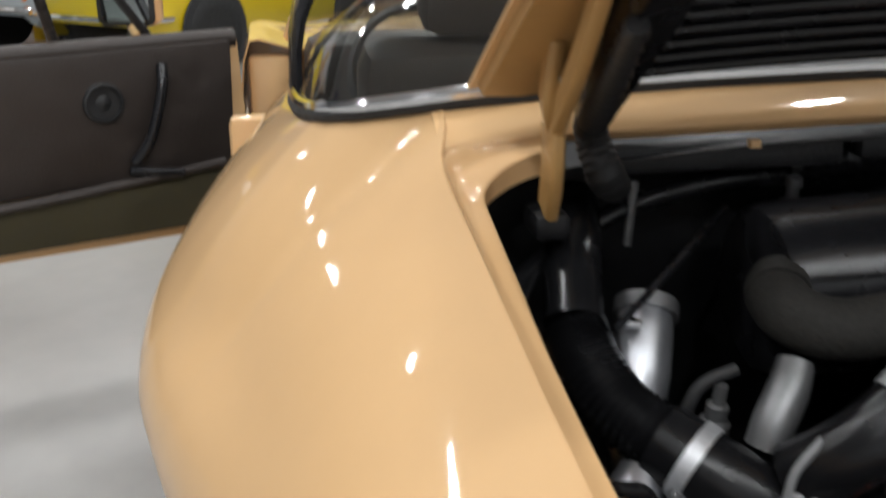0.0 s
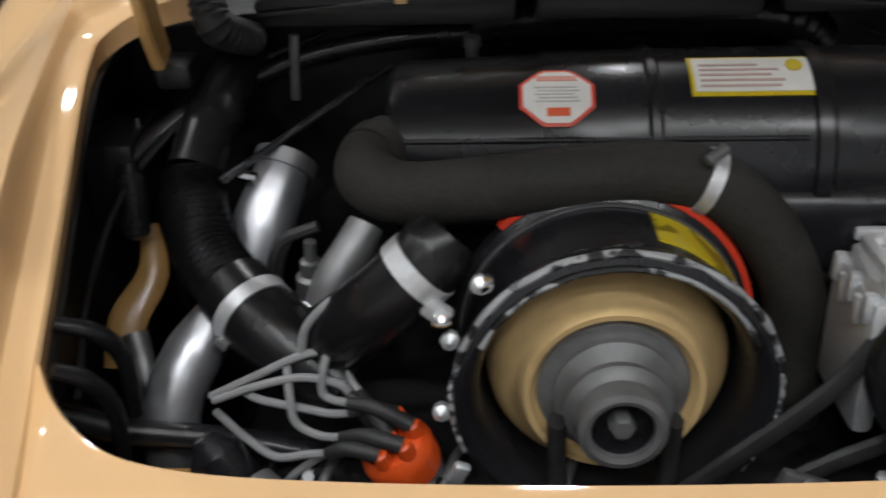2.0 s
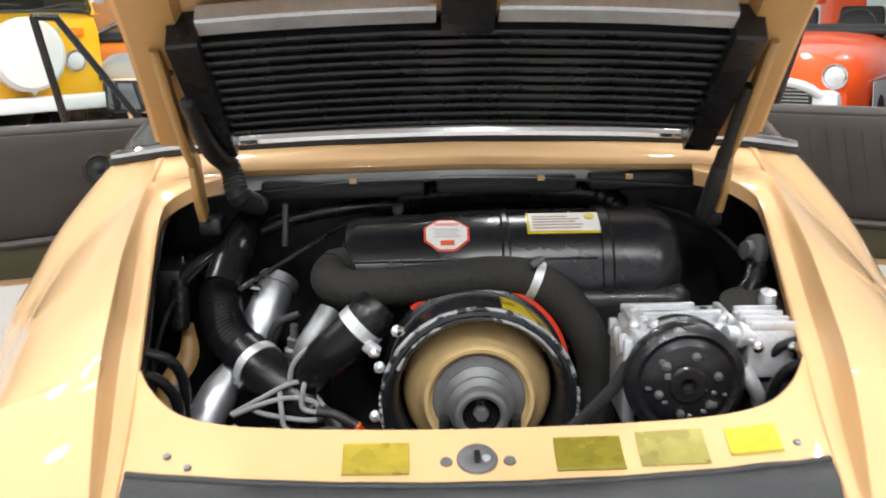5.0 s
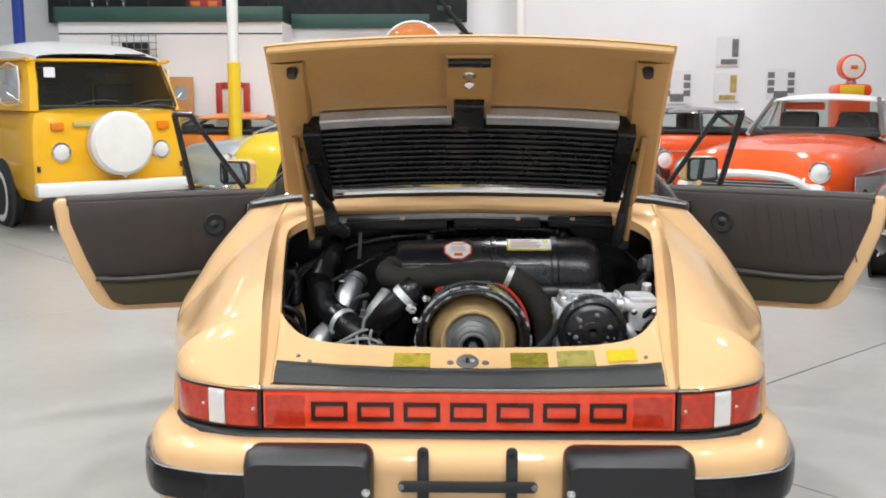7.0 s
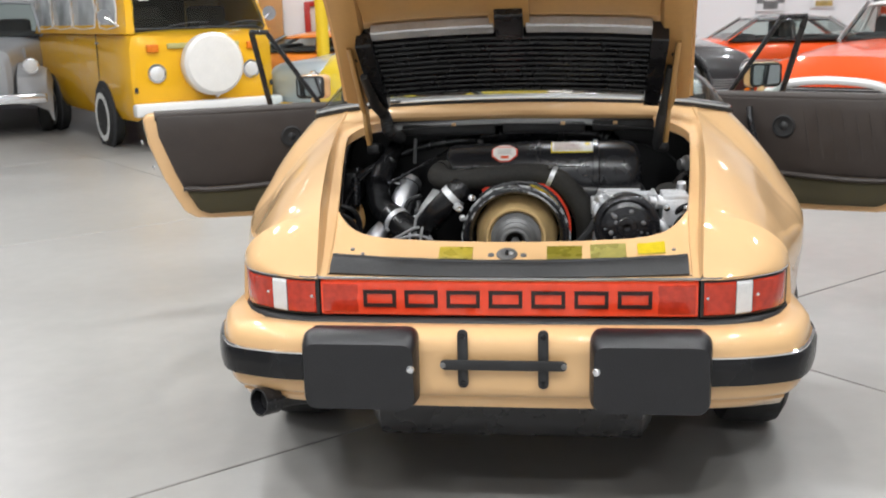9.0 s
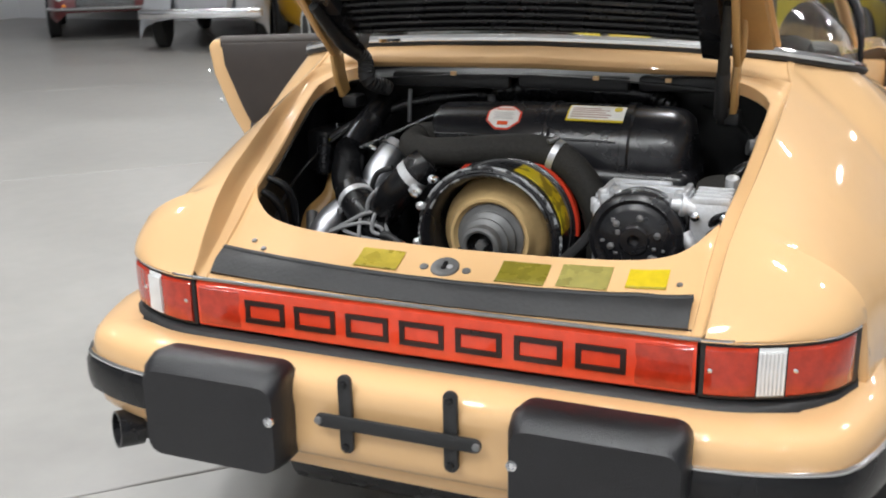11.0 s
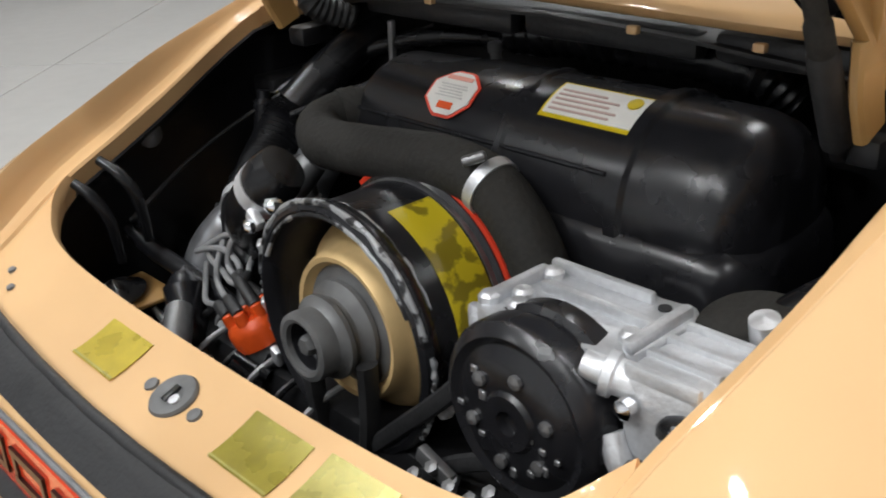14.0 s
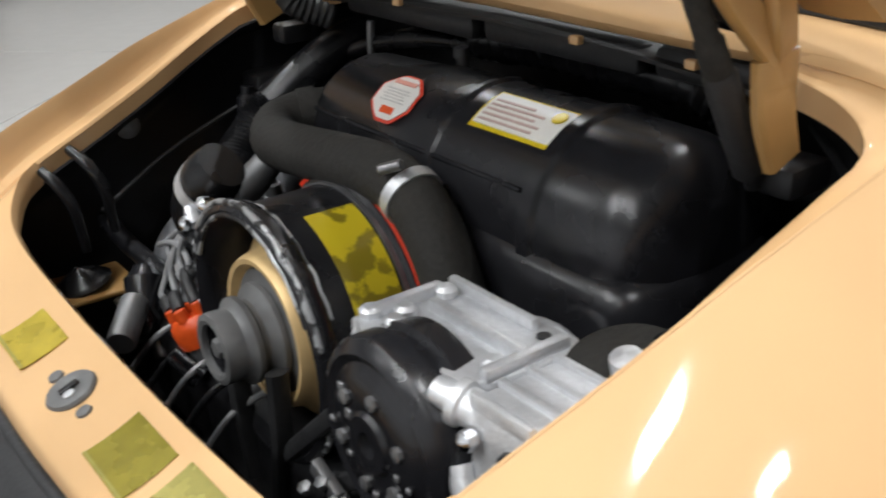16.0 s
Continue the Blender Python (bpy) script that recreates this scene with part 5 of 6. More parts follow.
def build_ignition():
    ax = Vector((-0.30, -0.25, 0.90)).normalized()
    o = Vector((-0.178, 0.345, 0.610))
    dist = part("distributor", lathe([(0, 0.03), (0.03, 0.034), (0.046, 0.034), (0.05, 0.030)], o, ax, 20), STEEL, car, "distributor with an orange cap")
    cap = part("distributor_cap", lathe([(0.046, 0.037), (0.068, 0.038), (0.076, 0.036), (0.084, 0.030), (0.086, 0.0)], o, ax, 24), ORANGE_CAP, dist, "bright orange plastic cap")
    part("cap_clip", one_box(0, 0, 0, 0.016, 0.010, 0.03, 0.003, m=pose(-0.140, 0.318, 0.652, 15, 20, 0)), ALU, dist)
    u, v, _ = frame_along(ax)
    # each lead: middle points and end, left of the cap
    runs = [
        [(-0.253, 0.345, 0.739), (-0.290, 0.35, 0.744), (-0.335, 0.352, 0.733), (-0.381, 0.355, 0.714)],
        [(-0.262, 0.335, 0.712), (-0.294, 0.345, 0.712), (-0.332, 0.35, 0.718), (-0.352, 0.36, 0.722)],
        [(-0.268, 0.34, 0.730), (-0.268, 0.345, 0.755), (-0.263, 0.355, 0.775), (-0.265, 0.36, 0.785)],
        [(-0.275, 0.33, 0.690), (-0.297, 0.336, 0.700), (-0.302, 0.342, 0.722), (-0.306, 0.36, 0.752)],
        [(-0.285, 0.32, 0.675), (-0.318, 0.325, 0.668), (-0.350, 0.345, 0.675), (-0.385, 0.37, 0.690)],
        [(-0.270, 0.33, 0.668), (-0.300, 0.33, 0.645), (-0.320, 0.34, 0.615), (-0.33, 0.36, 0.585)],
        [(-0.245, 0.36, 0.735), (-0.262, 0.385, 0.75), (-0.285, 0.40, 0.735), (-0.31, 0.41, 0.70)],
    ]
    for k, run in enumerate(runs):
        a = 2 * math.pi * k / 6
        r = 0.0 if k == 6 else 0.024
        p = o + ax * 0.082 + (u * math.cos(a) + v * math.sin(a)) * r
        q = p + ax * 0.020
        part("cap_tower", lathe([(0, 0.0095), (0.016, 0.0085), (0.018, 0.006)], p, ax, 12), ORANGE_CAP, cap)
        e = q.lerp(Vector(run[0]), 0.72)
        part("plug_boot", tube([q - ax * 0.006, q.lerp(e, 0.5) + ax * 0.006, e], [0.0088, 0.0080, 0.0062], 10, 5), RUBBER, cap)
        part("ignition_lead", tube([e.lerp(q, 0.1)] + run, 0.0043, 8, 8), WIRE_GREY, dist)
    part("ignition_lead", tube([(-0.262, 0.36, 0.770), (-0.295, 0.358, 0.762), (-0.336, 0.36, 0.740), (-0.386, 0.365, 0.712)], 0.0043, 8, 8), WIRE_GREY, dist)
    part("ignition_lead", tube([(-0.245, 0.372, 0.826), (-0.266, 0.362, 0.815), (-0.284, 0.36, 0.793), (-0.290, 0.36, 0.765)], 0.0043, 8, 8), WIRE_GREY, dist)
    part("coil", lathe([(0, 0.024), (0.006, 0.028), (0.09, 0.028), (0.096, 0.022), (0.11, 0.012)], (-0.33, 0.30, 0.60), (-0.5, 0.25, 0.75), 20), BLACK_SATIN, car)
    part("relay_tube", lathe([(0, 0.018), (0.006, 0.020), (0.08, 0.020), (0.085, 0.012)], (-0.27, 0.245, 0.64), (-0.75, 0.55, 0.25), 18), STEEL, car)
    # crowded metalwork low beside the fan
    rng = random.Random(9)
    for k in range(16):
        x, y, z = -0.40 + 0.25 * rng.random(), 0.29 + 0.16 * rng.random(), 0.56 + 0.09 * rng.random()
        m = (STEEL, BLACK_SATIN, BLACK_GLOSS, ALU)[k % 4]
        part("fuel_fitting", lathe([(0, 0.008), (0.012, 0.010), (0.014, 0.006), (0.035 + 0.02 * rng.random(), 0.006)], (x, y, z), (rng.uniform(-1, 1), rng.uniform(-1, 0.3), rng.uniform(0.2, 1)), 10), m, car)
    for k in range(6):
        x = -0.30 + 0.06 * k
        part("fuel_line", tube([(x, 0.42, 0.60), (x - 0.02, 0.36, 0.645), (x - 0.04, 0.30, 0.63), (x - 0.05, 0.25, 0.58)], 0.005, 8, 6), STEEL if k % 2 else BLACK_GLOSS, car)


def build_compressor():
    c = Vector((0.316, 0, 0.784))
    clutch = part("compressor_clutch", lathe([(0.345, 0.05), (0.342, 0.088), (0.318, 0.091), (0.314, 0.085), (0.306, 0.085), (0.302, 0.091), (0.282, 0.091), (0.277, 0.088), (0.270, 0.078), (0.274, 0.070), (0.270, 0.062), (0.266, 0.056), (0.266, 0.030), (0.262, 0.026), (0.262, 0.012), (0.270, 0.010), (0.272, 0.0)], (c.x, 0, c.z), (0, 1, 0), 52), BLACK_SATIN, car, "black compressor clutch pulley with worn bolts")
    rng = random.Random(2)
    for k in range(6):
        a = 2 * math.pi * k / 6 + 0.3
        part("clutch_bolt", lathe([(0, 0.007), (-0.004, 0.007), (-0.006, 0.0)], (c.x + 0.046 * math.cos(a), 0.266, c.z + 0.046 * math.sin(a)), (0, 1, 0), 8), STEEL, clutch)
    for k in range(12):
        a, r = 6.28 * rng.random(), 0.018 + 0.042 * rng.random()
        part("paint_chip", one_box(c.x + r * math.cos(a), 0.2655, c.z + r * math.sin(a), 0.006 + 0.004 * rng.random(), 0.003, 0.005 + 0.005 * rng.random(), 0.001, seg=1), STEEL, clutch)
    part("drive_belt", tube([(c.x - 0.075, 0.310, c.z + 0.03), (0.20, 0.310, 0.75), (0.10, 0.310, 0.655), (0.04, 0.310, 0.60)], 0.007, 8, 6, flat=1.5), RUBBER, clutch, "black drive belt")
    part("drive_belt", tube([(c.x - 0.03, 0.310, c.z - 0.08), (0.20, 0.310, 0.66), (0.12, 0.310, 0.60)], 0.007, 8, 5, flat=1.5), RUBBER, clutch)
    # cast bracket on top with webs and lugs
    plate = bmesh.new()
    outline = [(0.228, 0.335), (0.240, 0.305), (0.262, 0.298), (0.385, 0.312), (0.402, 0.330), (0.408, 0.415), (0.392, 0.432), (0.335, 0.425), (0.262, 0.415), (0.234, 0.400)]
    f = plate.faces.new([plate.verts.new((x, y, 0.858)) for x, y in outline])
    r = bmesh.ops.extrude_face_region(plate, geom=[f])
    bmesh.ops.translate(plate, vec=(0, 0, -0.026), verts=[v for v in r["geom"] if isinstance(v, bmesh.types.BMVert)])
    bmesh.ops.recalc_face_normals(plate, faces=plate.faces)
    bmesh.ops.bevel(plate, geom=list(plate.edges), offset=0.004, segments=2, affect="EDGES", profile=0.5)
    br = part("compressor_bracket", plate, ALU, car, "cast aluminium compressor bracket")
    for x, y, sx, sy in ((0.30, 0.412, 0.12, 0.010), (0.245, 0.355, 0.012, 0.085), (0.33, 0.37, 0.13, 0.012), (0.395, 0.37, 0.012, 0.09)):
        part("bracket_web", one_box(x, y, 0.862, sx, sy, 0.014, 0.004), ALU, br)
    for x, y in ((0.243, 0.320), (0.262, 0.345), (0.275, 0.325), (0.255, 0.395), (0.385, 0.345)):
        part("bracket_bolt", lathe([(0, 0.011), (0.008, 0.011), (0.012, 0.007), (0.013, 0)], (x, y, 0.856), (0, 0, 1), 8), ALU, br)
    part("bracket_hole", lathe([(0, 0.0065), (0.002, 0.0065), (0.0022, 0)], (0.374, 0.408, 0.8585), (0, 0, 1), 12), RUBBER, br)
    part("bracket_leg", one_box(0.236, 0.36, 0.775, 0.022, 0.11, 0.14, 0.008), ALU, br)
    for k in range(5):
        part("bracket_tooth", one_box(0.226, 0.318 + 0.02 * k, 0.835 - 0.012 * (k % 2), 0.014, 0.012, 0.030, 0.004), ALU, br)
    body = part("compressor", lathe([(0.325, 0.058), (0.335, 0.062), (0.46, 0.062), (0.47, 0.055)], (0.325, 0, 0.775), (0, 1, 0), 32), ALU, car, "dull aluminium air compressor")
    head = part("compressor_head", one_box(0.449, 0.345, 0.822, 0.075, 0.10, 0.085, 0.010), ALU, body)
    for k in range(4):
        part("head_rib", one_box(0.449, 0.300 + 0.028 * k, 0.862, 0.070, 0.008, 0.016, 0.003), ALU, head)
    for dx in (-0.025, 0.028):
        part("head_bolt", lathe([(0, 0.009), (0.010, 0.009), (0.013, 0.005), (0.014, 0)], (0.449 + dx, 0.292, 0.835), (0, -1, 0), 8), CHROME, head)
    part("head_port", lathe([(0, 0.016), (0.02, 0.016), (0.022, 0.020), (0.03, 0.020), (0.032, 0.013), (0.05, 0.012)], (0.422, 0.310, 0.845), (-0.75, -0.25, 0.15), 16), ALU, head)
    part("port_pipe", tube([(0.405, 0.295, 0.80), (0.42, 0.29, 0.775), (0.435, 0.30, 0.745), (0.44, 0.33, 0.70)], 0.012, 12, 6), ALU, head)
    part("head_lower", one_box(0.455, 0.34, 0.745, 0.065, 0.09, 0.05, 0.008), HOSE_GREY, head)
    part("round_cover", lathe([(0, 0.05), (0.006, 0.052), (0.02, 0.05), (0.024, 0.03), (0.024, 0)], (0.455, 0.425, 0.845), (0, -0.25, 1), 28), HOSE_GREY, body)
    part("cover_cap", lathe([(0, 0.014), (0.02, 0.013), (0.024, 0)], (0.475, 0.405, 0.868), (0, -0.3, 1), 14), ALU, body)
    part("suction_hose", tube([(0.455, 0.45, 0.86), (0.49, 0.50, 0.885), (0.52, 0.56, 0.885), (0.54, 0.64, 0.87)], 0.014, 12, 6), BLACK_GLOSS, car)
    part("tension_bracket", one_box(0, 0, 0, 0.05, 0.012, 0.02, 0.003, m=pose(0.185, 0.29, 0.66, 0, 20, 0)), STEEL, car)
    for k in range(8):
        part("case_bolt", lathe([(0, 0.008), (0.008, 0.008), (0.010, 0)], (0.17 + 0.018 * k, 0.275 + 0.01 * (k % 3), 0.648 + 0.012 * (k % 2)), (0, -0.6, 1), 6), STEEL, car)
    part("crank_case", one_box(0.02, 0.42, 0.56, 0.78, 0.22, 0.14, 0.02), BLACK_BAY, car)


def build_panel_details():
    n = Vector((0, -0.38, 1)).normalized()
    c = Vector((-0.008, 0.115, on_slam(0, 0.115) + 0.003))
    lock = part("lid_lock", lathe([(-0.004, 0.0), (-0.004, 0.027), (0.003, 0.028), (0.006, 0.026), (0.008, 0.018), (0.007, 0.013), (0.004, 0.0)], c, n, 28), PULLEY, car, "worn steel lid lock plate")
    tilt = Matrix.Translation(c) @ Vector((0, 0, 1)).rotation_difference(n).to_matrix().to_4x4()
    part("lock_slot", one_box(0, 0, 0.007, 0.008, 0.022, 0.005, 0.001, m=tilt), BLACK_SATIN, lock)
    part("lock_pin", lathe([(0.003, 0.006), (0.008, 0.006), (0.0085, 0)], c + Vector((0.012, -0.004, 0)), n, 12), ALU, lock)
    for s in (-0.050, 0.036):
        part("lock_screw", lathe([(0, 0.009), (0.003, 0.008), (0.004, 0)], (s, 0.112, on_slam(s, 0.112) + 0.003), n, 10), PULLEY, lock)
    # first sticker has its reflected sheen as base colour
    for x0, x1, y0, y1, m, lab in ((-0.190, -0.100, 0.088, 0.143, SHEEN_STICK, "olive gold notice sticker, yellowed by a painted sheen"), (0.098, 0.190, 0.088, 0.146, OLIVE_STICK, "olive gold notice sticker"), (0.212, 0.305, 0.092, 0.150, PALE_STICK, "pale gold notice sticker"), (0.335, 0.406, 0.104, 0.148, YEL_STICK, "bright yellow notice sticker")):
        rows = [[(x0 + (x1 - x0) * i / 6, y0 + (y1 - y0) * k / 5, on_slam(x0 + (x1 - x0) * i / 6, y0 + (y1 - y0) * k / 5) + 0.0052 + 0.0002 * math.sin(i * 2.1 + k)) for k in range(6)] for i in range(7)]
        st = part("notice_sticker", sheet(rows, thick=0.0008), m, car, lab)
        if m is not PALE_STICK:
            rows = [[(x0 + (x1 - x0) * i / 6, y, on_slam(x0 + (x1 - x0) * i / 6, y) + 0.0064) for y in (y0 + 0.001, y0 + 0.0035)] for i in range(7)]
            part("sticker_edge", sheet(rows, thick=0.0005), PALE_STICK, st)
    for x, y in ((-0.425, 0.118), (0.428, 0.118), (-0.395, 0.102)):
        part("panel_screw", lathe([(0, 0.006), (0.003, 0.005), (0.004, 0)], (x, y, on_slam(x, y) + 0.003), n, 10), STEEL, car)


build_bay()
build_fan()
build_airbox()
build_hoses()
build_ignition()
build_compressor()
build_panel_details()


# ---- the other vehicles and the far side of the hall ----
YELLOW = mat("yellow_paint", (0.85, 0.45, 0.010), 0.4, vary=0.03, coat=0.8, spec=0.2)
LEMON = mat("lemon_paint", (0.80, 0.58, 0.02), 0.4, vary=0.03, coat=0.8)
WHITE_P = mat("white_paint", (0.78, 0.78, 0.78), 0.4, vary=0.03, coat=0.5)
COVER = mat("white_vinyl_cover", (0.76, 0.74, 0.72), 0.5, vary=0.05, scale=8, bump=0.3)
ORANGE_P = mat("orange_paint", (0.78, 0.22, 0.015), 0.4, vary=0.03, coat=0.8)
RED_P = mat("orange_red_paint", (0.80, 0.085, 0.010), 0.35, vary=0.03, coat=0.6, spec=0.15)
SILVER_P = mat("silver_blue_paint", (0.42, 0.47, 0.50), 0.4, metal=0.3, vary=0.03, coat=0.7)
GREY_P = mat("grey_paint", (0.33, 0.34, 0.36), 0.45, vary=0.04, coat=0.6)
BLACK_P = mat("black_car_paint", (0.012, 0.012, 0.014), 0.4, vary=0.1, coat=1.0)
MAROON_P = mat("maroon_paint", (0.12, 0.01, 0.012), 0.4, vary=0.05, coat=0.8)
AMBER = mat("amber_lens", (0.75, 0.20, 0.01), 0.15, vary=0.1, scale=40)
CABIN = mat("dark_cabin", (0.03, 0.03, 0.032), 0.8)
GREEN_B = mat("dark_green_beam", (0.025, 0.075, 0.06), 0.5)
DARK_V = mat("dark_loft", (0.012, 0.014, 0.015), 0.8)
YEL_PAD = mat("yellow_guard", (0.80, 0.55, 0.02), 0.5, vary=0.06)
RED_BOX = mat("red_cabinet_paint", (0.42, 0.025, 0.02), 0.45)
BLUE_POST = mat("blue_post_paint", (0.02, 0.05, 0.30), 0.45)
WOOD_M = mat("pine_board", (0.45, 0.24, 0.09), 0.6, vary=0.15)
POSTER = mat("poster_paper", (0.74, 0.75, 0.77), 0.6, vary=0.05)
PHOTO_D = mat("photo_dark", (0.16, 0.165, 0.17), 0.5, vary=0.4, scale=14)
PHOTO_G = mat("photo_ochre", (0.46, 0.34, 0.12), 0.5, vary=0.4, scale=14)
WHITE_WALL = mat("whitewall_rubber", (0.72, 0.72, 0.70), 0.6)


def road_wheel(owner, x, y, r, w, s, cap_mat=CHROME, band=None):
    tyre = part("wheel", lathe([(-w / 2, r * 0.62), (-w / 2, r * 0.88), (-w / 2 + w * 0.12, r * 0.98), (-w * 0.2, r), (w * 0.2, r), (w / 2 - w * 0.12, r * 0.98), (w / 2, r * 0.88), (w / 2, r * 0.62)], (x, y, r), (1, 0, 0), 36), TYRE, owner)
    part("rim", lathe([(-w * 0.3, r * 0.63), (w * 0.46, r * 0.63), (w * 0.44, r * 0.58), (w * 0.25, r * 0.5), (w * 0.28, r * 0.3)], (x, y, r), (s, 0, 0), 30), WHITE_P if band else ALU, tyre)
    part("hub_cap", lathe([(w * 0.28, r * 0.34), (w * 0.36, r * 0.30), (w * 0.42, r * 0.16), (w * 0.43, 0)], (x, y, r), (s, 0, 0), 24), cap_mat, tyre)
    if band:
        part("tyre_band", lathe([(w * 0.5, r * 0.64), (w * 0.515, r * 0.66), (w * 0.515, r * 0.82), (w * 0.5, r * 0.84)], (x, y, r), (s, 0, 0), 36, cap=False), band, tyre)


def headlamp(owner, p, r, d=(0, -1, 0)):
    rim = part("headlamp", lathe([(-0.04, r * 0.9), (0.0, r * 1.12), (0.018, r * 1.08), (0.02, r)], p, d, 28), CHROME, owner)
    part("lens", lathe([(0.012, r), (0.022, r * 0.8), (0.035, r * 0.45), (0.04, 0)], p, d, 24), CLEAR_LENS, rim)


def car_shell(owner, st, material, low_mat=None, split=0.55):
    """Loft a body. st rows: (y, half width, z bottom, z shoulder, z top). The nose is at the lowest y."""
    rows, nlow = [], 5
    for y, hw, zb, zs, zt in st:
        half = [(hw * 0.90, zb), (hw * 0.985, zb + (zs - zb) * 0.15), (hw, zb + (zs - zb) * 0.5), (hw * 0.99, zb + (zs - zb) * 0.85), (hw * 0.95, zs), (hw * 0.84, zs + (zt - zs) * 0.55), (hw * 0.62, zs + (zt - zs) * 0.86), (hw * 0.3, zt - (zt - zs) * 0.02), (0, zt)]
        full = half + [(-x, z) for x, z in half[-2::-1]]
        rows.append([(x, y, z) for x, z in full])
    bm = sheet(rows)
    bm.verts.ensure_lookup_table()
    n = len(rows[0])
    for r in (0, len(rows) - 1):
        bm.faces.new([bm.verts[r * n + k] for k in range(n)])
    bmesh.ops.recalc_face_normals(bm, faces=bm.faces)
    return part("body", bm, material, owner)


def greenhouse(owner, base, roof, zb, zr, roof_mat, trim=CHROME):
    """Cabin: base and roof are (front y, rear y, half width); glass between pillars, and a roof skin."""
    (f0, r0, w0), (f1, r1, w1) = base, roof
    A = {"fl": (-w0, f0, zb), "fr": (w0, f0, zb), "rl": (-w0, r0, zb), "rr": (w0, r0, zb)}
    B = {"fl": (-w1, f1, zr), "fr": (w1, f1, zr), "rl": (-w1, r1, zr), "rr": (w1, r1, zr)}
    for a, b, nm in (("fl", "fr", "windscreen"), ("rl", "rr", "rear_window"), ("fl", "rl", "side_window"), ("fr", "rr", "side_window")):
        rows = []
        for i in range(7):
            t = i / 6
            lo, hi = Vector(A[a]).lerp(Vector(A[b]), t), Vector(B[a]).lerp(Vector(B[b]), t)
            bow = 0.03 * math.sin(math.pi * t) * (-1 if nm == "windscreen" else 1) if "side" not in nm else 0
            rows.append([lo + Vector((0, bow, 0)), lo.lerp(hi, 0.5) + Vector((0, bow, 0)), hi + Vector((0, bow, 0))])
        g = part(nm, sheet(rows), GLASS, owner)
        g.visible_shadow = False
    for k in ("fl", "fr", "rl", "rr"):
        part("pillar", tube([A[k], Vector(A[k]).lerp(Vector(B[k]), 0.5), B[k]], 0.028, 8, 3), trim, owner)
    my = (f0 + r0) / 2
    for s in (-1, 1):
        part("pillar", tube([(s * w0, my, zb), (s * w1, my, zr)], 0.022, 8, 2), roof_mat, owner)
    rows = []
    for i in range(9):
        t = i / 8
        y = f1 - 0.05 + (r1 - f1 + 0.1) * t
        e = math.sin(math.pi * (0.12 + 0.76 * t))
        rows.append([(w1 * 1.06 * math.sin(b), y, zr - 0.03 + 0.085 * math.cos(b) * e) for b in [-1.5 + 3.0 * k / 12 for k in range(13)]])
    part("roof", sheet(rows, thick=0.015), roof_mat, owner)
    # added dark slab hides the closed body top, so the cabin looks dark
    part("cabin_dark_slab", one_box(0, (f0 + r0) / 2, zb + 0.015, w0 * 1.86, (r0 - f0) * 0.92, 0.05, 0.02), CABIN, owner)
    for s in (-1, 1):
        part("seat", one_box(s * w0 * 0.45, my, zb + 0.04, w0 * 0.6, 0.14, 0.40, 0.05), CABIN, owner)
    part("dashboard", one_box(0, f0 + 0.28, zb + 0.02, w0 * 1.7, 0.25, 0.12, 0.03), CABIN, owner)


def sedan(name, label, m, paint, roof_paint, L=4.2, hw=0.80, zs=0.72, hood=0.86, roof=1.36, r=0.31, grille=True, low=0.24, lamp_z=None, cab=(0.34, 0.80)):
    car_o = thing(name, label, "car", m)
    st = [(0.0, hw * 0.72, low + 0.14, zs * 0.72, zs * 0.80), (0.05, hw * 0.86, low + 0.06, zs * 0.86, zs * 0.95), (0.2, hw * 0.95, low, zs * 0.95, hood * 0.97), (0.6, hw, low, zs, hood), (L * 0.33, hw, low, zs, hood + 0.05), (L * 0.5, hw, low, zs + 0.01, hood + 0.06), (L * 0.75, hw, low, zs, hood + 0.03), (L * 0.92, hw * 0.93, low + 0.04, zs * 0.95, hood * 0.97), (L, hw * 0.78, low + 0.14, zs * 0.80, zs * 0.88)]
    body = car_shell(car_o, st, paint)
    greenhouse(car_o, (L * cab[0], L * cab[1], hw * 0.86), (L * cab[0] + 0.42, L * cab[1] - 0.40, hw * 0.68), hood + 0.03, roof - 0.04, roof_paint)
    for s in (-1, 1):
        for y in (L * 0.19, L * 0.79):
            part("wheel_arch", lathe([(0, r * 1.18), (0.02, r * 1.18), (0.021, r * 1.05)], (s * (hw - 0.012), y, r), (s, 0, 0), 30), CABIN, car_o)
            road_wheel(car_o, s * (hw - 0.06), y, r, 0.17, s)
        headlamp(car_o, (s * hw * 0.74, 0.04, lamp_z or zs * 0.88), 0.085)
        part("turn_lamp", lathe([(0, 0.035), (0.02, 0.03), (0.03, 0)], (s * hw * 0.70, 0.02, zs * 0.66), (0, -1, 0), 16), AMBER, car_o)
        part("body_line", tube([(s * hw * 0.99, 0.3, zs * 0.9), (s * hw * 1.004, L * 0.5, zs * 0.88), (s * hw * 0.96, L * 0.92, zs * 0.86)], 0.007, 6, 4), CHROME, car_o)
    part("bumper", tube([(-hw * 0.95, 0.18, low + 0.20), (-hw * 0.8, -0.04, low + 0.20), (0, -0.10, low + 0.20), (hw * 0.8, -0.04, low + 0.20), (hw * 0.95, 0.18, low + 0.20)], 0.045, 10, 5, flat=0.6), CHROME, car_o)
    if grille:
        g = part("grille", one_box(0, 0.0, zs * 0.72, hw * 1.0, 0.06, 0.14, 0.02), CABIN, car_o)
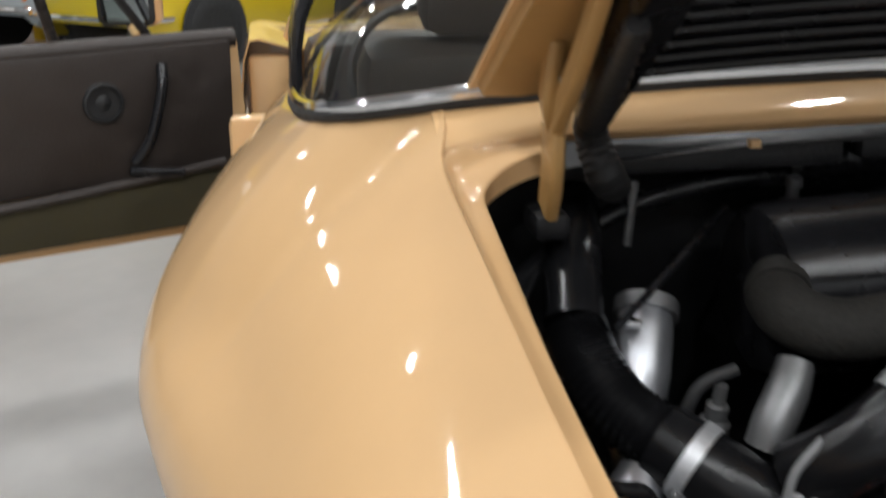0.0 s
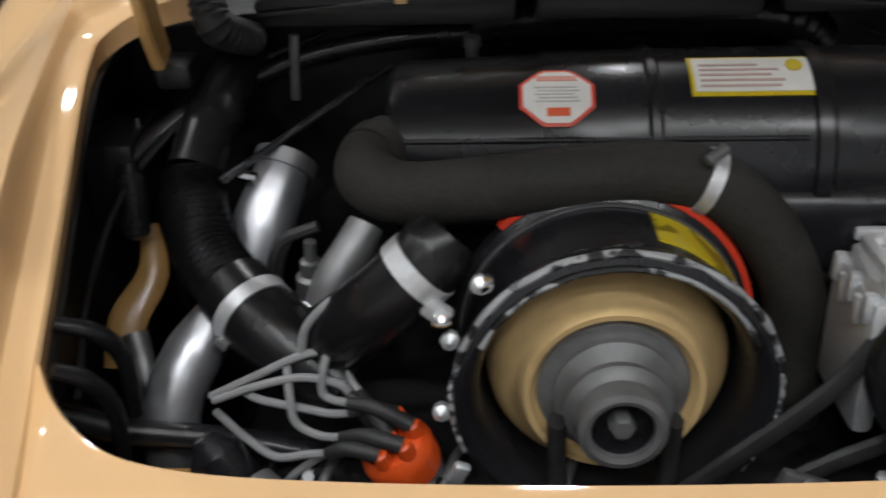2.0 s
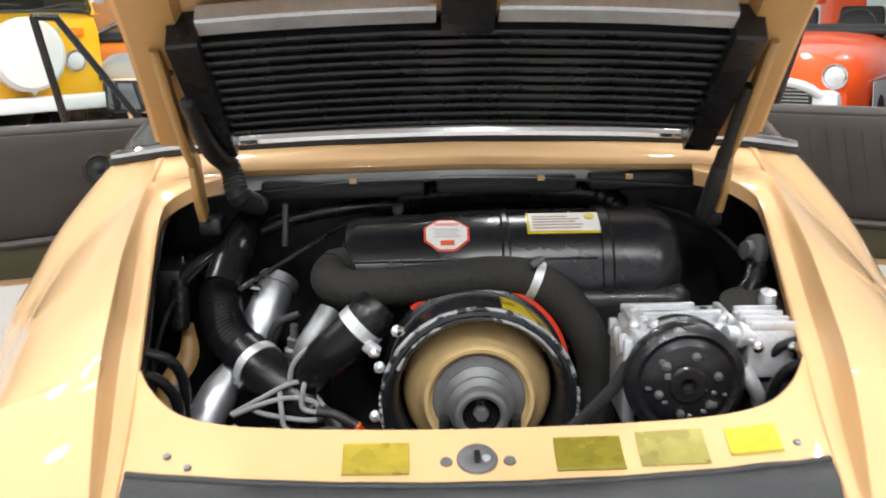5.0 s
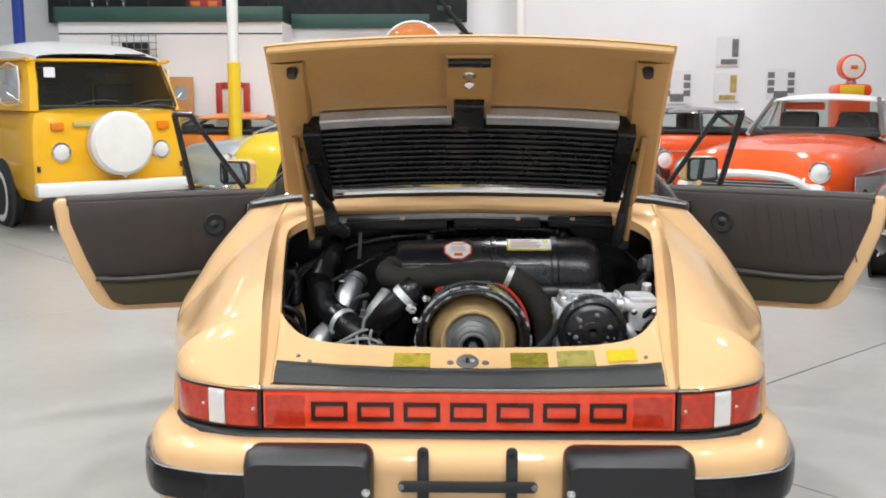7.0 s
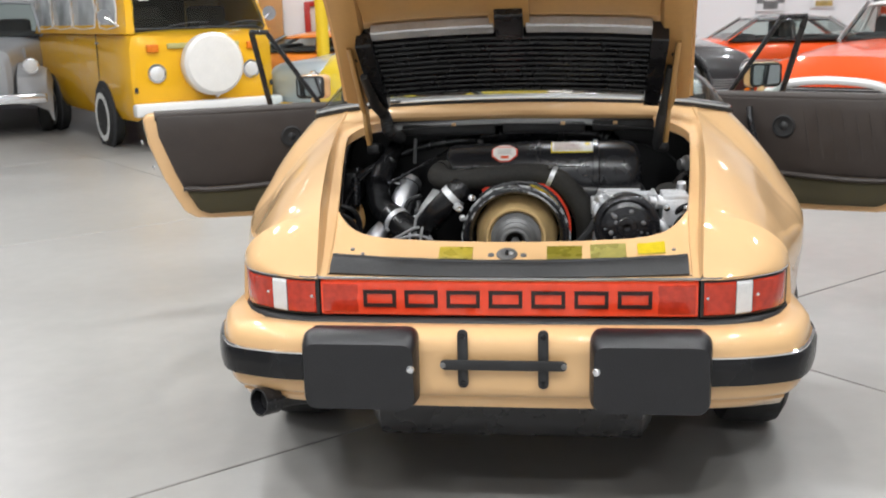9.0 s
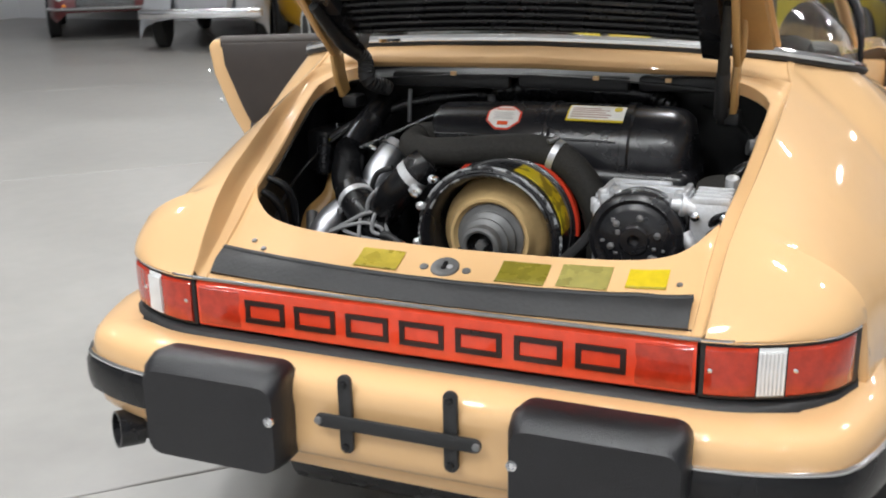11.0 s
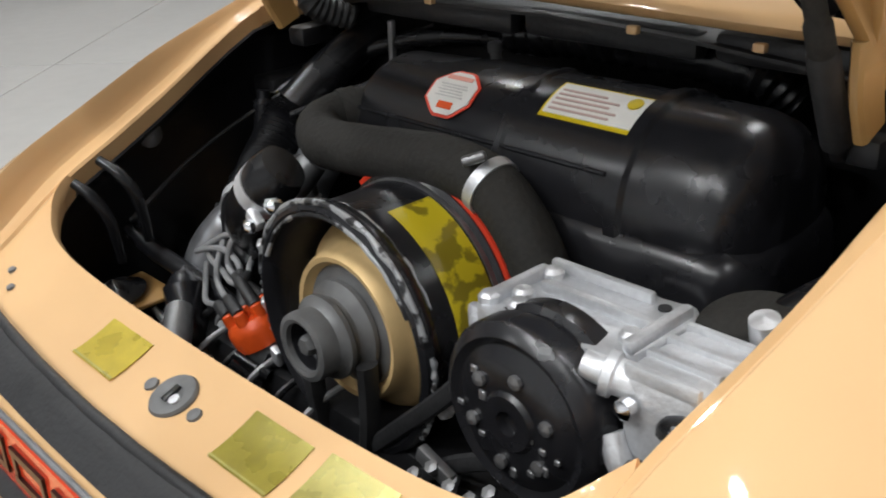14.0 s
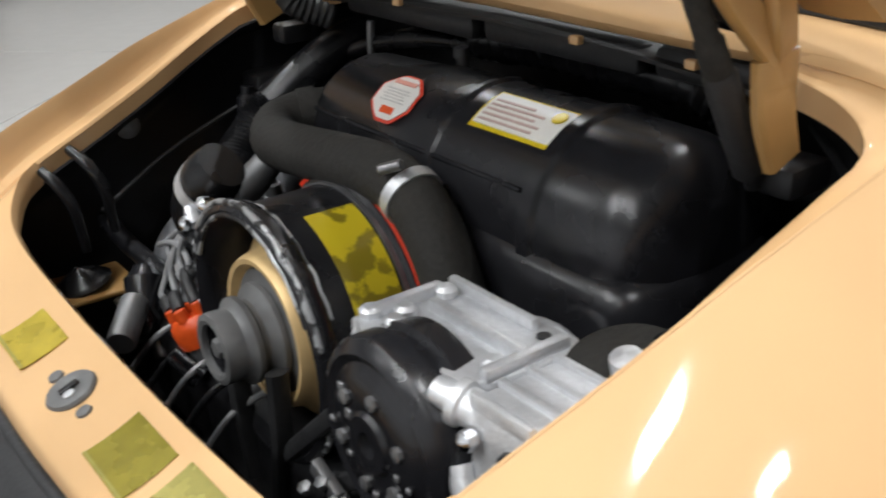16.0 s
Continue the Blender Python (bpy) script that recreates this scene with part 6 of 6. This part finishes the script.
        for k in range(6):
            part("grille_bar", rod((-hw * 0.48, -0.035, zs * 0.72 - 0.055 + 0.022 * k), (hw * 0.48, -0.035, zs * 0.72 - 0.055 + 0.022 * k), 0.005, 6), CHROME, g)
    return car_o


TINT = glass_mat("tinted_glass", (0.62, 0.68, 0.66))


def build_van():
    van = thing("camper_van", "yellow camper van with white roof and white spare wheel cover", "van", pose(-3.706, 8.283, 0, 0, 0, 40))
    hw, L = 0.83, 4.3
    st = []
    for y, w, zb, zt, in ((0.0, 0.90, 0.42, 1.20), (0.03, 0.96, 0.36, 1.26), (0.10, 0.99, 0.33, 1.28), (0.4, 1.0, 0.32, 1.28), (2.0, 1.0, 0.32, 1.28), (4.0, 1.0, 0.34, 1.28), (4.25, 0.95, 0.40, 1.27)):
        st.append((y, hw * w, zb, zt - 0.05, zt))
    car_shell(van, st, YELLOW)
    # upper cabin: raked front, slab sides
    rows = []
    for t in (0.0, 0.25, 0.5, 0.75, 1.0):
        z = 1.24 + 0.52 * t
        w, f, b = hw * (0.985 - 0.10 * t), 0.02 + 0.27 * t * t * 0.6 + 0.11 * t, 4.24 - 0.25 * t
        rows.append([(-w * 0.88, f, z), (-w * 0.97, f + 0.05, z), (-w, f + 0.17, z), (-w, 1.5, z), (-w, 3.0, z), (-w, b - 0.1, z), (-w * 0.9, b, z), (w * 0.9, b, z), (w, b - 0.1, z), (w, 3.0, z), (w, 1.5, z), (w, f + 0.17, z), (w * 0.97, f + 0.05, z), (w * 0.88, f, z)])
    part("cab_shell", sheet(rows, thick=0.01), YELLOW, van)
    rows = []
    for k in range(13):
        t = -1 + 2 * k / 12
        rows.append([(t * hw * (0.87 - 0.07 * u), -0.05 + 0.24 * u + 0.06 * t * t - 0.01, 1.285 + 0.43 * u) for u in (0, 0.5, 1.0)])
    part("windscreen", sheet(rows, thick=0.006), TINT, van, "dark curved windscreen")
    part("windscreen_seal", tube([Vector(r[0]) for r in rows] + [Vector(rows[-1][2])], 0.012, 8, 3), RUBBER, van)
    for s in (-1, 1):
        for y0, y1, nm in ((0.36, 0.98, "door_window"), (1.18, 2.1, "side_window"), (2.2, 3.1, "side_window"), (3.2, 3.95, "side_window")):
            x = s * hw * 0.945
            w = part(nm, one_box(x + s * 0.012, (y0 + y1) / 2, 1.490, 0.012, y1 - y0, 0.37, 0.004, m=None), mat("bright_window", (0.45, 0.47, 0.48), 0.08, vary=0.5, scale=3), van)
            part("window_rim", tube([(x + s * 0.018, y0, 1.31), (x + s * 0.018, y1, 1.31), (x + s * 0.018, y1, 1.68), (x + s * 0.018, y0, 1.68), (x + s * 0.018, y0, 1.31)], 0.010, 6, 2), WHITE_P, w)
        headlamp(van, (s * 0.53, -0.005, 0.825), 0.092)
        part("turn_lamp", one_box(s * 0.56, -0.02, 1.085, 0.13, 0.04, 0.080, 0.012), AMBER, van)
        for y in (1.0, 3.4):
            part("wheel_arch", lathe([(0, 0.40), (0.02, 0.40), (0.021, 0.36)], (s * (hw - 0.012), y, 0.33), (s, 0, 0), 30), CABIN, van)
            road_wheel(van, s * (hw - 0.05), y, 0.325, 0.18, s, CHROME, WHITE_WALL)
        part("door_handle", rod((s * (hw + 0.02), 0.92, 1.14), (s * (hw + 0.02), 1.06, 1.14), 0.012, 8), CHROME, van)
        part("door_seam", tube([(s * (hw + 0.001), 1.10, 0.5), (s * (hw + 0.001), 1.10, 1.25)], 0.006, 6, 2), CABIN, van)
        part("waist_line", tube([(s * (hw + 0.004), 0.1, 1.245), (s * (hw + 0.004), 4.15, 1.245)], 0.008, 6, 2), YELLOW, van)
        mir = part("mirror", lathe([(0, 0.08), (0.02, 0.08), (0.03, 0.04)], (s * (hw + 0.10), 0.30, 1.42), (0, 1, 0), 20), CHROME, van)
        part("mirror_arm", rod((s * (hw - 0.05), 0.25, 1.30), (s * (hw + 0.10), 0.30, 1.42), 0.008, 6), CHROME, mir)
        part("step_vent", one_box(s * 0.76, -0.01, 0.66, 0.03, 0.03, 0.06, 0.005), CABIN, van)
    part("fresh_air_vent", one_box(0, -0.02, 1.105, 0.80, 0.03, 0.055, 0.008), mat("vent_grey", (0.45, 0.40, 0.15), 0.5), van)
    part("bumper", one_box(0, -0.10, 0.455, 1.66, 0.14, 0.14, 0.03), WHITE_P, van, "white front bumper")
    spare = part("spare_cover", lathe([(0, 0.315), (0.03, 0.33), (0.15, 0.33), (0.19, 0.295), (0.20, 0.15), (0.203, 0)], (0.05, -0.02, 0.90), (0, -1, 0.04), 40), COVER, van, "white vinyl spare wheel cover")
    part("cover_tail", lathe([(0, 0.05), (0.04, 0.02), (0.06, 0)], (0.08, -0.12, 0.60), (0, 0, -1), 12), COVER, spare)
    part("price_card", one_box(-0.57, 0.10, 1.625, 0.11, 0.006, 0.10, 0.0, seg=1), WHITE_P, van)
    for x in (-0.35, 0.25):
        part("wiper", tube([(x - 0.05, -0.10, 1.30), (x + 0.2, -0.10, 1.345), (x + 0.40, -0.085, 1.335)], 0.008, 6, 4), RUBBER, van)
    rows = []
    for i in range(13):
        y = 0.24 + 3.8 * i / 12
        e = min(1.0, 0.35 + 1.6 * min(i, 12 - i) / 6)
        rows.append([(hw * (0.80 + 0.10 * min(1, i / 2)) * math.sin(b), y, 1.75 + 0.24 * e * max(0, math.cos(b)) ** 0.45) for b in [-1.57 + 3.14 * k / 14 for k in range(15)]])
    part("pop_top", sheet(rows, thick=0.012), WHITE_P, van, "white pop-top roof")
    part("roof_gutter", tube([(-hw * 0.90, 3.9, 1.76), (-hw * 0.90, 0.55, 1.76), (-hw * 0.80, 0.31, 1.75), (0, 0.25, 1.755), (hw * 0.80, 0.31, 1.75), (hw * 0.90, 0.55, 1.76), (hw * 0.90, 3.9, 1.76)], 0.018, 8, 5), YELLOW, van)
    # cabin seen through the windscreen
    part("cab_floor", one_box(0, 1.0, 1.18, 1.5, 1.8, 0.04, 0.01), CABIN, van)
    part("cab_lining", one_box(0, 2.0, 1.46, 1.5, 0.03, 0.5, 0.005), CABIN, van)
    part("headlining", one_box(0, 1.3, 1.72, 1.3, 1.6, 0.02, 0.004), HOSE_GREY, van)
    part("dashboard", one_box(0, 0.22, 1.25, 1.4, 0.3, 0.08, 0.03), CABIN, van)
    for s in (-0.38, 0.38):
        part("seat", one_box(s, 0.85, 1.32, 0.46, 0.12, 0.40, 0.05), CABIN, van)
    part("curtain", one_box(0.50, 1.3, 1.47, 0.42, 0.02, 0.36, 0.008), mat("cream_curtain", (0.70, 0.50, 0.25), 0.8), van, "cream side curtain")
    part("rear_view_mirror", one_box(-0.02, 0.30, 1.60, 0.20, 0.02, 0.06, 0.01), CABIN, van)
    wheel = part("steering_wheel", tube([(-0.38 + 0.19 * math.cos(2 * math.pi * k / 16), 0.42 + 0.10 * math.sin(2 * math.pi * k / 16), 1.31 + 0.10 * math.sin(2 * math.pi * k / 16)) for k in range(17)], 0.012, 8, 2), CABIN, van)
    # unreadable name on the roof edge
    part("roof_mark", one_box(0.33, 0.22, 1.82, 0.34, 0.006, 0.02, seg=1), HOSE_GREY, van)


def build_pickup():
    t = thing("vintage_pickup", "grey vintage pickup truck with rounded wings", "truck", pose(-6.9, 9.3, 0, 0, 0, 24))
    car_shell(t, [(0.0, 0.30, 0.5, 0.9, 0.98), (0.06, 0.36, 0.45, 1.0, 1.08), (0.6, 0.42, 0.45, 1.05, 1.15), (1.2, 0.62, 0.45, 1.1, 1.2), (1.4, 0.74, 0.42, 1.12, 1.22), (2.6, 0.76, 0.42, 1.1, 1.2), (4.3, 0.72, 0.42, 0.95, 1.0)], GREY_P)
    greenhouse(t, (1.25, 2.5, 0.68), (1.45, 2.4, 0.58), 1.2, 1.66, GREY_P, GREY_P)
    for s in (-1, 1):
        rows = []
        for i in range(15):
            a = radians(180 * i / 14)
            y, z = 0.62 - 0.62 * math.cos(a), 0.36 + 0.50 * math.sin(a)
            rows.append([(s * 0.40, y, z + 0.04), (s * 0.58, y, z + 0.02), (s * 0.74, y, z - 0.05), (s * 0.80, y, z - 0.20)])
        part("front_wing", sheet(rows, thick=0.01), GREY_P, t, "rounded grey front wing")
        road_wheel(t, s * 0.66, 0.66, 0.34, 0.16, s)
        road_wheel(t, s * 0.66, 3.5, 0.34, 0.16, s)
        headlamp(t, (s * 0.58, 0.10, 0.86), 0.09)
    part("bumper", one_box(0, -0.18, 0.48, 1.5, 0.05, 0.12, 0.02), CHROME, t)
    for k in range(7):
        part("bonnet_louvre", one_box(0.47, 0.75 + 0.06 * k, 1.0, 0.03, 0.02, 0.14, 0.005), GREY_P, t)


def build_roadster():
    m = pose(2.45, 6.62, 0, 0, 0, -32)
    c = sedan("roadster", "orange-red roadster with white roof and white lower flanks", m, RED_P, WHITE_P, L=3.9, hw=0.80, zs=0.78, hood=0.95, roof=1.40, r=0.30, grille=False, lamp_z=0.75, cab=(0.57, 0.90))
    part("lower_flank", sheet([[(0.815, y, 0.32), (0.825, y, 0.5), (0.815, y, 0.70 - 0.03 * k)] for k, y in enumerate((0.35, 0.9, 1.6, 2.4, 3.2, 3.6))], thick=0.004), WHITE_P, c)
    part("lower_flank", sheet([[(-0.815, y, 0.32), (-0.825, y, 0.5), (-0.815, y, 0.70 - 0.03 * k)] for k, y in enumerate((0.35, 0.9, 1.6, 2.4, 3.2, 3.6))], thick=0.004), WHITE_P, c)
    part("front_apron", one_box(0, 0.06, 0.52, 1.30, 0.22, 0.26, 0.06), WHITE_P, c)
    part("grille_surround", tube([(-0.50, -0.02, 0.62), (-0.35, -0.09, 0.70), (0, -0.12, 0.73), (0.35, -0.09, 0.70), (0.50, -0.02, 0.62)], 0.06, 10, 6, flat=0.6), WHITE_P, c, "white arched grille surround")
    g = part("grille", one_box(0, -0.05, 0.60, 0.92, 0.06, 0.14, 0.03), CABIN, c)
    for k in range(5):
        part("grille_bar", rod((-0.44, -0.085, 0.55 + 0.026 * k), (0.44, -0.085, 0.55 + 0.026 * k), 0.005, 6), CHROME, g)
    part("sun_visor", one_box(-0.22, 2.72, 1.28, 0.42, 0.02, 0.08, 0.02), RED_P, c)
    part("steering_wheel", tube([(0.3 + 0.17 * math.cos(2 * math.pi * k / 16), 2.62 + 0.05 * math.sin(2 * math.pi * k / 16), 1.04 + 0.15 * math.sin(2 * math.pi * k / 16)) for k in range(17)], 0.012, 8, 2), CABIN, c)
    part("scoop", one_box(0.0, 1.25, 0.965, 0.4, 0.5, 0.03, 0.012), RED_P, c)


def build_hall_far():
    block = tagged(part("wall_mezzanine", one_box(-4.1, 12.7, 1.2, 3.1, 1.5, 2.4), WALL_M), "white walled store block below a loft", "wall", kind="structure")
    tagged(part("wall_mezzanine_side", one_box(-1.55, 13.15, 1.18, 2.0, 0.7, 2.36), WALL_M), "white walled store block below a loft", "wall", kind="structure")
    tagged(part("trim_loft_edge", one_box(-4.1, 11.92, 2.50, 3.14, 0.06, 0.20, 0.004), GREEN_B), "dark green loft edge beam", "trim", kind="structure")
    tagged(part("trim_loft_edge_side", one_box(-1.55, 12.76, 2.46, 2.0, 0.06, 0.20, 0.004), GREEN_B), "dark green loft edge beam", "trim", kind="structure")
    tagged(part("trim_loft_end", one_box(-5.69, 12.7, 2.50, 0.06, 1.5, 0.20, 0.004), GREEN_B), "dark green loft edge beam", "trim", kind="structure")
    # dark panel put up for the unlit void above the store block
    tagged(part("wall_loft_void", one_box(-3.2, 13.52, 3.6, 6.4, 0.08, 2.2), DARK_V), "dark panel standing for the unlit loft void", "wall", kind="structure")
    tagged(part("trim_block_line", one_box(-4.1, 11.945, 2.24, 3.1, 0.012, 0.015), HOSE_GREY), "thin grey conduit line", "trim", kind="structure")
    rail = thing("loft_railing", "dark steel loft railing", "railing", pose(0, 0, 0))
    for k in range(7):
        part("post", rod((-5.5 + 0.55 * k, 12.0, 2.6), (-5.5 + 0.55 * k, 12.0, 3.6), 0.018, 8), DARK_V, rail)
    for z in (3.1, 3.58):
        part("rail", rod((-5.6, 12.0, z), (-2.2, 12.0, z), 0.018, 8), DARK_V, rail)
    sign = thing("loft_banner", "small red and orange board on the loft", "banner", pose(-3.7, 12.3, 2.67))
    part("board", one_box(0, 0, 0, 0.5, 0.03, 0.16, 0.005), RED_BOX, sign)
    for k in range(2):
        part("mark", one_box(-0.12 + 0.24 * k, -0.02, 0, 0.13, 0.012, 0.07, 0.002), ORANGE_P, sign)
    tagged(part("floor_loft", one_box(-4.1, 12.72, 2.49, 3.06, 1.48, 0.2), DARK_V), "dark loft deck", "floor", kind="structure")
    for k in range(3):
        jar = thing("stored_lamp", "chrome lamp stored on the loft edge", "lamp", pose(-5.25 + 0.22 * k, 12.2, 2.59), "stored lamps")
        part("base", lathe([(0, 0.06), (0.03, 0.06), (0.05, 0.02), (0.1, 0.02)], (0, 0, 0), (0, 0, 1), 16), CHROME, jar)
        part("bowl", lathe([(0.1, 0.02), (0.14, 0.08), (0.22, 0.09), (0.25, 0.05), (0.26, 0)], (0, 0, 0), (0, 0, 1), 18), CHROME, jar)
    heater = thing("wall_heater", "grey wire-caged heater on the white wall", "heater", pose(-4.55, 11.93, 2.02))
    part("cage", one_box(0, -0.09, 0, 0.36, 0.12, 0.20, 0.02), HOSE_GREY, heater)
    for k in range(5):
        part("cage_wire", rod((-0.32, -0.16, -0.18 + 0.09 * k), (0.32, -0.16, -0.18 + 0.09 * k), 0.006, 6), STEEL, heater)
    for k in range(7):
        part("cage_wire", rod((-0.30 + 0.1 * k, -0.16, -0.2), (-0.30 + 0.1 * k, -0.16, 0.2), 0.005, 6), STEEL, heater)
    for px, py, pm, top in ((-2.79, 10.0, YEL_PAD, 1.79), (0.75, 12.4, None, 0)):
        tagged(part("column" if pm else "column_back", lathe([(0, 0.066), (CEIL, 0.066)], (px, py, 0), (0, 0, 1), 24), WHITE_P), "white round steel column", "column", kind="structure")
        if pm:
            tagged(part("column_guard", lathe([(0.0, 0.067), (0.0, 0.078), (top - 0.01, 0.078), (top, 0.068)], (px, py, 0), (0, 0, 1), 24, cap=False), pm), "yellow guard sleeve round a column", "column guard", kind="structure")
    tagged(part("column_blue", one_box(-6.05, 11.6, CEIL / 2, 0.12, 0.12, CEIL, 0.01), BLUE_POST), "blue steel post", "column", kind="structure")
    cab = thing("notice_cabinet", "red framed notice cabinet on the white wall", "cabinet", pose(-3.24, 11.93, 1.32))
    part("back", one_box(0, -0.02, 0, 0.36, 0.03, 0.46, 0.005), WHITE_STICK, cab)
    for x, z, w, h in ((-0.19, 0, 0.08, 0.50), (0.19, 0, 0.08, 0.50), (0, 0.22, 0.30, 0.07)):
        part("frame", one_box(x, -0.04, z, w, 0.07, h, 0.008), RED_BOX, cab)
    brd = thing("pine_board", "pine board leaning on the white wall", "board", pose(-3.95, 11.86, 1.2))
    part("board", one_box(0, 0, 0, 0.34, 0.03, 0.9, 0.004), WOOD_M, brd)
    rd = thing("round_sign", "round orange sign on a stand", "sign", pose(-0.72, 11.6, 0))
    part("disc", lathe([(0, 0.42), (0.03, 0.42), (0.035, 0.40)], (0, 0, 1.95), (0, -1, 0), 40), ORANGE_P, rd)
    part("rim", lathe([(0.03, 0.40), (0.045, 0.42), (0.03, 0.44)], (0, 0, 1.95), (0, -1, 0), 40, cap=False), WHITE_P, rd)
    part("post", rod((0, 0.02, 0), (0, 0.02, 1.8), 0.03, 10), STEEL, rd)
    stair = thing("loft_stair", "dark steel stair rising to the loft", "stair", pose(-0.1, 12.9, 0))
    for s in (-0.2, 0.25):
        part("stringer", rod((-0.5, s, 3.0), (1.0, s, 1.2), 0.035, 8), DARK_V, stair)
    for k in range(9):
        part("tread", one_box(-0.4 + 0.16 * k, 0.03, 2.85 - 0.19 * k, 0.2, 0.5, 0.03, 0.004), GREEN_B, stair)
    # framed prints on the back wall
    for x, z, w, h, kind in ((3.22, 1.52, 0.50, 0.58, "d"), (3.98, 2.06, 0.42, 0.50, "e"), (3.97, 1.52, 0.42, 0.50, "g"), (4.80, 1.56, 0.50, 0.56, "d")):
        w, h = w * 0.84, h * 0.86
        p = thing("wall_poster", "white sheet with small pictures pinned on the wall", "poster", pose(x, 13.585, z), "posters on the back wall")
        part("sheet", one_box(0, -0.006, 0, w, 0.008, h), POSTER, p)
        if kind == "d":
            for k in range(3):
                for s in (-1, 1):
                    part("picture", one_box(s * w * 0.36, -0.013, h * 0.30 - k * h * 0.24, w * 0.24, 0.004, h * 0.18), PHOTO_D, p)
            part("picture", one_box(0, -0.013, -h * 0.32, w * 0.5, 0.004, h * 0.24), PHOTO_D, p)
        else:
            part("picture", one_box(w * 0.30, -0.013, h * 0.12, w * 0.28, 0.004, h * 0.62), PHOTO_D if kind == "e" else PHOTO_G, p)
            part("picture", one_box(w * 0.05, -0.013, -h * 0.36, w * 0.70, 0.004, h * 0.18), PHOTO_D if kind == "e" else PHOTO_G, p)
    pump = thing("petrol_pump", "red and yellow vintage petrol pump with a round globe", "petrol pump", pose(4.90, 11.0, 0))
    part("cabinet", one_box(0, 0, 0.69, 0.42, 0.4, 1.38, 0.05), RED_P, pump)
    part("head", one_box(0, 0, 1.46, 0.44, 0.42, 0.16, 0.06), RED_P, pump)
    part("head_panel", one_box(-0.05, -0.215, 1.46, 0.30, 0.02, 0.12, 0.005), YEL_PAD, pump)
    globe = part("globe", lathe([(-0.08, 0.13), (-0.07, 0.162), (0.07, 0.162), (0.08, 0.13)], (0, 0, 1.75), (0, 1, 0), 36), RED_P, pump)
    part("globe_face", lathe([(0, 0.140), (0.02, 0.134), (0.03, 0)], (0, -0.075, 1.75), (0, -1, 0), 32), COVER, globe)
    part("face_mark", one_box(0, -0.112, 1.75, 0.09, 0.006, 0.05, 0.002), ORANGE_P, globe)
    part("globe_neck", lathe([(0, 0.09), (0.06, 0.06)], (0, 0, 1.535), (0, 0, 1), 18), CHROME, pump)


build_hall_far()
build_van()
build_pickup()
build_roadster()
sedan("orange_coupe", "orange two-door coupe parked by the column", pose(-5.5, 11.2, 0, 0, 0, -90), ORANGE_P, ORANGE_P, L=3.9, hw=0.70, zs=0.80, hood=0.90, roof=1.17, cab=(0.42, 0.86))
sedan("lemon_coupe", "lemon yellow coupe with rounded wings", pose(-2.0, 7.75, 0, 0, 0, -40), LEMON, LEMON, L=3.2, hw=0.70, zs=0.92, hood=1.05, roof=1.32, r=0.30, cab=(0.45, 0.8), lamp_z=0.68, grille=False)
sedan("silver_sedan", "pale silver-blue saloon with dark glass", pose(-2.92, 8.7, 0, 0, 0, -40), SILVER_P, SILVER_P, L=2.8, hw=0.62, zs=0.80, hood=0.90, roof=1.12, cab=(0.42, 0.8), grille=False)
sedan("black_sedan", "black vintage saloon with bright trim", pose(1.42, 7.2, 0, 0, 0, 14), BLACK_P, BLACK_P, L=3.2, hw=0.62, zs=0.90, hood=1.02, roof=1.45, r=0.33, cab=(0.5, 0.9))
sedan("dark_saloon", "dark red saloon with black roof and pale windows", pose(0.35, 11.3, 0, 0, 0, -88), RED_P, BLACK_P, L=4.2, hw=0.76, zs=0.80, hood=0.90, roof=1.24, cab=(0.42, 0.82))
sedan("black_coupe", "black coupe with chrome bumper beside the roadster", pose(3.55, 4.6, 0, 0, 0, -28), BLACK_P, BLACK_P, L=4.3, hw=0.82, zs=0.72, hood=0.84, roof=1.26)
sedan("maroon_saloon", "dark maroon saloon far back in the hall", pose(-9.3, 10.4, 0, 0, 0, 40), MAROON_P, MAROON_P)
sedan("black_roadster", "black car parked on the concrete floor", pose(-7.1, 1.2, 0, 0, 0, 100), BLACK_P, BLACK_P)
